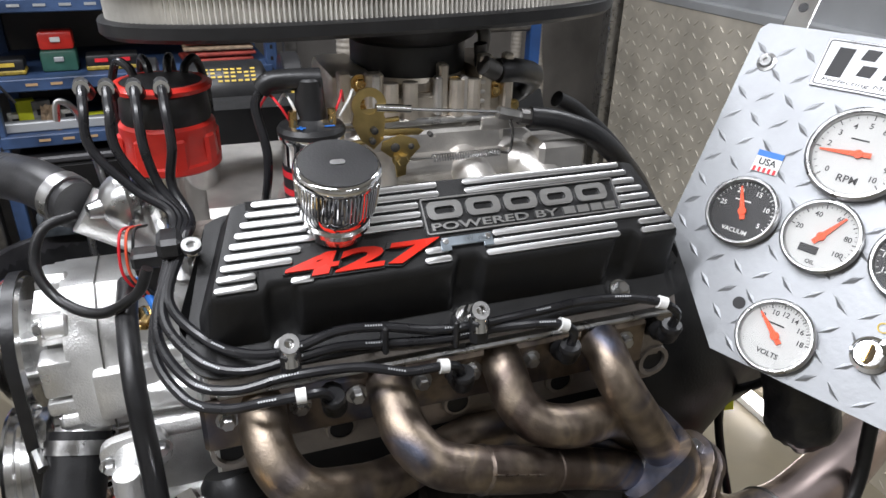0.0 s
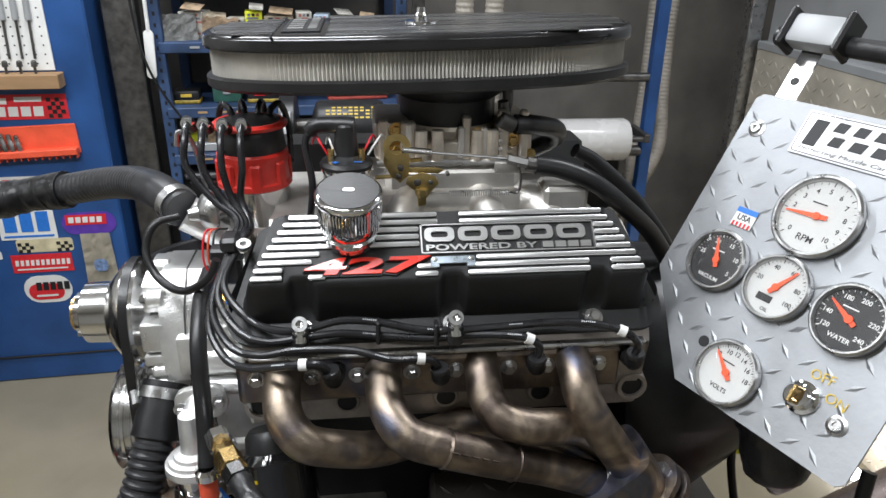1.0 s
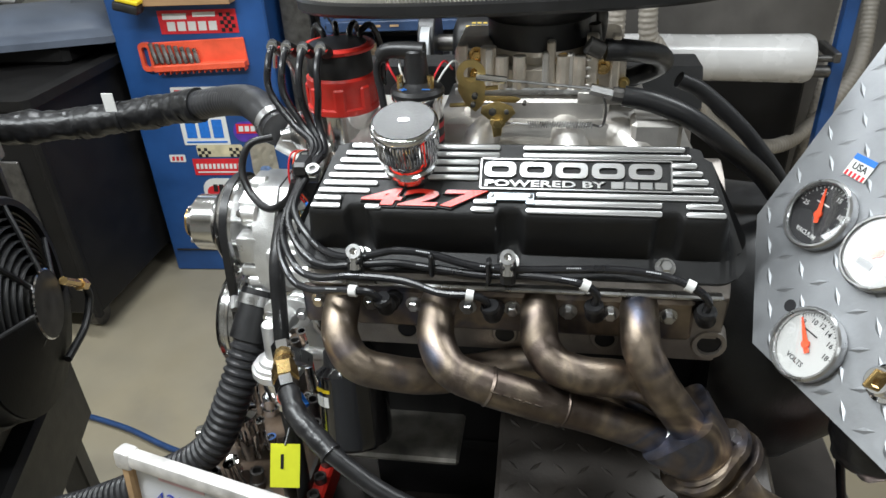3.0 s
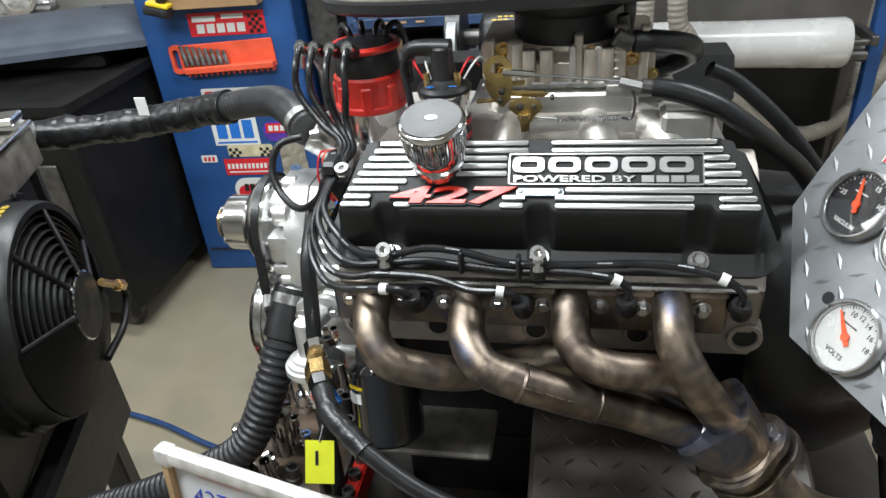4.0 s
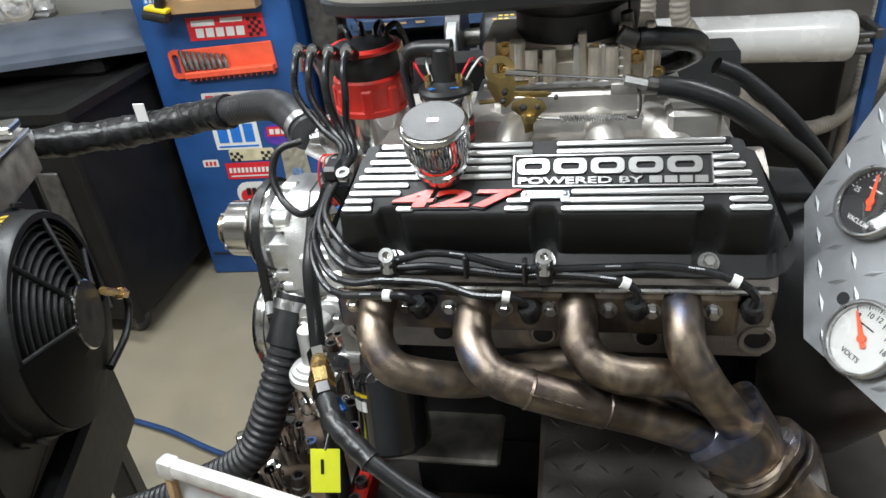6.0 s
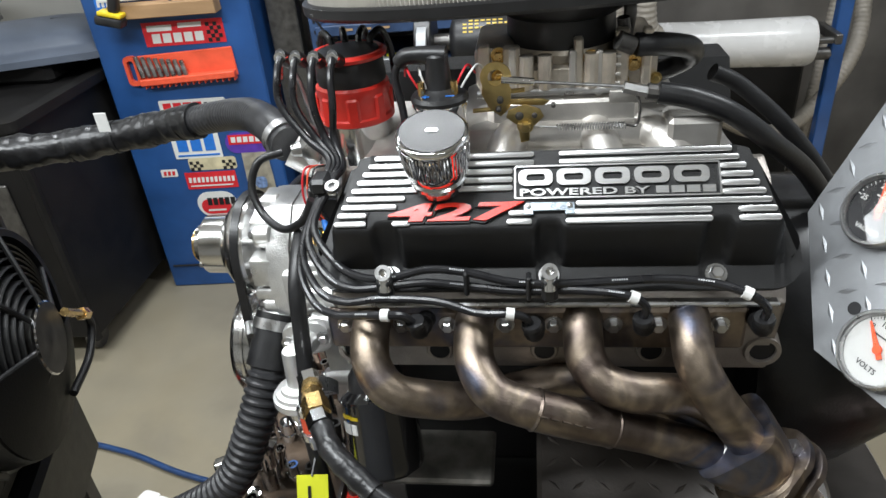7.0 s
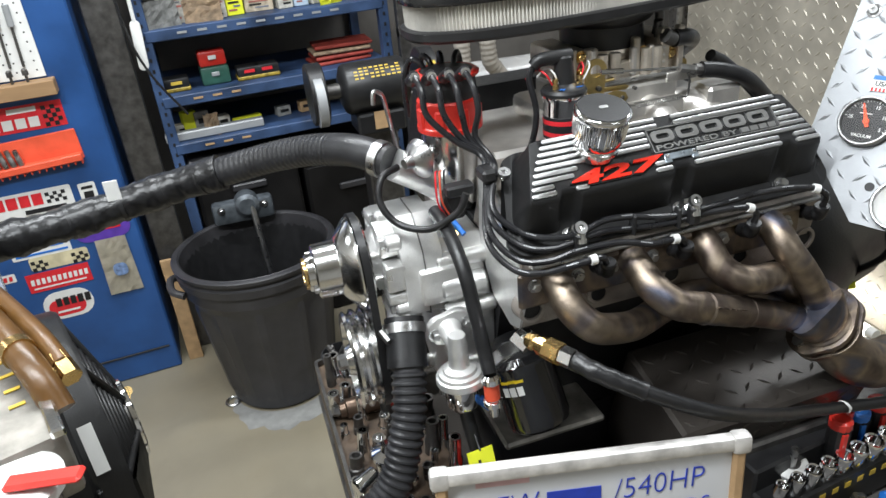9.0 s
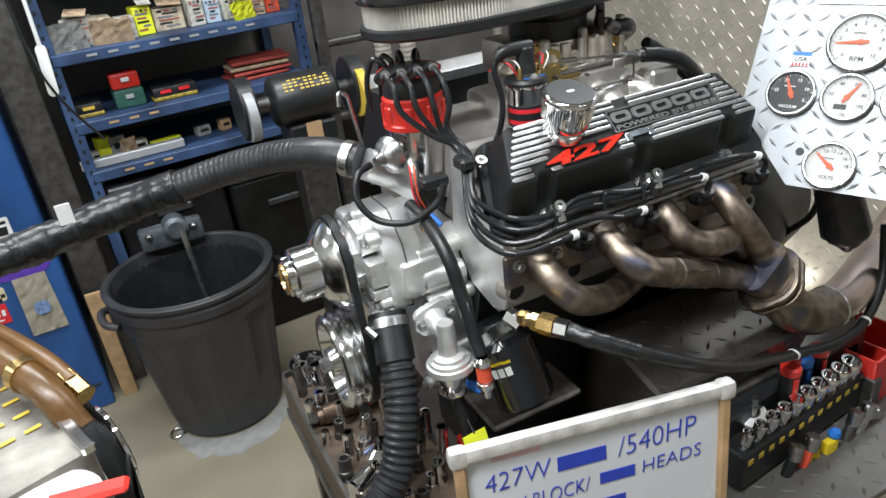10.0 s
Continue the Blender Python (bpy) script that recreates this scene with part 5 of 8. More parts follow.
# ---- engine details ----
def plug_wires():
    towers = [(-0.294, 0.185), (-0.274, 0.177), (-0.252, 0.172), (-0.230, 0.170)]
    # wire by wire: the way along the cover's foot, then its boot and spark plug
    runs = [[(-0.262, 0.040, 1.100), (-0.244, 0.004, 1.070), (-0.215, -0.018, 1.068), (-0.185, -0.030, 1.076), (-0.158, -0.038, 1.082), (-0.142, -0.034, 1.078), (-0.132, -0.026, 1.062)],
            [(-0.258, 0.044, 1.112), (-0.238, 0.010, 1.080), (-0.205, -0.010, 1.078), (-0.165, -0.016, 1.086), (-0.110, -0.018, 1.084), (-0.070, -0.026, 1.076), (-0.038, -0.028, 1.076), (-0.024, -0.026, 1.070), (-0.018, -0.022, 1.056)],
            [(-0.252, 0.050, 1.122), (-0.230, 0.018, 1.094), (-0.198, -0.002, 1.089), (-0.160, -0.006, 1.094), (-0.120, 0.0, 1.094), (-0.081, 0.002, 1.088), (-0.030, -0.004, 1.086), (0.020, -0.006, 1.088), (0.056, -0.016, 1.092), (0.078, -0.020, 1.089), (0.090, -0.020, 1.078), (0.088, -0.018, 1.060)],
            [(-0.246, 0.056, 1.130), (-0.222, 0.028, 1.104), (-0.192, 0.004, 1.100), (-0.160, -0.004, 1.102), (-0.120, 0.004, 1.107), (-0.081, 0.003, 1.104), (-0.040, -0.002, 1.096), (0.0, -0.004, 1.094), (0.060, 0.000, 1.094), (0.110, 0.002, 1.095), (0.150, -0.010, 1.098), (0.178, -0.024, 1.096), (0.196, -0.026, 1.082), (0.198, -0.018, 1.060)]]
    for i, ((tx, ty), run) in enumerate(zip(towers, runs)):
        o = i * 0.008
        top = [(tx, ty + 0.022, 1.266), (tx, ty + 0.004, 1.275), (tx + 0.001, ty - 0.022, 1.262), (tx + 0.002, ty - 0.034, 1.232), (-0.262 + o * 1.2, 0.132 + o * 0.3, 1.198), (-0.236 + o * 0.6, 0.116, 1.180 - o * 0.3), (-0.240 + o * 0.5, 0.090, 1.160 + o * 0.2)]
        w = part("plug_wire", tube(top + run, 0.0042, 10, 7), WIRE, ENG, "black spark plug wire with printed marks")
        c, d = Vector(top[0]), Vector((0, -0.6, 0.35)).normalized()
        part("boot", lathe(c - d * 0.002, d, [(0, 0.008), (0.012, 0.0075), (0.026, 0.0062)], 12), RUBBER, w)
        part("clip", lathe(Vector(top[1]) - Vector((0, 0, 0.001)), (0, -1, 0.1), [(-0.004, 0.0068), (0.006, 0.0068)], 12), CHROME, w, "shiny metal sleeve")
        b = Vector(run[-3])
        part("marker", lathe(b, Vector(run[-2]) - Vector(run[-4]), [(-0.004, 0.0062), (0.004, 0.0062)], 14), WHITE, w, "white wire marker")
        e = Vector(run[-1])
        part("plug_boot", tube([e + Vector((0, -0.002, 0.006)), e + Vector((0.002, 0.002, -0.008)), e + Vector((0.004, 0.022, -0.016)), e + Vector((0.005, 0.040, -0.020))], 0.0095, 12, 5, rad=lambda s: 1.0 + 0.12 * math.sin(s * 420)), RUBBER, w, "ribbed black plug boot")
        P = spline(run, 10)
        for k in range(12, len(P) - 24, 17):
            dd = (P[k + 1] - P[k]).normalized()
            side = Vector((0, -0.62, 0.78))
            side = (side - dd * side.dot(dd)).normalized()
            mm = basis(P[k] + side * 0.0040, dd, dd.cross(side) * -1)
            part("print_bar", bars([(j * 0.0022, 0, 0.0014, 0.0016) for j in range(7)], mm, 0.0005), GREY_METAL, w)
    for x, y, z in ((-0.081, 0.001, 1.094), (-0.020, -0.005, 1.092)):
        part("cable_tie", box((x, y, z), (0.005, 0.014, 0.028), None, 0.002), PLASTIC, ENG, "black cable tie")
    for x in (-0.161, 0.0):
        part("wire_loom", box((x, -0.010, 1.094), (0.016, 0.016, 0.028), None, 0.004), PLASTIC, ENG, "black plastic wire loom")
        st = part("loom_stud", tube([(x, -0.014, 1.094), (x, -0.011, 1.104), (x, -0.006, 1.112)], 0.0070, 12, 4), POLISHED, ENG)
        part("screw", lathe((x, -0.009, 1.111), (0, -0.75, 0.66), [(0, 0.008), (0.006, 0.008), (0.006, 0.004), (0.002, 0.0038)], 16), STEEL, st)
    part("front_loom", box((-0.240, 0.088, 1.165), (0.020, 0.030, 0.018), pose(0, 0, 0), 0.004), PLASTIC, ENG)
    part("front_loom_bracket", box((-0.223, 0.075, 1.163), (0.012, 0.020, 0.006), None, 0.002), POLISHED, ENG)
    part("screw", lathe((-0.223, 0.072, 1.166), (0, -0.4, 0.9), [(0, 0.008), (0.005, 0.008), (0.005, 0.004), (0.002, 0.0038)], 16), STEEL, ENG)


plug_wires()


def coil_leads():
    c = Vector((-0.110, 0.130, 0))
    part("coil_lead", tube([c + Vector((-0.036, 0.005, 1.280)), c + Vector((-0.046, 0.006, 1.262)), c + Vector((-0.040, 0.0, 1.220)), c + Vector((-0.044, 0.004, 1.180)), c + Vector((-0.05, 0.02, 1.150))], 0.0042, 10), WIRE, ENG)
    for k, (dx, mt) in enumerate(((-0.020, INK_RED), (-0.012, WHITE), (0.018, INK_RED), (0.024, WHITE))):
        part("thin_lead", tube([c + Vector((dx, -0.008, 1.252)), c + Vector((dx * 1.4, -0.006, 1.266)), c + Vector((dx * 1.7, 0.010, 1.270)), c + Vector((dx * 2.0, 0.03, 1.255))], 0.0012, 6, 5), mt, ENG, "thin coloured coil lead")
    for dx in (-0.017, 0.017):
        part("terminal", rod(c + Vector((dx, -0.010, 1.246)), c + Vector((dx, -0.010, 1.260)), 0.0038, 8), BRASS, ENG)
    part("polarity_mark", bars([(-0.012, -0.020, 0.008, 0.002), (-0.012, -0.020, 0.002, 0.008), (0.013, -0.019, 0.009, 0.002)], Matrix.Translation(c + Vector((0, 0, 1.2470))), 0.0006), INK_BRIGHT_BLUE, ENG, "blue plus and minus marks")


coil_leads()


def throttle():
    m = basis((-0.052, 0.152, 1.238), (1, 0, 0), (0, 0, 1))     # x rearwards, y up, z towards the viewer
    lev = part("throttle_lever", ring_prism([(0.0165 * math.cos(radians(a)), 0.0165 * math.sin(radians(a)) + 0.014) for a in range(0, 360, 15)], [(0.0085 * math.cos(radians(a)), 0.0085 * math.sin(radians(a)) + 0.014) for a in range(0, 360, 15)], m, 0.003), ZINC, CARB, "yellow zinc throttle lever")
    for poly, z in (([(-0.014, 0.010), (0.012, 0.010), (0.016, 0.0), (0.014, -0.020), (0.004, -0.030), (-0.008, -0.020), (-0.016, -0.004)], -0.001),
                    ([(0.012, -0.022), (0.030, -0.016), (0.046, -0.022), (0.050, -0.030), (0.040, -0.040), (0.020, -0.038), (0.010, -0.030)], 0.003),
                    ([(0.022, -0.036), (0.036, -0.036), (0.034, -0.056), (0.025, -0.058)], 0.006),
                    ([(0.010, -0.012), (0.050, -0.013), (0.056, -0.016), (0.050, -0.020), (0.012, -0.018)], -0.004)):
        part("lever_plate", prism(poly, m @ pose(0, 0, z), 0.0022, bevel=0.0005), ZINC, CARB)
    for x, y, rr in ((0.004, -0.010, 0.0035), (0.002, -0.020, 0.003), (0.024, -0.028, 0.0045), (0.040, -0.028, 0.003), (0.060, -0.018, 0.0025)):
        part("rivet", lathe(m @ Vector((x, y, 0.001)), (0, -1, 0), [(0, rr), (0.006, rr), (0.007, rr * 0.5)], 12), DARK_STEEL, CARB)
    for x, y in ((-0.026, -0.024), (0.008, -0.004)):
        part("pin", rod(m @ Vector((x, y, -0.004)), m @ Vector((x + 0.022, y + 0.002, -0.002)), 0.0026, 8), ZINC, CARB)
    part("stud", hexbolt(m @ Vector((0.030, -0.040, 0.004)), (0, -1, 0), 0.006, 0.008), ZINC, CARB)
    part("cable_end", rod(m @ Vector((0.006, 0.012, 0.004)), m @ Vector((0.040, 0.008, 0.004)), 0.0042, 12), POLISHED, CARB)
    part("cable", rod(m @ Vector((0.040, 0.008, 0.004)), (0.085, 0.150, 1.236), 0.0016, 8), STEEL, CARB)
    part("cable_fitting", rod((0.080, 0.150, 1.236), (0.104, 0.150, 1.230), 0.0065, 6), STEEL, CARB)
    part("cable_fitting", rod((0.104, 0.150, 1.230), (0.116, 0.150, 1.228), 0.0085, 10), DARK_STEEL, CARB)
    bm = bmesh.new()
    pts = []
    a, b = Vector((0.012, 0.150, 1.194)), Vector((0.085, 0.150, 1.194))
    for k in range(26 * 8):
        q = k / (26 * 8 - 1)
        an = q * 26 * 2 * math.pi
        pts.append(a.lerp(b, q) + Vector((0, 0.0038 * math.cos(an), 0.0038 * math.sin(an))))
    part("return_spring", tube(pts, 0.0007, 5, 0), STEEL, CARB, "coiled return spring")
    part("spring_hook", tube([(-0.018, 0.150, 1.196), (0.0, 0.150, 1.195), (0.012, 0.150, 1.194)], 0.0010, 6, 4), STEEL, CARB)
    part("spring_anchor", tube([(0.085, 0.150, 1.194), (0.096, 0.150, 1.194), (0.098, 0.150, 1.215), (0.092, 0.150, 1.232)], 0.0016, 6, 5), DARK_STEEL, CARB)
    part("cable_bracket", box((0.092, 0.160, 1.222), (0.050, 0.004, 0.014), None, 0.001), CAST_DULL, CARB)
    part("cable_sleeve", tube([(0.116, 0.150, 1.228), (0.150, 0.146, 1.222), (0.190, 0.143, 1.205), (0.240, 0.155, 1.165), (0.289, 0.180, 1.119), (0.34, 0.20, 1.05)], 0.0115, 14), RUBBER, ENG, "black throttle cable sleeve")
    part("vacuum_hose", tube([(0.096, 0.190, 1.268), (0.120, 0.195, 1.266), (0.160, 0.235, 1.250), (0.172, 0.275, 1.228), (0.150, 0.285, 1.212), (0.110, 0.265, 1.206)], 0.0125, 14), RUBBER, ENG, "black vacuum hose")
    part("vacuum_port", rod((0.092, 0.186, 1.268), (0.076, 0.182, 1.276), 0.010, 14), DARK_STEEL, CARB)
    part("heater_hose", tube([(0.185, 0.22, 1.225), (0.22, 0.225, 1.205), (0.28, 0.22, 1.150), (0.34, 0.22, 1.07), (0.38, 0.24, 0.98)], 0.0095, 12), RUBBER, ENG)
    for x, z, h in ((-0.035, 1.246, 0.05), (0.030, 1.246, 0.04), (0.058, 1.240, 0.05)):
        part("casting_rib", box((x, 0.190, z), (0.008, 0.012, h), None, 0.002), CAST_DULL, CARB)
    for k in range(4):
        part("casting_fin", box((0.070, 0.190, 1.228 + k * 0.010), (0.022, 0.010, 0.004), None, 0.001), CAST_DULL, CARB)
    part("choke_tower", rod((0.088, 0.215, 1.262), (0.084, 0.212, 1.292), 0.007, 12), DARK_STEEL, CARB)


throttle()


def front_fittings():
    dist_vac = part("vacuum_advance", lathe((-0.272, 0.232, 1.150), (-0.92, -0.38, 0.0), [(0, 0.010), (0.010, 0.012), (0.012, 0.026), (0.016, 0.029), (0.020, 0.0275), (0.027, 0.022), (0.034, 0.010), (0.046, 0.007)], 28), STEEL, ENG, "shiny vacuum advance canister")
    part("vacuum_line", tube([(-0.325, 0.210, 1.150), (-0.352, 0.195, 1.145), (-0.362, 0.180, 1.115), (-0.345, 0.160, 1.088), (-0.31, 0.130, 1.085), (-0.275, 0.110, 1.110), (-0.262, 0.108, 1.135)], 0.0050, 12), RUBBER, ENG, "looped black vacuum line")
    th = part("thermostat_housing", tube([(-0.235, 0.245, 1.075), (-0.275, 0.245, 1.110), (-0.322, 0.242, 1.142)], 0.024, 18), CAST, ENG)
    part("hose_clamp", lathe((-0.338, 0.257, 1.149), (-0.034, 0.039, 0.010), [(-0.006, 0.0272), (0.008, 0.0272)], 26), STEEL, ENG, "steel hose clamp")
    for dx, mt in ((0.0, INK_RED), (0.006, ORANGE), (0.012, PLASTIC)):
        part("sensor_wire", tube([(-0.275 + dx, 0.190, 1.140), (-0.285 + dx, 0.165, 1.145), (-0.288 + dx, 0.155, 1.110), (-0.275 + dx, 0.160, 1.080)], 0.0014, 6), mt, ENG)
    part("connector", box((-0.258, 0.150, 1.125), (0.04, 0.022, 0.016), pose(0, 0, 0), 0.003), PLASTIC, ENG)
    part("connector", box((-0.262, 0.172, 1.095), (0.030, 0.026, 0.040), None, 0.004), PLASTIC, ENG)
    part("brass_sensor", hexbolt((-0.276, 0.150, 1.062), (-0.2, -0.6, 0.6), 0.008, 0.018), BRASS, ENG)
    part("dipstick_tube", tube([(-0.300, 0.285, 1.09), (-0.305, 0.29, 1.15), (-0.312, 0.292, 1.205), (-0.318, 0.285, 1.232), (-0.330, 0.282, 1.240), (-0.334, 0.28, 1.222)], 0.0034, 8), STEEL, ENG, "wire-looped dipstick handle")
    part("bypass_hose", tube([(-0.288, 0.175, 1.088), (-0.288, 0.120, 1.080), (-0.286, 0.070, 1.045), (-0.283, 0.045, 0.99), (-0.281, 0.025, 0.94), (-0.281, 0.012, 0.918)], 0.0098, 14), RUBBER, ENG, "black fuel hose")
    part("blue_line", tube([(-0.280, 0.185, 1.085), (-0.270, 0.160, 1.078), (-0.260, 0.137, 1.062)], 0.0040, 10), INK_BRIGHT_BLUE, ENG, "blue hose sleeve")
    f = part("fuel_filter", lathe((-0.281, 0.010, 0.918), (0.02, -0.06, -1), [(0, 0.009), (0.004, 0.013), (0.012, 0.013), (0.013, 0.010), (0.014, 0.010), (0.040, 0.010), (0.041, 0.013), (0.049, 0.013), (0.053, 0.008), (0.066, 0.007)], 20), CHROME, ENG, "chrome and orange inline fuel filter")
    part("element", lathe((-0.281, 0.0092, 0.904), (0.02, -0.06, -1), [(0, 0.0106), (0.024, 0.0106)], 20), ORANGE, f)
    fp = part("fuel_pump", prism(rrect(0.062, 0.046, 0.016, 5), basis((-0.302, 0.112, 0.940), (1, 0, 0.2), (-0.1, 0, 1)), 0.010, bevel=0.002), CAST, ENG, "cast silver fuel pump")
    for sx in (-0.024, 0.024):
        part("bolt", hexbolt((-0.302 + sx, 0.101, 0.940 + sx * 0.2), (0, -1, 0), 0.0065, 0.007), STEEL, fp)
    part("arm", lathe((-0.304, 0.104, 0.938), (-0.06, -1, -0.02), [(0, 0.019), (0.012, 0.016), (0.045, 0.014)], 16), CAST, fp)
    part("post", lathe((-0.307, 0.061, 0.892), UP, [(0, 0.0165), (0.020, 0.0145), (0.062, 0.0125), (0.064, 0.0115)], 18), CAST, fp)
    part("cover", lathe((-0.307, 0.060, 0.906), (0, -0.06, -1), [(0, 0.016), (0.003, 0.023), (0.008, 0.024), (0.009, 0.030), (0.014, 0.031), (0.015, 0.0345), (0.023, 0.0350), (0.024, 0.0335), (0.026, 0.0335)], 32), CAST, fp)
    part("bowl", lathe((-0.307, 0.0585, 0.881), (0, -0.06, -1), [(0, 0.025), (0.036, 0.0235), (0.044, 0.018), (0.050, 0.008)], 26), CHROME, fp, "chrome fuel bowl")
    part("outlet", rod((-0.285, 0.052, 0.845), (-0.272, 0.040, 0.836), 0.007, 8), INK_BRIGHT_BLUE, fp, "blue fitting")
    part("outlet_hose", tube([(-0.306, 0.055, 0.832), (-0.300, 0.045, 0.78), (-0.292, 0.03, 0.72), (-0.290, 0.02, 0.66)], 0.0105, 12), RUBBER, ENG)
    fo, fd = Vector((-0.213, 0.074, 0.882)), Vector((0.12, -0.42, -0.90)).normalized()
    of = part("oil_filter", lathe(fo, fd, [(-0.010, 0.030), (0, 0.044), (0.003, 0.0475), (0.008, 0.0475), (0.010, 0.0465), (0.092, 0.0465), (0.100, 0.044), (0.106, 0.036), (0.108, 0.018)], 40), mat("glossy_black_enamel", (0.01, 0.01, 0.011), 0.12, 0, 0.2, 30, 0.02, 200, coat=0.6, wear=0.05), ENG, "glossy black oil filter")
    side = Vector((-0.80, -0.60, 0))
    side = (side - fd * side.dot(fd)).normalized()
    tang = fd.cross(side)
    for q, h, w, hh, mt in ((-26, 0.022, 0.012, 0.004, YELLOW), (-12, 0.021, 0.012, 0.004, YELLOW), (2, 0.022, 0.012, 0.004, YELLOW), (-24, 0.036, 0.009, 0.013, WHITE), (-10, 0.036, 0.009, 0.013, WHITE), (4, 0.036, 0.009, 0.013, WHITE)):
        e = side * math.cos(radians(q)) + tang * math.sin(radians(q))
        part("label_bar", box((0, 0, 0), (w, hh, 0.0012), basis(fo + fd * h + e * 0.0466, tang * math.cos(radians(q)) - side * math.sin(radians(q)), fd)), mt, of)
    part("filter_base", lathe(fo - fd * 0.004, fd * -1, [(0, 0.036), (0.020, 0.034), (0.028, 0.028)], 24), PLASTIC, of)
    part("mount_plate", box((-0.140, 0.110, 0.728), (0.17, 0.115, 0.012), pose(-0.018, 0.012, -0.006), 0.004), TANK_ALU, ENG, "dirty bare metal filter plate")
    part("adapter_bar", tube([(-0.258, 0.040, 0.915), (-0.255, 0.010, 0.948), (-0.248, -0.030, 0.985), (-0.246, -0.042, 0.996)], 0.011, 4, 3), STEEL, ENG, "flat steel adapter bar")
    part("brass_fitting", lathe((-0.247, -0.042, 0.996), (0.30, -0.75, 0.05), [(0, 0.010), (0.010, 0.011), (0.012, 0.009), (0.018, 0.009), (0.019, 0.012), (0.030, 0.012)], 8), BRASS, ENG, "brass hose fitting")
    part("brass_nut", lathe((-0.236, -0.069, 0.998), (0.38, -0.80, 0.02), [(0, 0.014), (0.022, 0.014)], 6), BRASS, ENG)
    part("steel_nut", lathe((-0.2265, -0.090, 0.9985), (0.42, -0.78, 0.0), [(0, 0.0125), (0.016, 0.0125)], 6), POLISHED, ENG)
    part("cap_nut", lathe((-0.252, -0.032, 0.990), (-0.3, 0.6, 0.3), [(-0.012, 0.012), (0.010, 0.012)], 6), POLISHED, ENG)
    pts = [(-0.219, -0.104, 0.998), (-0.200, -0.132, 0.992), (-0.160, -0.160, 0.974), (-0.075, -0.178, 0.928), (0.06, -0.135, 0.842), (0.15, -0.105, 0.792), (0.24, -0.085, 0.752), (0.35, -0.085, 0.730), (0.43, -0.078, 0.738), (0.49, -0.06, 0.790), (0.52, -0.03, 0.88)]
    part("oil_line", tube(pts, 0.0088, 16), RUBBER, ENG, "thick black oil pressure hose")
    part("oil_line_sleeve", tube(pts[:3], 0.0112, 16, rad=lambda s: 1 + 0.05 * math.sin(s * 300)), TAPE, ENG, "taped hose end")
    for p in (pts[6], pts[8]):
        part("zip_tie", lathe(p, (1, 0.4, 0.3), [(-0.002, 0.0108), (0.002, 0.0108)], 16), WHITE, ENG)


front_fittings()


def head_bolts():
    for x in PORTS:
        for dx in (-0.030, 0.030):
            part("header_bolt", hexbolt((x + dx, 0.009, 1.036), (0, -1, 0), 0.0065, 0.008), STEEL, HDR)
    part("head_gasket_lip", box((0.0, 0.010, 1.0625), (0.44, 0.014, 0.006), None, 0.002), STEEL, ENG, "bright machined edge of the head")
    mm = basis((0.012, -0.0805, 0.986), (0.90, 0.13, -0.40), (0.20, -0.55, 0.80))
    for c in [(-0.024 + 0.012 * i, 0.005, 0.008, 0.004) for i in range(5)] + [(-0.026 + 0.009 * i, -0.005, 0.006, 0.004) for i in range(7)]:
        part("stamp_bar", bars([c], mm, 0.0012), HEADER_STEEL, HDR)


head_bolts()


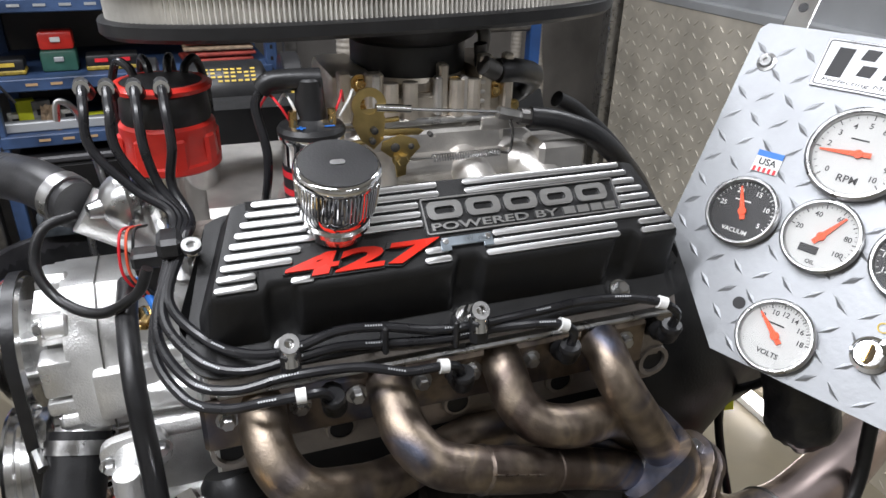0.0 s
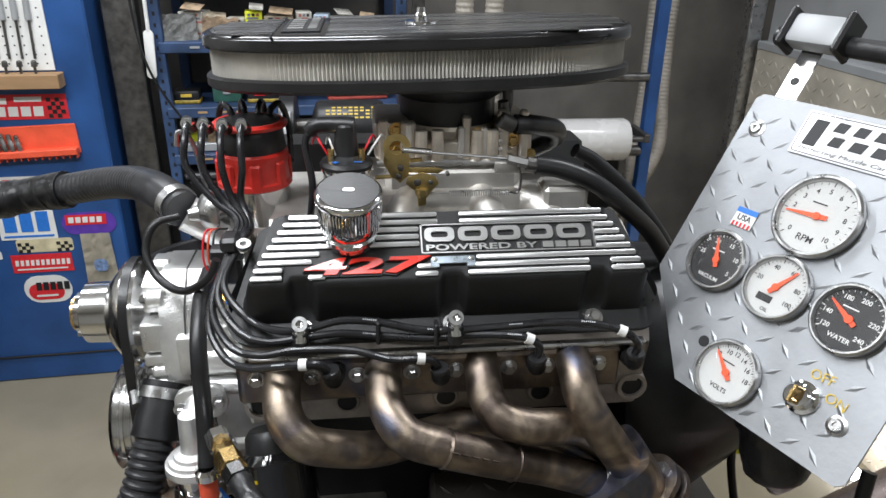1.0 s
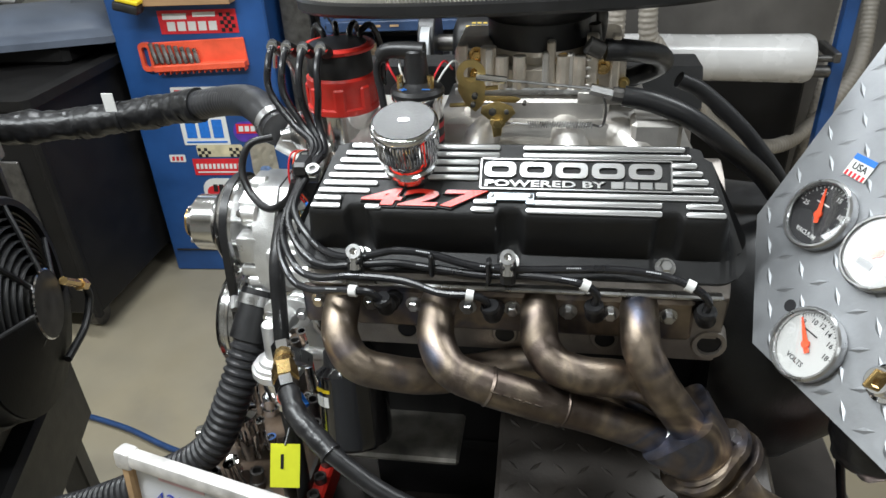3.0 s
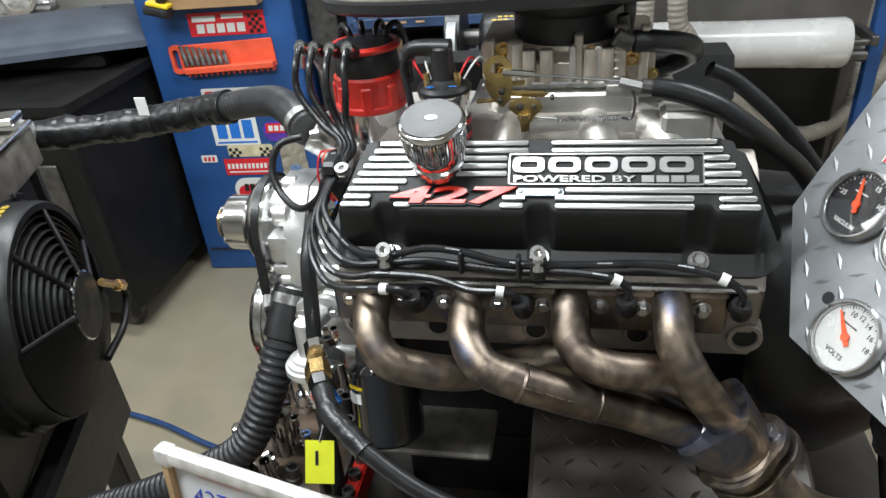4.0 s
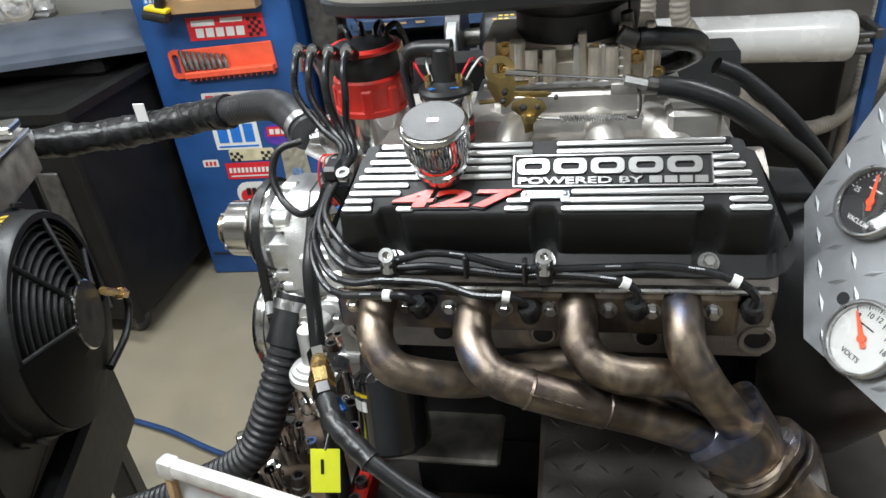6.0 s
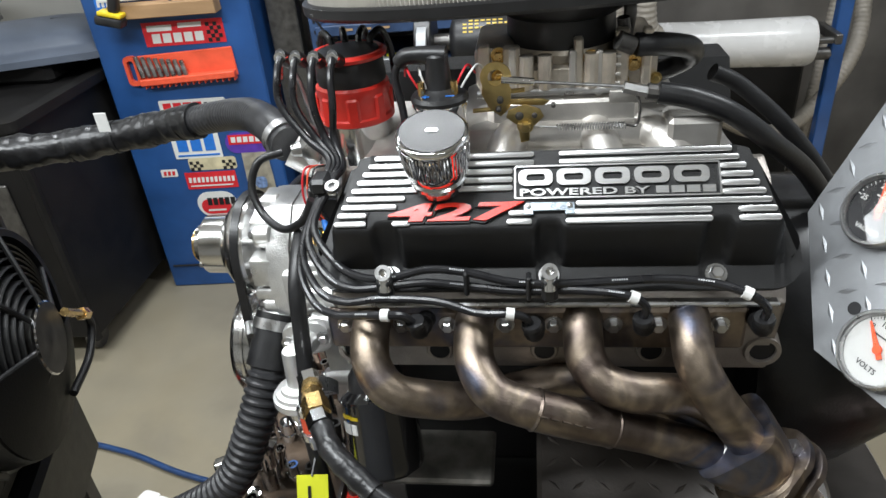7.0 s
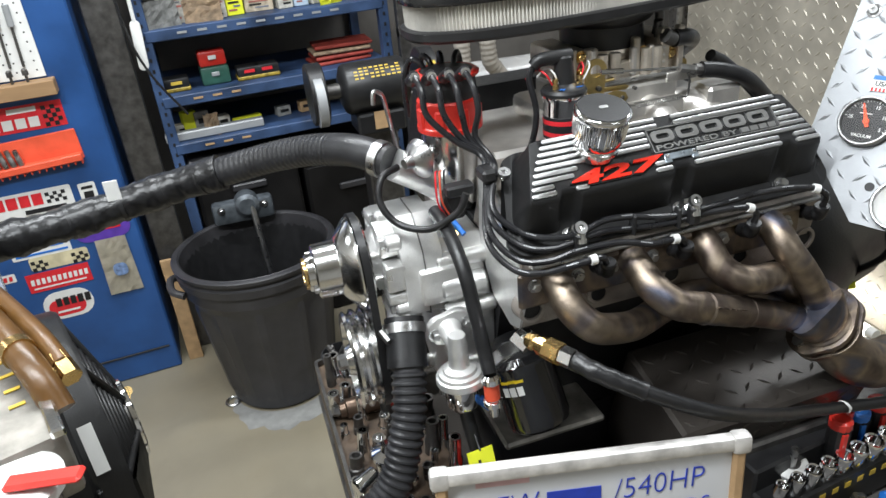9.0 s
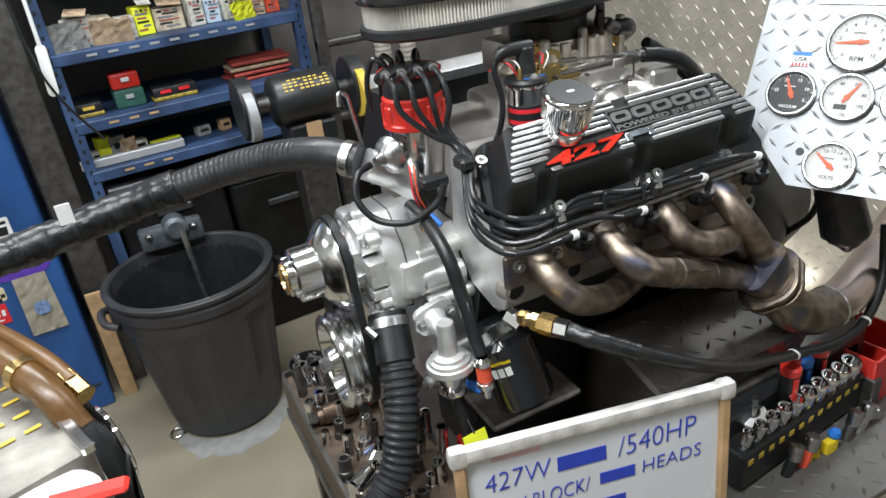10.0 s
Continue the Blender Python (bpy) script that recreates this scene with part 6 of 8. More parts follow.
# ---- gauges ----
def gauge_faces():
    deg = math.radians
    sets = (
        (0.0066, 0.0891, 0.0450, INK_BLACK, [(str(i), 225 - 27 * i) for i in range(11) if i != 1], 0.0075, "RPM", 0.010, 185, -0.56),
        (-0.0681, 0.0066, 0.0355, WHITE, [("25", 170), ("20", 118), ("15", 68), ("10", 20), ("5", -25)], 0.0068, "VACUUM", 0.0062, 114, -0.58),
        (0.0085, 0.0069, 0.0355, INK_BLACK, [("20", 170), ("40", 118), ("60", 65), ("80", 12), ("100", -32)], 0.0068, "OIL", 0.0055, 58, -0.72),
        (0.0867, 0.0088, 0.0355, WHITE, [("120", 215), ("140", 180), ("180", 120), ("200", 75), ("220", 10), ("240", -40)], 0.0066, "WATER", 0.0066, 152, -0.56),
        (0.0099, -0.0947, 0.0355, INK_BLACK, [("8", 140), ("10", 112), ("12", 88), ("14", 63), ("16", 35), ("18", 5)], 0.0070, "VOLTS", 0.0068, 140, -0.50),
    )
    gs = [o for o in GAUGES.children if o.name.startswith("gauge")]
    for (x, y, r, ink, nums, size, word, wsize, ang, wy), g in zip(sets, gs):
        gm = PL @ pose(x, y, 0.0070)
        for t, a in nums:
            words("numeral", t, size, gm @ pose(0.62 * r * math.cos(deg(a)), 0.62 * r * math.sin(deg(a)), 0), ink, g, 0.0001, bold=0.0001)
        lo, hi = min(a for _, a in nums), max(a for _, a in nums)
        n = 24
        for k in range(n + 1):
            a = deg(lo + (hi - lo) * k / n)
            big = k % 4 == 0
            part("tick", box((0.80 * r, 0, 0), (0.10 * r if big else 0.05 * r, 0.0009 if big else 0.0005, 0.0003), gm @ pose(0, 0, 0, 0, 0, math.degrees(a))), ink, g, smooth=0)
        words("gauge_word", word, wsize, gm @ pose(0.0, wy * r, 0), ink, g, 0.0001, bold=0.0001)
        if word == "OIL":
            part("window", box((-0.006, -0.40 * r, 0), (0.017, 0.0075, 0.0008), gm), INK_BLACK, g, "small dark window")
        else:
            part("text_bar", bars([(-0.004, 0.30 * r, 0.016, 0.0014)], gm, 0.0002), ink, g)
        part("needle", prism([(-0.24 * r, -0.0024), (0.1 * r, -0.0024), (0.74 * r, -0.0008), (0.74 * r, 0.0008), (0.1 * r, 0.0024), (-0.24 * r, 0.0024)], gm @ pose(0, 0, 0.0014, 0, 0, ang), 0.0006), NEEDLE, g, "orange needle")
        part("hub", lathe(gm @ Vector((0, 0, 0.001)), PL.to_3x3() @ Vector((0, 0, 1)), [(0, 0.0042), (0.0018, 0.0040)], 14), NEEDLE, g)
        gl = part("glass", lathe(gm @ Vector((0, 0, 0.0036)), PL.to_3x3() @ Vector((0, 0, 1)), [(0, 0.885 * r), (0.0006, 0.885 * r)], 36), GLASS, g, "clear glass")
        gl.visible_shadow = False


gauge_faces()


def panel_fittings():
    nz = PL.to_3x3() @ Vector((0, 0, 1))
    s = part("sign", box((0.010, 0.1715, 0.0012), (0.150, 0.050, 0.0024), PL, 0.0006), mat("brushed_sign_plate", (0.72, 0.73, 0.75), 0.3, 0.8, 0.06, 30, 0.05, 300, stretch=(0.1, 1, 1)), GAUGES, "silver sign plate with dark bars")
    part("sign_border", ring_prism(rrect(0.146, 0.046, 0.003, 3, 0.010, 0.1715), rrect(0.144, 0.044, 0.002, 3, 0.010, 0.1715), PL @ pose(0, 0, 0.0024), 0.0003), INK_BLACK, s)
    for c in [(-0.046, 0.173, 0.018, 0.030), (-0.022, 0.184, 0.016, 0.011), (0.000, 0.184, 0.016, 0.011), (0.022, 0.184, 0.016, 0.011), (0.044, 0.184, 0.016, 0.011), (-0.020, 0.168, 0.016, 0.011), (0.004, 0.168, 0.018, 0.011), (0.028, 0.168, 0.018, 0.011), (0.052, 0.168, 0.018, 0.011)]:
        part("lettering_bar", prism([(c[0] - c[2] / 2, c[1] - c[3] / 2), (c[0] + c[2] / 2 - 0.003, c[1] - c[3] / 2), (c[0] + c[2] / 2, c[1] + c[3] / 2), (c[0] - c[2] / 2 + 0.003, c[1] + c[3] / 2)], PL @ pose(0, 0, 0.0024), 0.0004), INK_BLACK, s)
    fit_words("sign_words", "Perfecting Muscle Car Engines", 0.132, 0.0052, PL @ pose(0.010, 0.1540, 0.0026), INK_BLACK, s, extrude=0.0002, shear=0.2)
    part("flag_sticker", box((-0.0685, 0.0615, 0.0012), (0.026, 0.022, 0.0006), PL), WHITE, GAUGES, "small red, white and blue sticker")
    part("sticker_band", bars([(-0.0685, 0.0695, 0.026, 0.006)], PL @ pose(0, 0, 0.0016), 0.0003), INK_BRIGHT_BLUE, GAUGES)
    for i in range(5):
        part("sticker_stripe", bars([(-0.0785 + 0.005 * i, 0.0530, 0.0026, 0.005)], PL @ pose(0, 0, 0.0016), 0.0003), INK_RED, GAUGES)
    words("sticker_word", "USA", 0.0095, PL @ pose(-0.0685, 0.0610, 0.0017), INK_BLACK, GAUGES, 0.0001, bold=0.0002)
    part("key_switch", lathe(PL @ Vector((0.0854, -0.0766, 0)), nz, [(0, 0.0165), (0.004, 0.0165), (0.005, 0.013), (0.014, 0.013), (0.016, 0.011), (0.016, 0.007), (0.012, 0.007)], 24), CHROME, GAUGES, "chrome key switch")
    part("key", box((0.0854, -0.0766, 0.018), (0.004, 0.018, 0.016), PL, 0.001), BRASS, GAUGES)
    words("switch_word", "OFF", 0.014, PL @ pose(0.0913, -0.0505, 0.0008) @ pose(0, 0, 0, 0, 0, 6), INK_GOLD, GAUGES, 0.0002)
    words("switch_word", "ON", 0.014, PL @ pose(0.1130, -0.0650, 0.0008) @ pose(0, 0, 0, 0, 0, -4), INK_GOLD, GAUGES, 0.0002)
    for x, y in ((-0.1148, 0.1619), (0.1239, -0.0829), (0.14, 0.18)):
        part("screw", lathe(PL @ Vector((x, y, 0)), nz, [(0, 0.010), (0.001, 0.010), (0.002, 0.007), (0.005, 0.0055), (0.005, 0.003), (0.003, 0.003)], 18), STEEL, GAUGES)
    part("empty_hole", lathe(PL @ Vector((-0.0349, -0.0785, 0.0002)), nz, [(0, 0.0062), (0.0006, 0.0062)], 16), INK_BLACK, GAUGES, "open drilled hole")
    b = part("hanger_strap", box((-0.105, 0.235, -0.004), (0.026, 0.085, 0.003), PL, 0.001), POLISHED, GAUGES, "bright hanger strap")
    part("strap_hole", lathe(PL @ Vector((-0.105, 0.225, -0.0024)), nz, [(0, 0.005), (0.0006, 0.005)], 14), INK_BLACK, b)
    part("grip_clamp", box((-0.098, 0.277, 0.012), (0.062, 0.036, 0.026), PL, 0.006, seg=2), GREY_METAL, GAUGES, "grey clamp over the bar")
    part("grip_side", box((-0.132, 0.277, 0.012), (0.008, 0.048, 0.034), PL, 0.003), PLASTIC, GAUGES)
    part("grip_side", box((-0.064, 0.277, 0.012), (0.008, 0.048, 0.034), PL, 0.003), PLASTIC, GAUGES)
    part("bar", rod(PL @ Vector((-0.15, 0.272, 0.004)), PL @ Vector((0.35, 0.262, 0.004)), 0.011, 14), PLASTIC, GAUGES, "black carrier bar")
    part("upright", box((0.575, -0.315, 0.685), (0.045, 0.045, 1.37), None, 0.004), DARK_STEEL, GAUGES, "dark upright post to the floor")


panel_fittings()


# ---- things round the engine ----
def cab(x, z, y=0.0):
    """A place on the cabinet's front, from the left edge's side and the floor."""
    return CABM @ pose(x + 1.169, -y, z, 90, 0, 0)


def sticker(name, x0, x1, z0, z1, material, label, r=0.0, y=0.001):
    w, h = x1 - x0, z1 - z0
    t = thing(name, cab((x0 + x1) / 2, z0).translation, label, "sticker")
    poly = rrect(w, h, r) if r else [(-w / 2, -h / 2), (w / 2, -h / 2), (w / 2, h / 2), (-w / 2, h / 2)]
    part("backing", prism(poly, cab((x0 + x1) / 2, (z0 + z1) / 2, y), 0.0012), material, t)
    return t


def sbars(t, cells, material, y=0.0025, name="print_bar"):
    for x0, x1, z0, z1 in cells:
        part(name, prism([(-(x1 - x0) / 2, -(z1 - z0) / 2), ((x1 - x0) / 2 - 0.002, -(z1 - z0) / 2), ((x1 - x0) / 2, (z1 - z0) / 2), (-(x1 - x0) / 2 + 0.002, (z1 - z0) / 2)], cab((x0 + x1) / 2, (z0 + z1) / 2, y), 0.0008), material, t)


def checks(t, x0, z0, n, m, s, y=0.0025):
    for i in range(n):
        for j in range(m):
            if (i + j) % 2 == 0:
                part("check", box((0, 0, 0.0004), (s, s, 0.0008), cab(x0 + i * s, z0 + j * s, y)), INK_BLACK, t, smooth=0)


def stickers():
    t = sticker("racing_sticker", -1.27, -1.0, 0.945, 1.022, INK_RED, "red, white and black racing sticker on the cabinet")
    sbars(t, [(-1.255, -1.17, 0.993, 1.012), (-1.15, -1.07, 1.0, 1.015)], WHITE)
    sbars(t, [(-1.245 + i * 0.036, -1.215 + i * 0.036, 0.955, 0.985) for i in range(5)], WHITE)
    checks(t, -1.052, 0.955, 4, 5, 0.0125)
    t = sticker("parts_sticker", -1.29, -1.055, 0.682, 0.762, WHITE, "white sticker with red block bars and checks", 0.006)
    sbars(t, [(-1.278 + i * 0.036, -1.247 + i * 0.036, 0.715, 0.752) for i in range(4)], INK_RED)
    checks(t, -1.125, 0.72, 5, 3, 0.0115)
    sbars(t, [(-1.20, -1.08, 0.690, 0.704)], INK_BLACK)
    t = sticker("blue_bar_sticker", -1.285, -1.111, 0.545, 0.660, WHITE, "white sticker with large blue bars", 0.004)
    sbars(t, [(-1.268 + i * 0.050, -1.228 + i * 0.050, 0.572, 0.642) for i in range(3)], INK_BRIGHT_BLUE)
    sbars(t, [(-1.275, -1.12, 0.553, 0.560)], INK_BRIGHT_BLUE)
    t = sticker("oval_sticker", -1.092, -0.922, 0.555, 0.632, mat("purple_print", (0.10, 0.04, 0.35), 0.4), "purple and red oval sticker", 0.036)
    sbars(t, [(-1.08, -0.95, 0.588, 0.624)], INK_RED)
    sbars(t, [(-1.07 + i * 0.022, -1.052 + i * 0.022, 0.596, 0.616) for i in range(5)], WHITE, 0.0034)
    t = sticker("flag_sticker", -1.245, -1.070, 0.498, 0.545, mat("cream_print", (0.62, 0.55, 0.36), 0.5), "cream sticker with chequered flags", 0.01)
    checks(t, -1.235, 0.503, 4, 3, 0.012)
    checks(t, -1.115, 0.503, 4, 3, 0.012)
    t = sticker("red_strip_sticker", -1.272, -1.083, 0.424, 0.490, INK_RED, "red sticker with a row of white bars")
    sbars(t, [(-1.262 + i * 0.016, -1.250 + i * 0.016, 0.450, 0.470) for i in range(11)], WHITE)
    sbars(t, [(-1.26, -1.10, 0.434, 0.439)], WHITE)
    t = sticker("round_sticker", -1.255, -1.103, 0.308, 0.410, WHITE, "white and red oval sticker", 0.048)
    part("red_oval", prism(rrect(0.112, 0.060, 0.028), cab(-1.185, 0.350, 0.0025), 0.0008), INK_RED, t)
    sbars(t, [(-1.215 + i * 0.022, -1.196 + i * 0.022, 0.356, 0.386) for i in range(5)], INK_BLACK, 0.0036)
    sbars(t, [(-1.22, -1.15, 0.332, 0.339)], WHITE, 0.0036)
    t = sticker("small_sticker", -1.357, -1.296, 0.478, 0.507, WHITE, "small white sticker with red bars", 0.004)
    sbars(t, [(-1.348 + i * 0.016, -1.336 + i * 0.016, 0.484, 0.500) for i in range(3)], INK_RED)
    t = sticker("badge_sticker", -1.035, -0.985, 0.690, 0.755, WHITE, "white badge sticker with dark bars", 0.006)
    sbars(t, [(-1.028, -0.992, 0.735, 0.744), (-1.025, -0.995, 0.700, 0.726)], INK_BLACK)
    t = sticker("blue_label", -1.405, -1.352, 1.115, 1.16, WHITE, "small white label with blue bars")
    sbars(t, [(-1.398 + i * 0.015, -1.386 + i * 0.015, 1.122, 1.150) for i in range(3)], INK_BRIGHT_BLUE)
    t = sticker("blue_label", -1.40, -1.345, 1.06, 1.11, INK_BRIGHT_BLUE, "small bright blue label")
    sbars(t, [(-1.393 + i * 0.015, -1.382 + i * 0.015, 1.08, 1.10) for i in range(3)], WHITE)
    # creased paper bag
    t = thing("paper_bag", cab(-0.995, 0.35).translation, "creased cream paper bag with a blue print, taped up", "paper")
    bm = bmesh.new()
    nx, nz = 7, 12
    m = cab(-0.995, 0.455, 0.003)
    g = [[bm.verts.new(m @ Vector(((i / nx - 0.5) * (0.105 - 0.012 * j / nz), (j / nz - 0.5) * 0.205, 0.004 + 0.004 * noise.noise((i * 0.9, j * 0.7, 3))))) for j in range(nz + 1)] for i in range(nx + 1)]
    for i in range(nx):
        for j in range(nz):
            bm.faces.new((g[i][j], g[i + 1][j], g[i + 1][j + 1], g[i][j + 1]))
    bmesh.ops.solidify(bm, geom=bm.faces[:], thickness=0.0015)
    part("sheet", bm, mat("cream_paper", (0.62, 0.56, 0.44), 0.8, 0, 0.15, 30, 0.2, 90), t, smooth=0)
    part("print", prism(rrect(0.044, 0.046, 0.016), cab(-0.992, 0.442, 0.013), 0.0006), mat("faded_blue_print", (0.16, 0.24, 0.42), 0.7, 0, 0.5, 90, 0), t)


stickers()


def pegboard():
    t = thing("pegboard", cab(-1.205, 1.10).translation, "white pegboard with hanging hand tools", "pegboard")
    part("board", box((0, 0, 0.004), (0.375, 0.62, 0.006), cab(-1.20, 1.405)), WHITE, t)
    for i in range(14):
        for j in range(12):
            part("hole", lathe(cab(-1.375 + i * 0.0265, 1.115 + j * 0.0265, 0.0072).translation, CABM.to_3x3() @ Vector((0, -1, 0)), [(0, 0.0028), (0.0003, 0.0028)], 6), INK_BLACK, t, smooth=0)
    for k, x in enumerate((-1.16, -1.13, -1.095, -1.06)):
        w = thing("hand_tool", cab(x, 1.2).translation, "small dark hand tool hung on the pegboard", "hand tool", group="tools on the pegboard")
        part("shank", rod(cab(x, 1.13, 0.012).translation, cab(x + 0.005, 1.24, 0.012).translation, 0.004, 8), DARK_STEEL, w)
        part("handle", rod(cab(x + 0.005, 1.24, 0.014).translation, cab(x + 0.008, 1.30, 0.014).translation, 0.009, 10, ch=0.002), GREY_METAL, w)
    s = thing("wood_ledge", cab(-1.165, 1.045).translation, "bare wood ledge screwed to the cabinet", "shelf")
    part("board", box((0, 0, 0.03), (0.345, 0.042, 0.058), cab(-1.165, 1.068), 0.002), WOOD, s)
    for x in (-1.14, -1.10, -1.06):
        b = thing("drill_bit", cab(x, 1.09).translation, "small dark bit standing in the ledge", "drill bit", group="bits in the ledge")
        part("bit", lathe(cab(x, 1.088, 0.03).translation, UP, [(0, 0.004), (0.02, 0.004), (0.022, 0.009), (0.036, 0.008), (0.04, 0.004)], 10), DARK_STEEL, b)


pegboard()


def cordless_drill():
    d = thing("cordless_drill", cab(-1.315, 1.03, 0.07).translation, "yellow and black cordless drill hung on the cabinet", "drill")
    m = cab(-1.312, 1.10, 0.075)
    part("battery", box((0.0, -0.050, 0), (0.085, 0.030, 0.055), m @ pose(0, 0, 0, 0, 0, -14), 0.008, seg=2), PLASTIC, d)
    part("battery_cap", box((0.004, -0.028, 0), (0.075, 0.014, 0.05), m @ pose(0, 0, 0, 0, 0, -14), 0.005, seg=2), YELLOW, d)
    part("grip", box((0.012, 0.015, 0), (0.032, 0.085, 0.036), m @ pose(0, 0, 0, 0, 0, -16), 0.012, seg=3), PLASTIC, d)
    part("motor_body", rod(m @ Vector((-0.005, 0.072, 0)), m @ Vector((0.055, 0.062, 0)), 0.026, 18, ch=0.006), YELLOW, d)
    part("chuck", rod(m @ Vector((0.055, 0.062, 0)), m @ Vector((0.085, 0.035, 0)), 0.017, 16, r1=0.012), DARK_STEEL, d)
    part("hook", box((0, 0.06, -0.045), (0.012, 0.05, 0.05), m, 0.003), DARK_STEEL, d)


cordless_drill()


def socket_tray():
    t = thing("socket_tray", cab(-1.17, 0.82).translation, "orange-red plastic socket tray hung on the cabinet", "tool tray")
    m = cab(-1.1725, 0.872)
    o = rrect(0.045, 0.098, 0.016, 5, -0.166, 0)
    part("handle", ring_prism(o, rrect(0.022, 0.070, 0.009, 5, -0.166, 0), m, 0.016), ORANGE, t)
    part("back", box((0.018, 0.004, 0.004), (0.335, 0.096, 0.008), m @ pose(0, 0, 0, 0, 0, 2), 0.003), ORANGE, t)
    part("lip", box((0.020, -0.032, 0.020), (0.325, 0.022, 0.034), m @ pose(0, 0, 0, 0, 0, 2), 0.003), ORANGE, t)
    for k in range(16):
        part("divider", box((-0.130 + k * 0.0205, -0.045, 0.016), (0.004, 0.018, 0.028), m @ pose(0, 0, 0, 0, 0, 2), 0.001), ORANGE, t)
    for k in range(8):
        s = thing("socket", (m @ Vector((-0.128 + k * 0.022, 0, 0.02))), "dark steel deep socket in the orange tray", "socket", group="sockets in the orange tray")
        L = 0.070 - 0.003 * k
        part("body", lathe(m @ Vector((-0.130 + k * 0.021, -0.020, 0.022)), m.to_3x3() @ Vector((-0.12, 1, 0)), [(0, 0.0085), (L * 0.5, 0.0085), (L * 0.55, 0.0075), (L, 0.0075), (L, 0.005), (L - 0.01, 0.005)], 12), STEEL, s)


socket_tray()


def on_shelf(x, z, y=0.10):
    """A pose on the shelf unit: x along its front from the world's zero, z of the shelf, y back from its lip."""
    return SHELFM @ pose(x + 0.732, y, z - 0.002)


def shelf_goods():
    inks = (INK_BLACK, mat("faded_red_print", (0.32, 0.10, 0.08), 0.7), mat("faded_grey_print", (0.16, 0.17, 0.20), 0.7))
    ochre = mat("grimy_yellow_plastic", (0.34, 0.24, 0.03), 0.5, 0, 0.5, 60, 0.1, 200)
    tans = [mat("box_card_" + n, c, 0.7, 0, 0.4, 45, 0.05, 150) for n, c in (("white", (0.50, 0.48, 0.43)), ("buff", (0.40, 0.29, 0.19)), ("cream", (0.46, 0.39, 0.29)), ("grey", (0.27, 0.27, 0.26)))]
    rows = [(-0.69, 0.08, 0.07, tans[3], 6), (-0.635, 0.08, 0.085, tans[0], -14), (-0.575, 0.11, 0.055, tans[1], 10), (-0.495, 0.06, 0.065, tans[0], -5), (-0.435, 0.055, 0.085, NEON, 4), (-0.355, 0.095, 0.07, tans[2], -3), (-0.27, 0.05, 0.085, tans[0], 5), (-0.215, 0.05, 0.075, mat("pale_blue_card", (0.45, 0.55, 0.66), 0.7), -6), (-0.145, 0.07, 0.065, tans[0], 20), (-0.07, 0.06, 0.055, tans[1], -8), (-0.01, 0.05, 0.05, ORANGE, 6)]
    for k, (x, w, h, mt, a) in enumerate(rows):
        b = thing("parts_box", on_shelf(x, 1.165).translation, "small %s parts box with printed bars on the top shelf" % ("neon yellow" if mt is NEON else "card"), "box", group="boxes on the shelf")
        m = on_shelf(x, 1.165, 0.055 + 0.012 * (k % 3)) @ pose(0, 0, 0, 0, 0, a)
        part("carton", box((0, 0.035, h / 2), (w, 0.08, h), m, 0.002), mt, b)
        f = m @ pose(0, -0.0056, 0, 90, 0, 0)
        for j in range(5):
            part("print_bar", bars([((random.random() - 0.5) * w * 0.3, h * (0.2 + 0.14 * j), w * (0.3 + 0.4 * random.random()), h * 0.07)], f, 0.0008), inks[(j + k) % 3], b, smooth=0)
        for j in range(3):
            part("print_bar", bars([(w * (-0.28 + 0.26 * j), h * 0.88, w * 0.16, h * 0.10)], f, 0.0008), inks[(j + k + 1) % 3], b, smooth=0)
        if k in (1, 2, 4, 5, 8, 9):
            part("flap", box((0, 0.03, h + 0.012), (w * 0.8, 0.05, 0.002), m @ pose(0, 0, 0, 18, 6, 0)), tans[k % 4], b)
    for x, z, w, h, a, mt, lb in ((-0.665, 1.165, 0.11, 0.085, 12, tans[3], "crumpled grey paper bag leaning on the boxes"), (-0.545, 1.165, 0.12, 0.075, -14, tans[1], "crumpled brown paper parts bag on the shelf"), (-0.12, 1.165, 0.09, 0.060, 22, NEON, "creased neon paper bag on the shelf"),
                                  (-0.20, 0.795, 0.05, 0.040, 30, CARD, "crumpled brown scrap on the lower shelf"), (-0.60, 0.795, 0.05, 0.075, -10, tans[1], "folded tan card on the lower shelf")):
        g = thing("paper_bag", on_shelf(x, z).translation, lb, "paper bag")
        m = on_shelf(x, z, 0.012) @ pose(0, 0, 0, -16, 0, a)
        bm = bmesh.new()
        nx, nz = 7, 6
        v = [[bm.verts.new(m @ Vector(((i / nx - 0.5) * w, 0.010 * noise.noise((i * 0.8 + x * 40, q * 0.9, 1.0)) + 0.006, q / nz * h * (1 + 0.16 * noise.noise((i * 1.3, x * 30, 5.0)))))) for q in range(nz + 1)] for i in range(nx + 1)]
        for i in range(nx):
            for q in range(nz):
                bm.faces.new((v[i][q], v[i + 1][q], v[i + 1][q + 1], v[i][q + 1]))
        bmesh.ops.solidify(bm, geom=bm.faces[:], thickness=0.002)
        part("sheet", bm, mt, g, smooth=0)
    # second shelf
    for x, dz, w, d, h, mt, nm, lb in ((-0.545, 0.0, 0.095, 0.08, 0.060, mat("green_case", (0.03, 0.10, 0.075), 0.4), "green_case", "dark green plastic case on the shelf"),
                                       (-0.545, 0.061, 0.090, 0.07, 0.050, RED_CAP, "red_case", "red plastic case on the green case")):
        c = thing(nm, on_shelf(x, 0.955 + dz).translation, lb, "case")
        part("body", box((0, 0.03, h / 2), (w, d, h), on_shelf(x, 0.955 + dz, 0.06), 0.008, seg=2), mt, c)
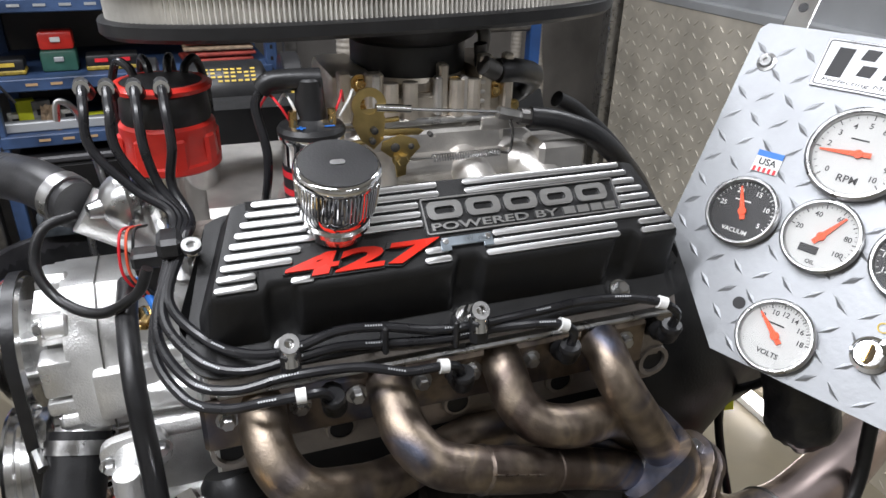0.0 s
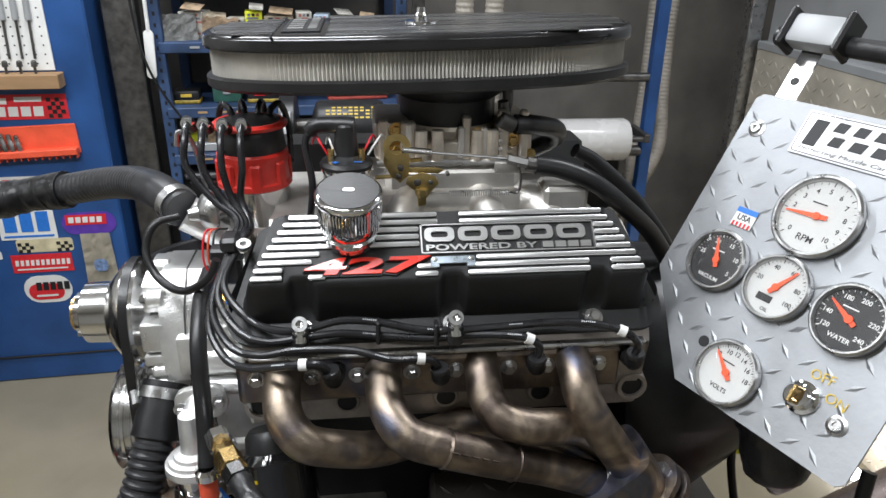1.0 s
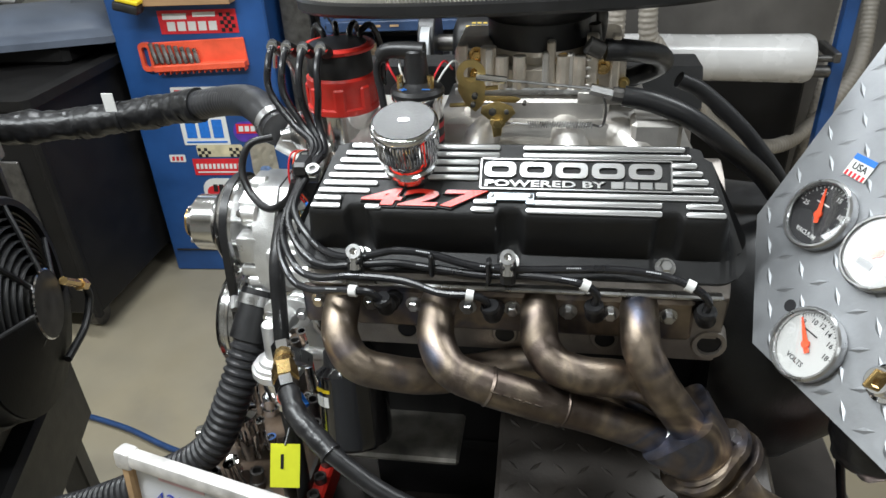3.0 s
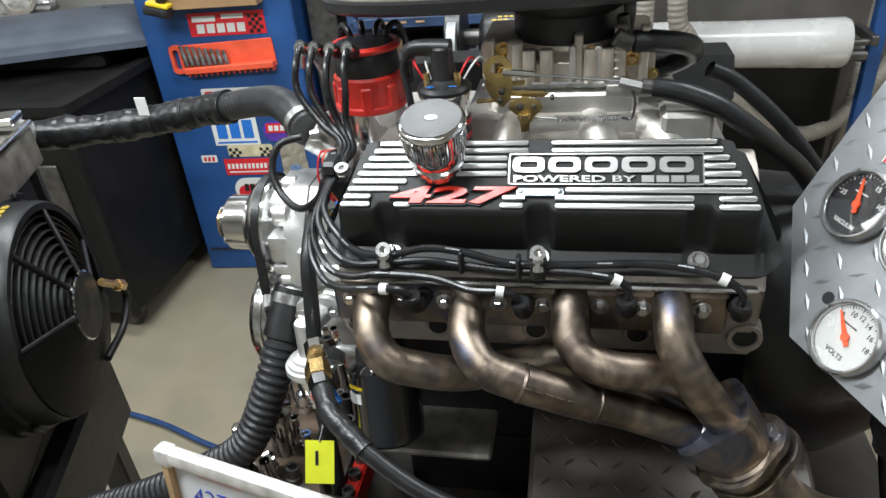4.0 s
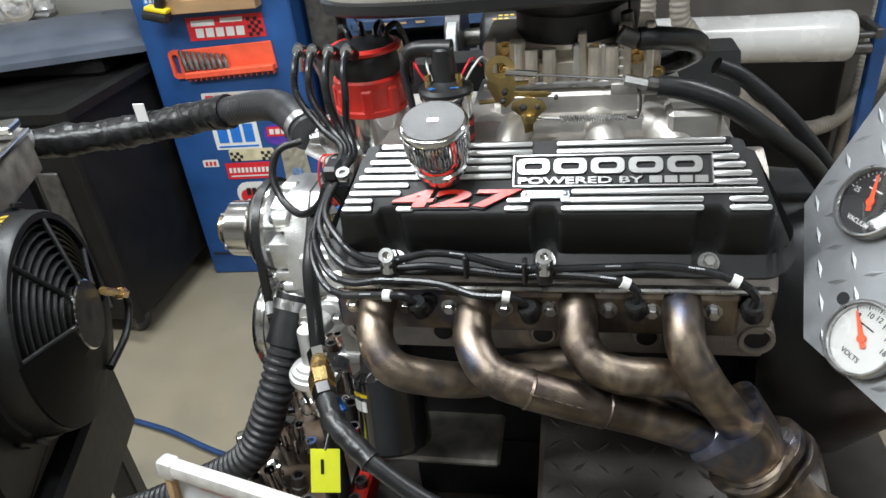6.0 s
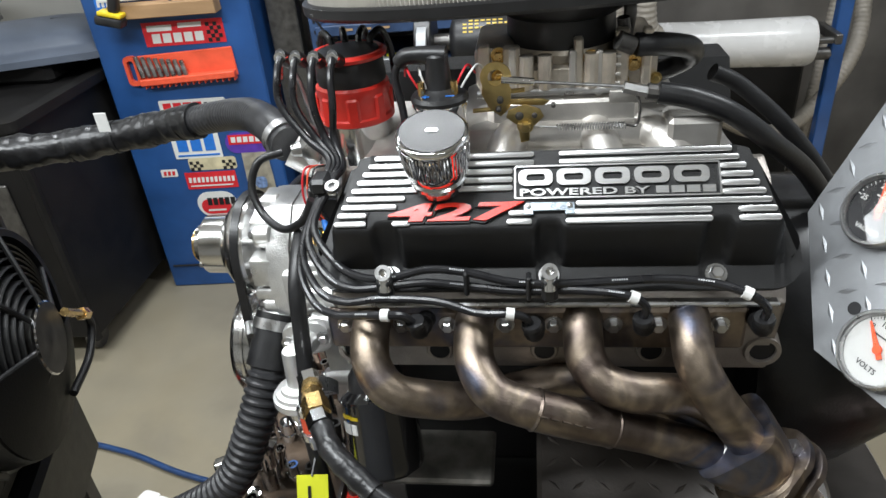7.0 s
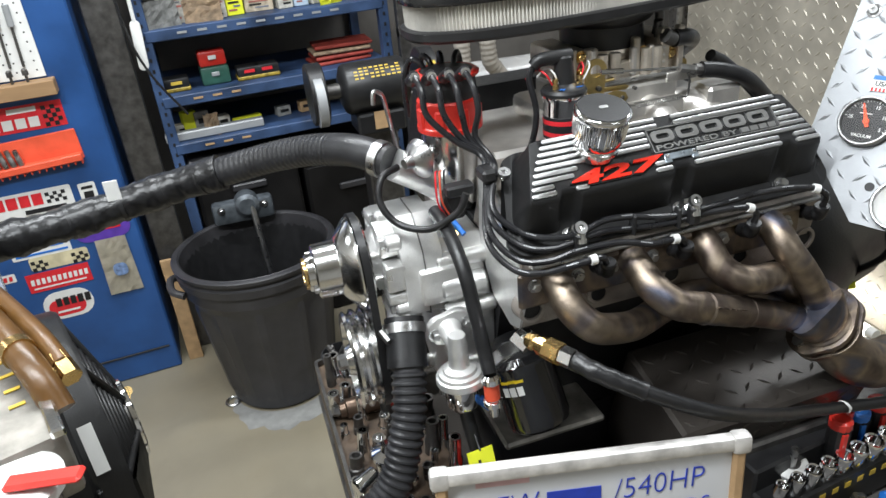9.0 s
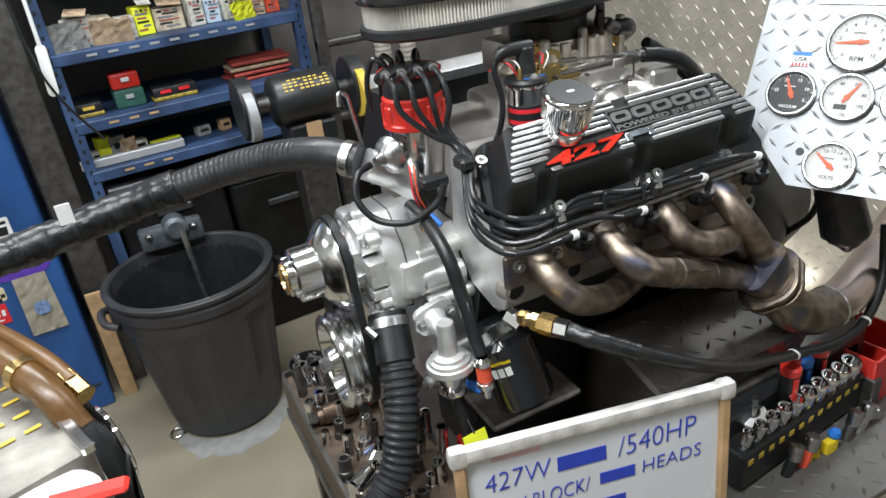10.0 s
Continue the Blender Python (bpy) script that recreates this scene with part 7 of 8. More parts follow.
        part("latch", box((0, -0.012, h * 0.6), (0.026, 0.006, 0.014), on_shelf(x, 0.955 + dz, 0.06), 0.002), GREY_METAL if nm == "green_case" else WHITE, c)
    for x in (-0.675, -0.435, -0.375):
        c = thing("battery_pack", on_shelf(x, 0.955).translation, "black and yellow tool battery lying on the shelf", "battery", group="batteries on the shelf")
        part("body", box((0, 0.03, 0.028), (0.082, 0.07, 0.032), on_shelf(x, 0.955, 0.04), 0.006, seg=2), PLASTIC, c)
        part("base", box((0, 0.03, 0.007), (0.085, 0.072, 0.014), on_shelf(x, 0.955, 0.04), 0.004), ochre, c)
        part("label_bar", box((0.0, -0.007, 0.030), (0.035, 0.003, 0.010), on_shelf(x, 0.955, 0.04)), INK_GOLD if x < -0.6 else INK_RED, c)
    for k in range(4):
        c = thing("red_tray", on_shelf(-0.10, 0.955 + k * 0.012).translation, "flat red tray in a stack on the shelf", "tray", group="stacked red trays")
        part("tray", box((0, 0.06, 0.006 + k * 0.018), (0.21, 0.14, 0.012), on_shelf(-0.10 + 0.008 * (k % 2), 0.955, 0.06) @ pose(0, 0, 0, 0, 0, 4 - 3 * k), 0.004), mat("faded_red_card", (0.34, 0.05, 0.035), 0.6, 0, 0.3, 40) if k != 2 else tans[1], c)
    # third shelf
    c = thing("light_bar", on_shelf(-0.64, 0.795).translation, "long grey metal channel on the shelf", "channel")
    part("channel", box((0.05, 0.01, 0.015), (0.33, 0.035, 0.028), on_shelf(-0.64, 0.795, 0.02), 0.003), GREY_METAL, c)
    for x, w, h, mt, nm in ((-0.685, 0.045, 0.035, tans[0], "small_box"), (-0.655, 0.05, 0.075, NEON, "neon_marker"), (-0.545, 0.045, 0.042, tans[0], "small_box"), (-0.46, 0.10, 0.02, NEON, "neon_marker"), (-0.33, 0.05, 0.035, tans[3], "small_box"), (-0.25, 0.04, 0.04, CARD, "small_box"), (-0.615, 0.05, 0.07, tans[3], "small_box")):
        c = thing(nm, on_shelf(x, 0.795).translation, "small %s on the lower shelf" % ("neon yellow marker card" if nm == "neon_marker" else "worn card box"), "box")
        part("body", box((0, 0.05, h / 2), (w, 0.035, h), on_shelf(x, 0.795, 0.06) @ pose(0, 0, 0, 0, 0, 12), 0.002), mt, c)
        if nm == "small_box":
            part("print_bar", box((0, 0.031, h * 0.55), (w * 0.6, 0.002, h * 0.25), on_shelf(x, 0.795, 0.06) @ pose(0, 0, 0, 0, 0, 12)), INK_BLACK, c)
    for z in (1.165, 0.955, 0.795):
        for k in range(9 if z > 1 else 3):
            part("lip_mark", box((0, 0, 0), (0.030, 0.0015, 0.007), on_shelf(-0.62 + k * 0.062, z - 0.016, -0.0215)), GREY_METAL if z > 1 else CARD, SHELF, "faint writing bars on the lip")
    for sx in (0.0, 0.78):
        for k in range(26):
            part("post_hole", box((sx, -0.0178, 0.62 + k * 0.035), (0.008, 0.001, 0.012), SHELFM), INK_BLACK, SHELF, smooth=0)
    # white paddle and dark post beside the shelves
    c = thing("white_scraper", (-0.745, 1.70, 1.05), "white plastic scraper hung on the post", "scraper")
    part("blade", prism(rrect(0.030, 0.15, 0.014), pose(-0.748, 1.70, 1.13, 90, 3, 0), 0.006, bevel=0.001), WHITE, c)
    part("stem", rod((-0.744, 1.698, 1.20), (-0.742, 1.70, 1.34), 0.006, 8), WHITE, c)
    c = thing("dark_post", (-0.85, 1.75, 0), "dark steel post between cabinet and shelving", "post")
    part("post", box((-0.835, 1.76, 0.95), (0.10, 0.06, 1.9), ROOM @ pose(0.11, 0.055, 0), 0.004), DARK_STEEL, c)
    part("cable", tube([(-0.79, 1.69, 1.5), (-0.775, 1.68, 1.2), (-0.74, 1.68, 1.05), (-0.66, 1.69, 0.9)], 0.004, 8), RUBBER, c)
    c = thing("dark_crate", (-0.35, 1.95, 0), "black storage boxes under the shelving", "crate")
    for x, w, h in ((0.21, 0.36, 0.70), (0.59, 0.36, 0.62)):
        bx = part("box", box((x, 0.19, h / 2), (w, 0.40, h), SHELFM, 0.01), BIN_BLACK, c)
        part("lid", box((x, 0.19, h + 0.012), (w + 0.012, 0.41, 0.022), SHELFM, 0.006), CAN, bx)
        part("handle", box((x, -0.016, h - 0.10), (0.12, 0.014, 0.025), SHELFM, 0.004), CAN, bx)
    w = thing("wood_plank", (-0.86, 1.655, 0), "narrow tan plank leaning beside the cabinet", "plank")
    part("plank", box((-0.850, 1.668, 0.21), (0.050, 0.014, 0.42), None, 0.002), CARD, w)


shelf_goods()


def bench_grinder():
    g = thing("bench_grinder", (-0.13, 1.28, 0), "black bench grinder with yellow printed bars on a pedestal", "bench grinder")
    part("motor", lathe((-0.225, 1.27, 1.0), (1, 0, 0), [(0, 0.04), (0.01, 0.065), (0.02, 0.072), (0.18, 0.072), (0.19, 0.065), (0.20, 0.04)], 30), PLASTIC, g)
    for x, sx in ((-0.29, -1), (0.03, 1)):
        part("wheel_guard", lathe((x - 0.022, 1.27, 1.0), (1, 0, 0), [(0, 0.082), (0.003, 0.086), (0.041, 0.086), (0.044, 0.082)], 30), PLASTIC, g)
        part("wheel", lathe((x - 0.012, 1.225, 0.99), (1, 0, 0), [(0, 0.070), (0.024, 0.070)], 28), GREY_METAL if sx < 0 else INK_GOLD, g, "grinding wheel")
        part("shaft", rod((min(x, -0.2), 1.27, 1.0), (max(x, -0.05), 1.27, 1.0), 0.022, 14), DARK_STEEL, g)
    for j in range(4):
        for k in range(9):
            if (j * 5 + k * 3) % 7 == 0:
                continue
            a = radians(124 + 8 * j)
            m = basis((-0.182 + 0.0150 * k, 1.27 + 0.0725 * math.cos(a), 1.0 + 0.0725 * math.sin(a)), (1, 0, 0), (0, math.sin(a), -math.cos(a)))
            part("label_bar", bars([(0, 0, 0.010, 0.0045)], m, 0.001), INK_GOLD, g, smooth=0)
    part("foot", box((-0.125, 1.27, 0.905), (0.14, 0.12, 0.06), None, 0.006), PLASTIC, g)
    part("pedestal", box((-0.125, 1.30, 0.44), (0.10, 0.10, 0.88), None, 0.006), DARK_STEEL, g)
    part("base_plate", box((-0.125, 1.32, 0.012), (0.22, 0.20, 0.024), None, 0.004), DARK_STEEL, g)
    part("cream_label", box((-0.125, 1.208, 0.915), (0.045, 0.004, 0.05)), CARD, g, "faded cream label")


bench_grinder()


def can_clamp():
    c = thing("bench_clamp", (-0.55, 1.62, 0.53), "grey cast clamp gripping the rim of the trash can", "clamp")
    part("jaw", box((-0.56, 1.60, 0.575), (0.20, 0.05, 0.075), pose(0, 0, 0), 0.012, seg=2), CLAMP_STEEL, c)
    part("knuckle", lathe((-0.545, 1.60, 0.60), (0, -1, 0), [(-0.01, 0.040), (0.040, 0.040), (0.050, 0.028)], 20), CLAMP_STEEL, c)
    part("screw_rod", rod((-0.53, 1.56, 0.60), (-0.52, 1.50, 0.34), 0.010, 14), STEEL, c)
    for x in (-0.63, -0.49):
        part("bolt", hexbolt((x, 1.575, 0.59), (0, -1, 0), 0.009, 0.01), STEEL, c)


can_clamp()


def conduits():
    runs = (([(0.212, 1.455, CEIL), (0.212, 1.455, 1.60), (0.212, 1.455, 1.0), (0.225, 1.48, 0.70), (0.26, 1.55, 0.30), (0.30, 1.60, 0.03)], 0.026, "grey ribbed conduit running down to the floor"),
            ([(0.298, 1.45, CEIL), (0.298, 1.45, 1.40), (0.298, 1.45, 1.02), (0.330, 1.465, 0.935), (0.400, 1.50, 0.848), (0.562, 1.65, 0.633), (0.787, 1.80, 0.494), (0.966, 1.95, 0.510), (1.120, 2.05, 0.692), (1.150, 2.15, 0.951), (1.162, 2.20, 1.40), (1.165, 2.20, CEIL)], 0.0265, "long grey ribbed conduit hanging in a loop below the film roll"),
            ([(1.085, 2.20, CEIL), (1.085, 2.20, 1.6), (1.09, 2.20, 1.0), (1.075, 2.19, 0.65), (1.04, 2.17, 0.30), (1.02, 2.16, 0.03)], 0.022, "thin grey conduit running down the wall"))
    for pts, r, lb in runs:
        c = thing("conduit", pts[0], lb, "conduit", group="conduits on the wall")
        part("pipe", ribbed(pts, r, 0.016, 0.07, 16), CONDUIT, c)
        x, y, z = pts[1]
        part("strap", box((x, y, z + 0.30), (0.075, 0.075, 0.018), None, 0.003), DARK_STEEL, c)
    c = thing("film_rack", (0.5, 1.75, 0), "dark steel rack that carries the film roll", "rack")
    for x in (0.10, 0.93):
        part("post", box((x, 1.74, 0.75), (0.04, 0.04, 1.5), None, 0.003), DARK_STEEL if x < 0.5 else BLUE, c)
        part("arm", box((x if x < 0.5 else 0.87, 1.66, 0.866), (0.02, 0.16, 0.03), None, 0.003), DARK_STEEL, c)
    for z, r in ((1.045, 0.016), (0.78, 0.02), (0.35, 0.02)):
        part("crossbar", rod((0.08, 1.74, z), (0.95, 1.74, z), r, 12), DARK_STEEL, c)
    part("lower_box", box((0.5, 2.05, 0.38), (0.8, 0.34, 0.76), None, 0.01), BIN_BLACK, c, "dark box under the roll")


conduits()


def floor_things():
    c = thing("air_hose", (-1.2, 0.72, 0), "blue rubber air hose lying on the floor", "hose")
    part("hose", tube([(-2.3, 0.75, 0.012), (-1.78, 0.78, 0.012), (-1.45, 0.785, 0.012), (-1.2, 0.74, 0.012), (-1.0, 0.67, 0.012), (-0.75, 0.60, 0.012), (-0.6, 0.5, 0.012)], 0.0085, 12), NAVY, c)
    c = thing("floor_tube_lamp", (1.31, 0.88, 0), "lit white tube lamp lying on the floor", "lamp")
    part("tube", rod((1.33, 0.72, 0.045), (1.33, 1.12, 0.045), 0.017, 16), TUBE_GLOW, c)
    for y in (0.71, 1.12):
        part("end_cap", rod((1.33, y, 0.045), (1.33, y + 0.03, 0.045), 0.019, 14), WHITE, c)
    part("foot", box((1.345, 0.92, 0.014), (0.05, 0.44, 0.028), None, 0.004), WHITE, c)
    # pale dried spill in front of the can
    bm = bmesh.new()
    lo, hi = [], []
    for k in range(31):
        a = radians(196 + 4.6 * k)
        fade = math.sin(math.pi * k / 30)
        r = 0.188 + (0.085 + 0.045 * noise.noise((k * 0.5, 2.0, 0.0))) * fade
        lo.append(bm.verts.new((-0.55 + 0.180 * math.cos(a), 1.40 + 0.180 * math.sin(a), 0.0012)))
        hi.append(bm.verts.new((-0.55 + r * math.cos(a), 1.40 + r * math.sin(a), 0.0012)))
    for k in range(30):
        bm.faces.new((lo[k], hi[k], hi[k + 1], lo[k + 1]))
    tagged(part("dried_spill", bm, mat("pale_dried_spill", (0.27, 0.27, 0.26), 0.6, 0, 0.15, 30, 0.1, 200)), "pale grey dried spill on the floor beside the can", "stain", kind="stuff")
    c = thing("floor_ring", (-0.76, 1.33, 0), "small steel ring bolt in the floor", "ring")
    part("ring", tube([(-0.735 + 0.022 * math.cos(radians(a)), 1.335 + 0.022 * math.sin(radians(a)), 0.006) for a in range(0, 361, 24)], 0.005, 8, 0), STEEL, c)


floor_things()


# ---- the stand's tools ----
def tool_shelf():
    s = thing("tool_shelf", (0.1, -0.12, 0), "low diamond plate shelf along the front of the stand", "shelf")
    part("plate", box((0.10, -0.105, 0.545), (1.10, 0.27, 0.012), None, 0.002), DPLATE_DARK, s)
    bm = bmesh.new()
    lugs(bm, pose(-0.42, -0.24, 0.551), 0.94, 0.25, 0.032, 0.024, 0.0014)
    part("tread", bm, DPLATE_DARK, s)
    for x in (-0.40, 0.50):
        part("leg", box((x, -0.20, 0.27), (0.04, 0.04, 0.54), None, 0.003), DARK_STEEL, s)
    w = thing("wood_block", (-0.08, 0.0, 0.551), "worn plywood board lying on the shelf", "board")
    part("board", box((-0.12, -0.015, 0.578), (0.42, 0.05, 0.054), None, 0.003), WOOD, w)
    b = thing("plate_box", (0.14, 0.03, 0.551), "black diamond plate step beside the oil pan", "step")
    m = pose(0.155, 0.055, 0.68, 16, 0, 0)
    part("body", box((0, 0, 0.0), (0.34, 0.17, 0.22), m, 0.006), DPLATE_BLACK, b)
    bm = bmesh.new()
    lugs(bm, m @ pose(-0.165, -0.083, 0.110), 0.33, 0.166, 0.030, 0.022, 0.0016)
    lugs(bm, m @ pose(-0.165, -0.085, -0.11, 90, 0, 0), 0.33, 0.21, 0.030, 0.022, 0.0016)
    part("tread", bm, DPLATE_BLACK, b)


tool_shelf()


def socket_rack():
    r = thing("socket_rack", (0.27, -0.10, 0.551), "black socket rack on the stand's front shelf", "tool rack")
    a, b = Vector((0.120, -0.112, 0.60)), Vector((0.415, -0.085, 0.60))
    ang = math.degrees(math.atan2(b.y - a.y, b.x - a.x))
    m = pose(*((a + b) / 2), 0, 0, ang)
    part("rail", box((0, 0.012, -0.005), (0.34, 0.045, 0.075), m, 0.004), PLASTIC, r)
    part("upper_step", box((0, 0.055, 0.02), (0.34, 0.05, 0.11), m, 0.004), PLASTIC, r)
    for k in range(12):
        part("size_mark", box((-0.15 + k * 0.027, -0.0108, 0.012), (0.012, 0.001, 0.010), m), INK_GOLD, r)
    for k in range(10):
        x = -0.150 + k * 0.0315
        rad, L = 0.0098 + 0.0009 * k, 0.052
        s = thing("socket", m @ Vector((x, 0.008, 0.032)), "chrome socket standing in the rack, in a row by size", "socket", group="sockets in the rack")
        part("body", lathe(m @ Vector((x, 0.008, 0.018)), (0, -0.18, 1), [(0, rad * 0.85), (0.016, rad * 0.85), (0.020, rad), (L, rad), (L + 0.002, rad * 0.95), (L + 0.001, rad * 0.72), (L - 0.016, rad * 0.68)], 18), CHROME, s)
    for x, y, z, mt in ((0.250, -0.078, 0.722, RED_CAP), (0.272, -0.058, 0.722, RED_CAP), (0.312, -0.056, 0.700, INK_BRIGHT_BLUE), (0.352, -0.056, 0.706, RED_CAP)):
        s = thing("screwdriver", (x, y, 0.6), "%s-handled screwdriver standing in the rack" % ("blue and black" if mt is INK_BRIGHT_BLUE else "red and black"), "screwdriver", group="screwdrivers in the rack")
        part("handle", lathe((x, y, z - 0.095), (0, 0, 1), [(0, 0.011), (0.012, 0.016), (0.05, 0.0175), (0.080, 0.017), (0.081, 0.0135)], 10), PLASTIC, s)
        part("end_cap", lathe((x, y, z - 0.016), (0, 0, 1), [(0, 0.0172), (0.012, 0.0172), (0.016, 0.013)], 12), mt, s)
        part("stripe", box((x - 0.004, y - 0.0155, z - 0.055), (0.010, 0.005, 0.07), None, 0.001), mt, s)
        part("shank", rod((x, y, 0.58), (x, y, z - 0.09), 0.004, 8), STEEL, s)
    t = thing("red_bin", (0.41, -0.04, 0.6), "open red plastic parts bin", "bin")
    o, i = rrect(0.14, 0.12, 0.006, 2), rrect(0.13, 0.11, 0.004, 2)
    part("wall", ring_prism(o, i, pose(0.505, -0.040, 0.552, 0, 0, 8), 0.105), RED_CAP, t)
    part("floor", box((0, 0, 0.003), (0.134, 0.114, 0.006), pose(0.505, -0.040, 0.552, 0, 0, 8)), RED_CAP, t)
    part("divider", box((0, 0.0, 0.045), (0.006, 0.114, 0.09), pose(0.505, -0.040, 0.552, 0, 0, 8)), RED_CAP, t)
    d = thing("dial_gauge", (0.175, -0.06, 0.60), "round white dial tool with a steel stem", "dial")
    part("dial", lathe((0.175, -0.070, 0.640), (-0.2, -0.25, 1), [(0, 0.024), (0.012, 0.026), (0.014, 0.022)], 24), WHITE, d)
    part("ring", lathe((0.175, -0.070, 0.6542), (-0.2, -0.25, 1), [(0, 0.014), (0.001, 0.014)], 20), DARK_STEEL, d)
    part("stem", rod((0.175, -0.070, 0.60), (0.170, -0.078, 0.690), 0.006, 10), STEEL, d)
    # pliers and ratchets hung on the rack's face
    p = thing("pliers", (0.30, -0.13, 0.50), "yellow-handled pliers hung on the rack", "pliers")
    for sx in (-1, 1):
        part("grip", tube([(0.262 + sx * 0.006, -0.128, 0.565), (0.262 + sx * 0.018, -0.130, 0.52), (0.262 + sx * 0.014, -0.130, 0.44)], 0.0105, 10), YELLOW, p)
    part("jaw", box((0.262, -0.126, 0.580), (0.026, 0.012, 0.04), None, 0.004), DARK_STEEL, p)
    for k, (x, mt) in enumerate(((0.21, RUBBER), (0.25, ORANGE), (0.36, DARK_STEEL), (0.395, STEEL))):
        q = thing("hand_tool", (x, -0.135, 0.45), "long %s tool handle hung on the rack" % ("orange" if mt is ORANGE else "dark"), "hand tool", group="tools on the rack")
        part("handle", tube([(x, -0.132, 0.575), (x - 0.03, -0.136, 0.52), (x - 0.075, -0.140, 0.48)], 0.009, 10), mt, q)
        part("head", rod((x + 0.004, -0.132, 0.575), (x + 0.012, -0.130, 0.60), 0.012, 12), STEEL, q)
    q = thing("spring_clamp", (0.30, -0.13, 0.56), "yellow spring clamp with a blue knob on the rack", "clamp")
    part("jaw", box((0.302, -0.135, 0.545), (0.030, 0.016, 0.060), pose(0, 0, 0), 0.005, seg=2), YELLOW, q)
    part("arm", tube([(0.290, -0.138, 0.52), (0.286, -0.142, 0.47), (0.292, -0.142, 0.41)], 0.009, 10), YELLOW, q)
    part("knob", lathe((0.312, -0.132, 0.575), (0, -0.3, 1), [(0, 0.009), (0.008, 0.011), (0.016, 0.007)], 14), INK_BRIGHT_BLUE, q)
    e = thing("rack_frame", (0.46, -0.12, 0), "black steel upright at the end of the rack", "frame")
    part("upright", box((0.452, -0.098, 0.31), (0.024, 0.03, 0.62), None, 0.003), DARK_STEEL, e)
    for z in (0.56, 0.50, 0.44):
        part("knob", rod((0.446, -0.116, z), (0.430, -0.132, z + 0.004), 0.011, 12, ch=0.002), STEEL, e)


socket_rack()


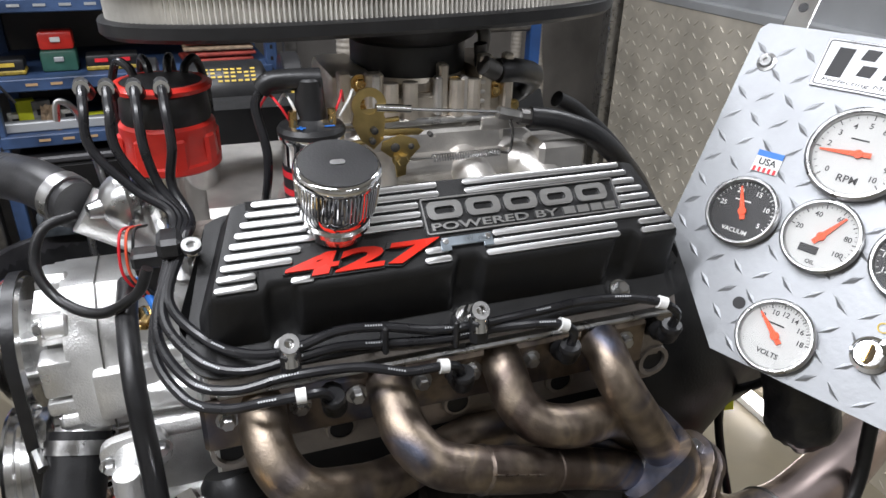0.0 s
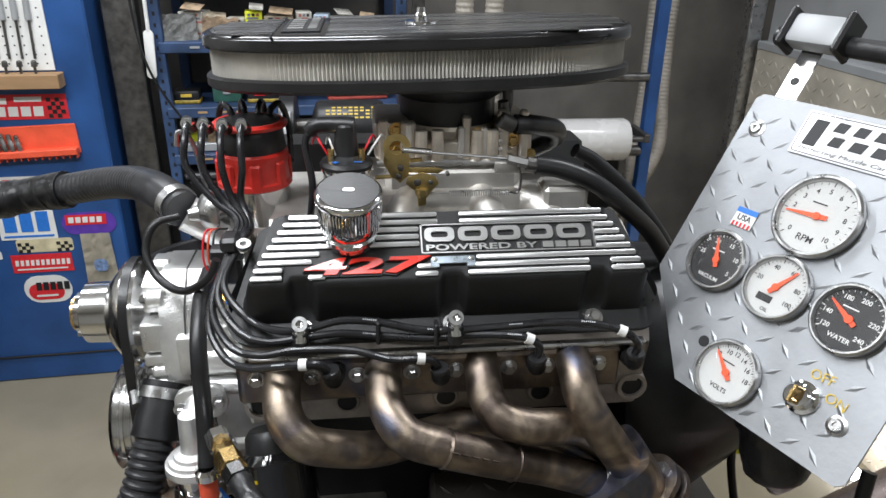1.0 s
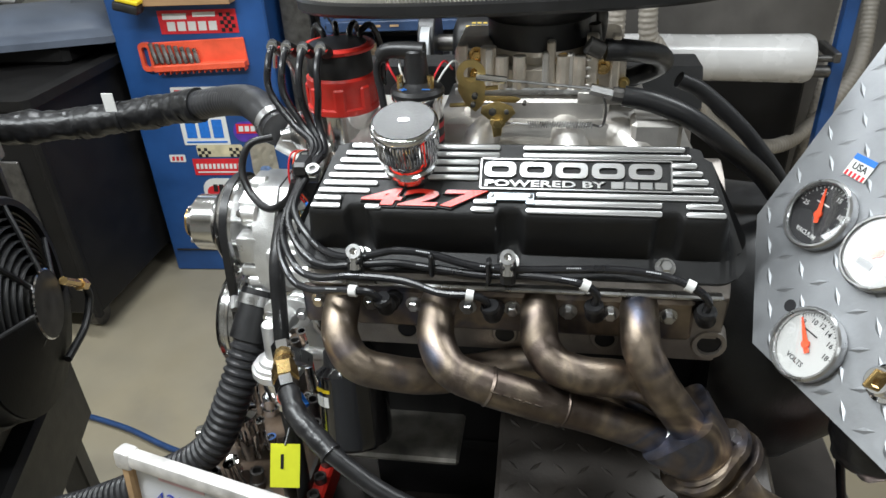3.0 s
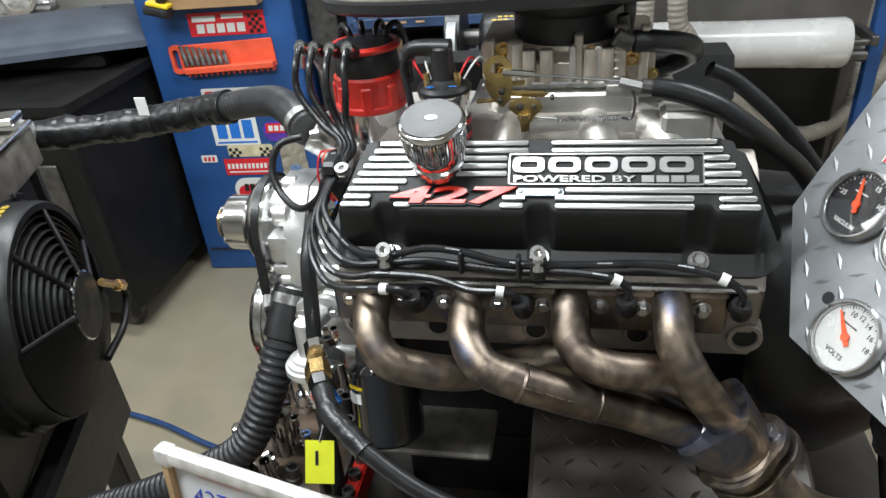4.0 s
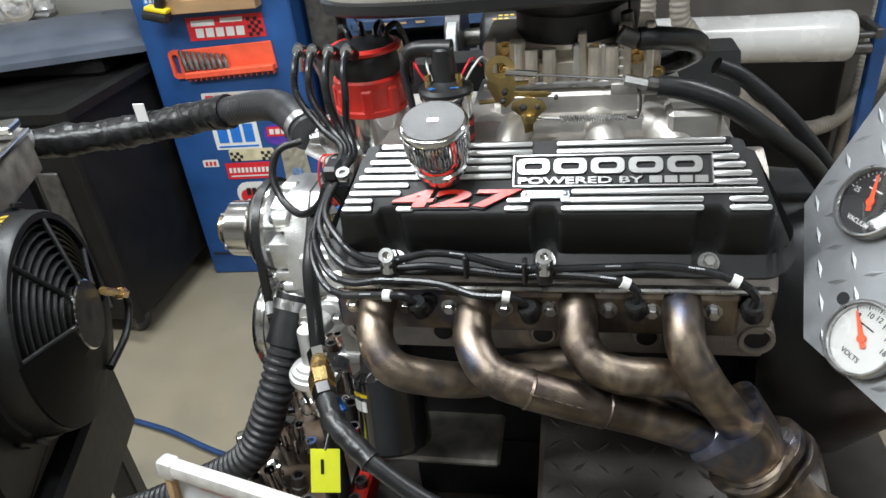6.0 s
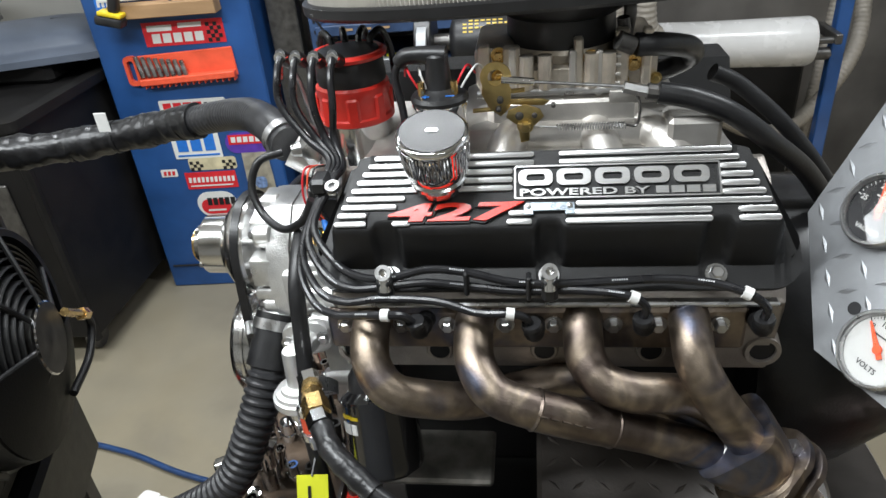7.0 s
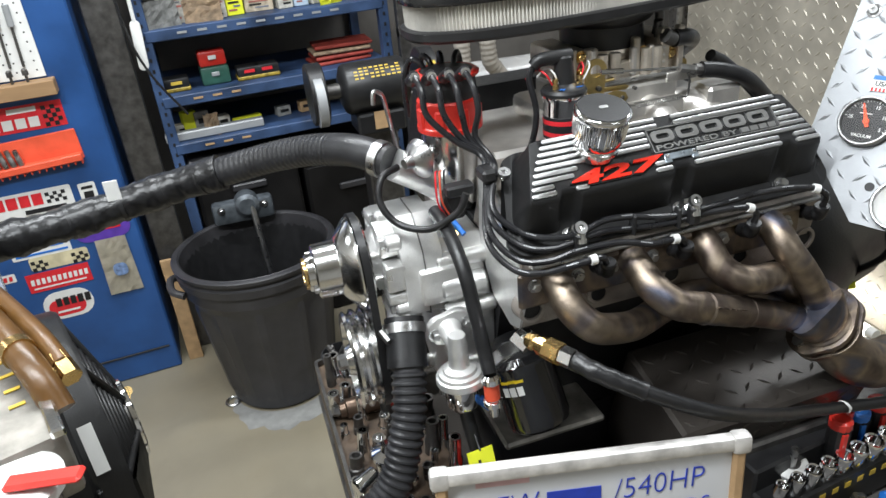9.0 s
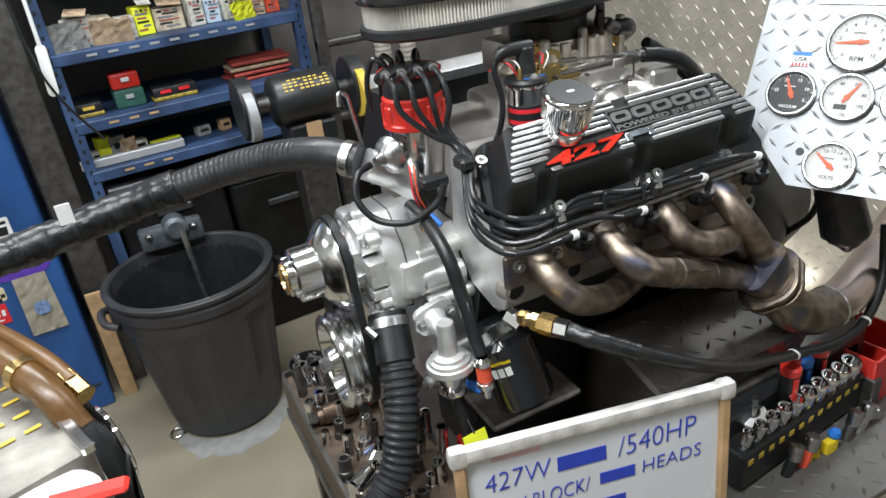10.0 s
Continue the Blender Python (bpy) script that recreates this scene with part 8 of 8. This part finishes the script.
def front_clutter():
    t = thing("socket_board", (-0.40, 0.08, 0.551), "plywood tool board with chrome fittings and sockets", "tool board")
    part("board", box((-0.390, 0.235, 0.605), (0.18, 0.56, 0.078), None, 0.004), WOOD_DARK, t)
    part("rim", ring_prism(rrect(0.18, 0.56, 0.01, 3, -0.390, 0.235), rrect(0.168, 0.548, 0.008, 3, -0.390, 0.235), pose(0, 0, 0.645), 0.012), DARK_STEEL, t)
    sp = thing("stand_ledge", (-0.43, 0.2, 0), "steel ledge at the front of the stand", "ledge")
    part("ledge", box((-0.39, 0.235, 0.553), (0.19, 0.57, 0.024)), DARK_STEEL, sp)
    for y in (-0.02, 0.48):
        part("leg", box((-0.45, y, 0.27), (0.03, 0.03, 0.54)), DARK_STEEL, sp)
    random.seed(4)
    for k in range(56):
        x, y = -0.462 + 0.021 * (k % 8) + random.uniform(-0.006, 0.006), -0.01 + 0.072 * (k // 8) + random.uniform(-0.025, 0.025)
        h, rr = random.uniform(0.03, 0.075), random.uniform(0.008, 0.014)
        s = thing("chrome_socket", (x, y, 0.645), "loose %s socket standing on the tool board" % ("chrome" if k % 3 else "dark steel"), "socket", group="sockets on the tool board")
        part("body", lathe((x, y, 0.644), (random.uniform(-0.12, 0.12), random.uniform(-0.15, 0.1), 1), [(0, rr), (h * 0.4, rr), (h * 0.45, rr * 0.85), (h, rr * 0.85), (h, rr * 0.55), (h * 0.7, rr * 0.5)], 14), CHROME if k % 3 else DARK_STEEL, s)
    dd = thing("bit_dish", (-0.42, 0.50, 0.645), "round black dish full of dark bits", "dish")
    part("dish", lathe((-0.425, 0.485, 0.645), UP, [(0, 0.030), (0.004, 0.036), (0.035, 0.040), (0.036, 0.037), (0.012, 0.034)], 24), PLASTIC, dd)
    for k in range(14):
        part("bit", rod((-0.425 + random.uniform(-0.02, 0.02), 0.485 + random.uniform(-0.02, 0.02), 0.655), (-0.425 + random.uniform(-0.024, 0.024), 0.485 + random.uniform(-0.024, 0.024), 0.688), 0.004, 6), DARK_STEEL, dd)
    c = thing("chrome_regulator", (-0.42, 0.12, 0.64), "chrome fitting with a round cap", "fitting")
    part("body", lathe((-0.415, 0.115, 0.700), UP, [(0, 0.022), (0.03, 0.022), (0.032, 0.026), (0.040, 0.026), (0.046, 0.012), (0.056, 0.010)], 20), CHROME, c)
    part("arm", rod((-0.44, 0.10, 0.72), (-0.475, 0.085, 0.715), 0.014, 14, ch=0.003), CHROME, c)
    part("stem", rod((-0.415, 0.115, 0.64), (-0.415, 0.115, 0.71), 0.010, 12), STEEL, c)
    w = thing("impact_tool", (-0.45, 0.2, 0.645), "brown cylindrical air tool with a red end lying on the board", "air tool")
    part("barrel", lathe((-0.461, 0.331, 0.664), (1, 0.0, 0), [(0, 0.008), (0.002, 0.013), (0.012, 0.014), (0.014, 0.018), (0.075, 0.0185), (0.078, 0.015)], 20), mat("brown_anodised", (0.16, 0.11, 0.08), 0.35, 0.7), w)
    part("red_end", lathe((-0.383, 0.331, 0.664), (1, 0.0, 0), [(0, 0.016), (0.020, 0.018), (0.024, 0.012)], 18), RED_CAP, w)
    part("inlet", rod((-0.461, 0.331, 0.664), (-0.473, 0.331, 0.668), 0.010, 6), STEEL, w)
    r = thing("red_rail", (-0.29, 0.05, 0.64), "red socket rail with black clips", "socket rail")
    part("rail", box((-0.272, 0.060, 0.665), (0.022, 0.14, 0.045), pose(0, 0, 0), 0.004), RED_CAP, r)
    for k in range(4):
        part("clip", lathe((-0.272, 0.012 + k * 0.032, 0.687), UP, [(0, 0.009), (0.012, 0.009), (0.012, 0.006), (0.004, 0.006)], 12), DARK_STEEL, r)
    g = thing("shop_tag", (-0.25, -0.03, 0.64), "neon yellow paper tag", "tag")
    part("tag", box((0, 0, 0), (0.040, 0.060, 0.0015), pose(-0.301, 0.006, 0.758, 62, 4, 8)), NEON, g)
    part("mark", box((-0.004, 0.006, 0.0014), (0.004, 0.020, 0.0006), pose(-0.301, 0.006, 0.758, 62, 4, 8)), INK_BLACK, g)
    part("string", rod((-0.301, 0.018, 0.784), (-0.300, 0.048, 0.80), 0.0015, 6), PLASTIC, g)
    # dark cables behind the gauge panel
    part("harness_cable", tube([(0.42, 0.02, 1.02), (0.43, 0.05, 0.90), (0.428, 0.112, 0.80), (0.46, 0.06, 0.60)], 0.006, 10), RUBBER, GAUGES, "black cable behind the panel")
    bt = part("wiring_boot", tube([(0.335, -0.028, 1.04), (0.352, -0.036, 1.00), (0.368, -0.044, 0.955), (0.380, -0.052, 0.905), (0.384, -0.054, 0.880)], 0.040, 22, 8, rad=lambda s: 0.72 + 2.0 * min(s, 0.12) - max(0, s - 0.13) * 22), TAPE, GAUGES, "dark oily rubber boot behind the panel")
    for v in bt.data.vertices:
        k = noise.noise(v.co * 60.0) * 0.004
        v.co += Vector((k, k * 0.5, k))
    part("yellow_tag", box((0, 0, 0), (0.05, 0.032, 0.002), pose(0.425, 0.118, 0.812, 70, 0, -10)), NEON, GAUGES, "yellow tag on the cable")


front_clutter()
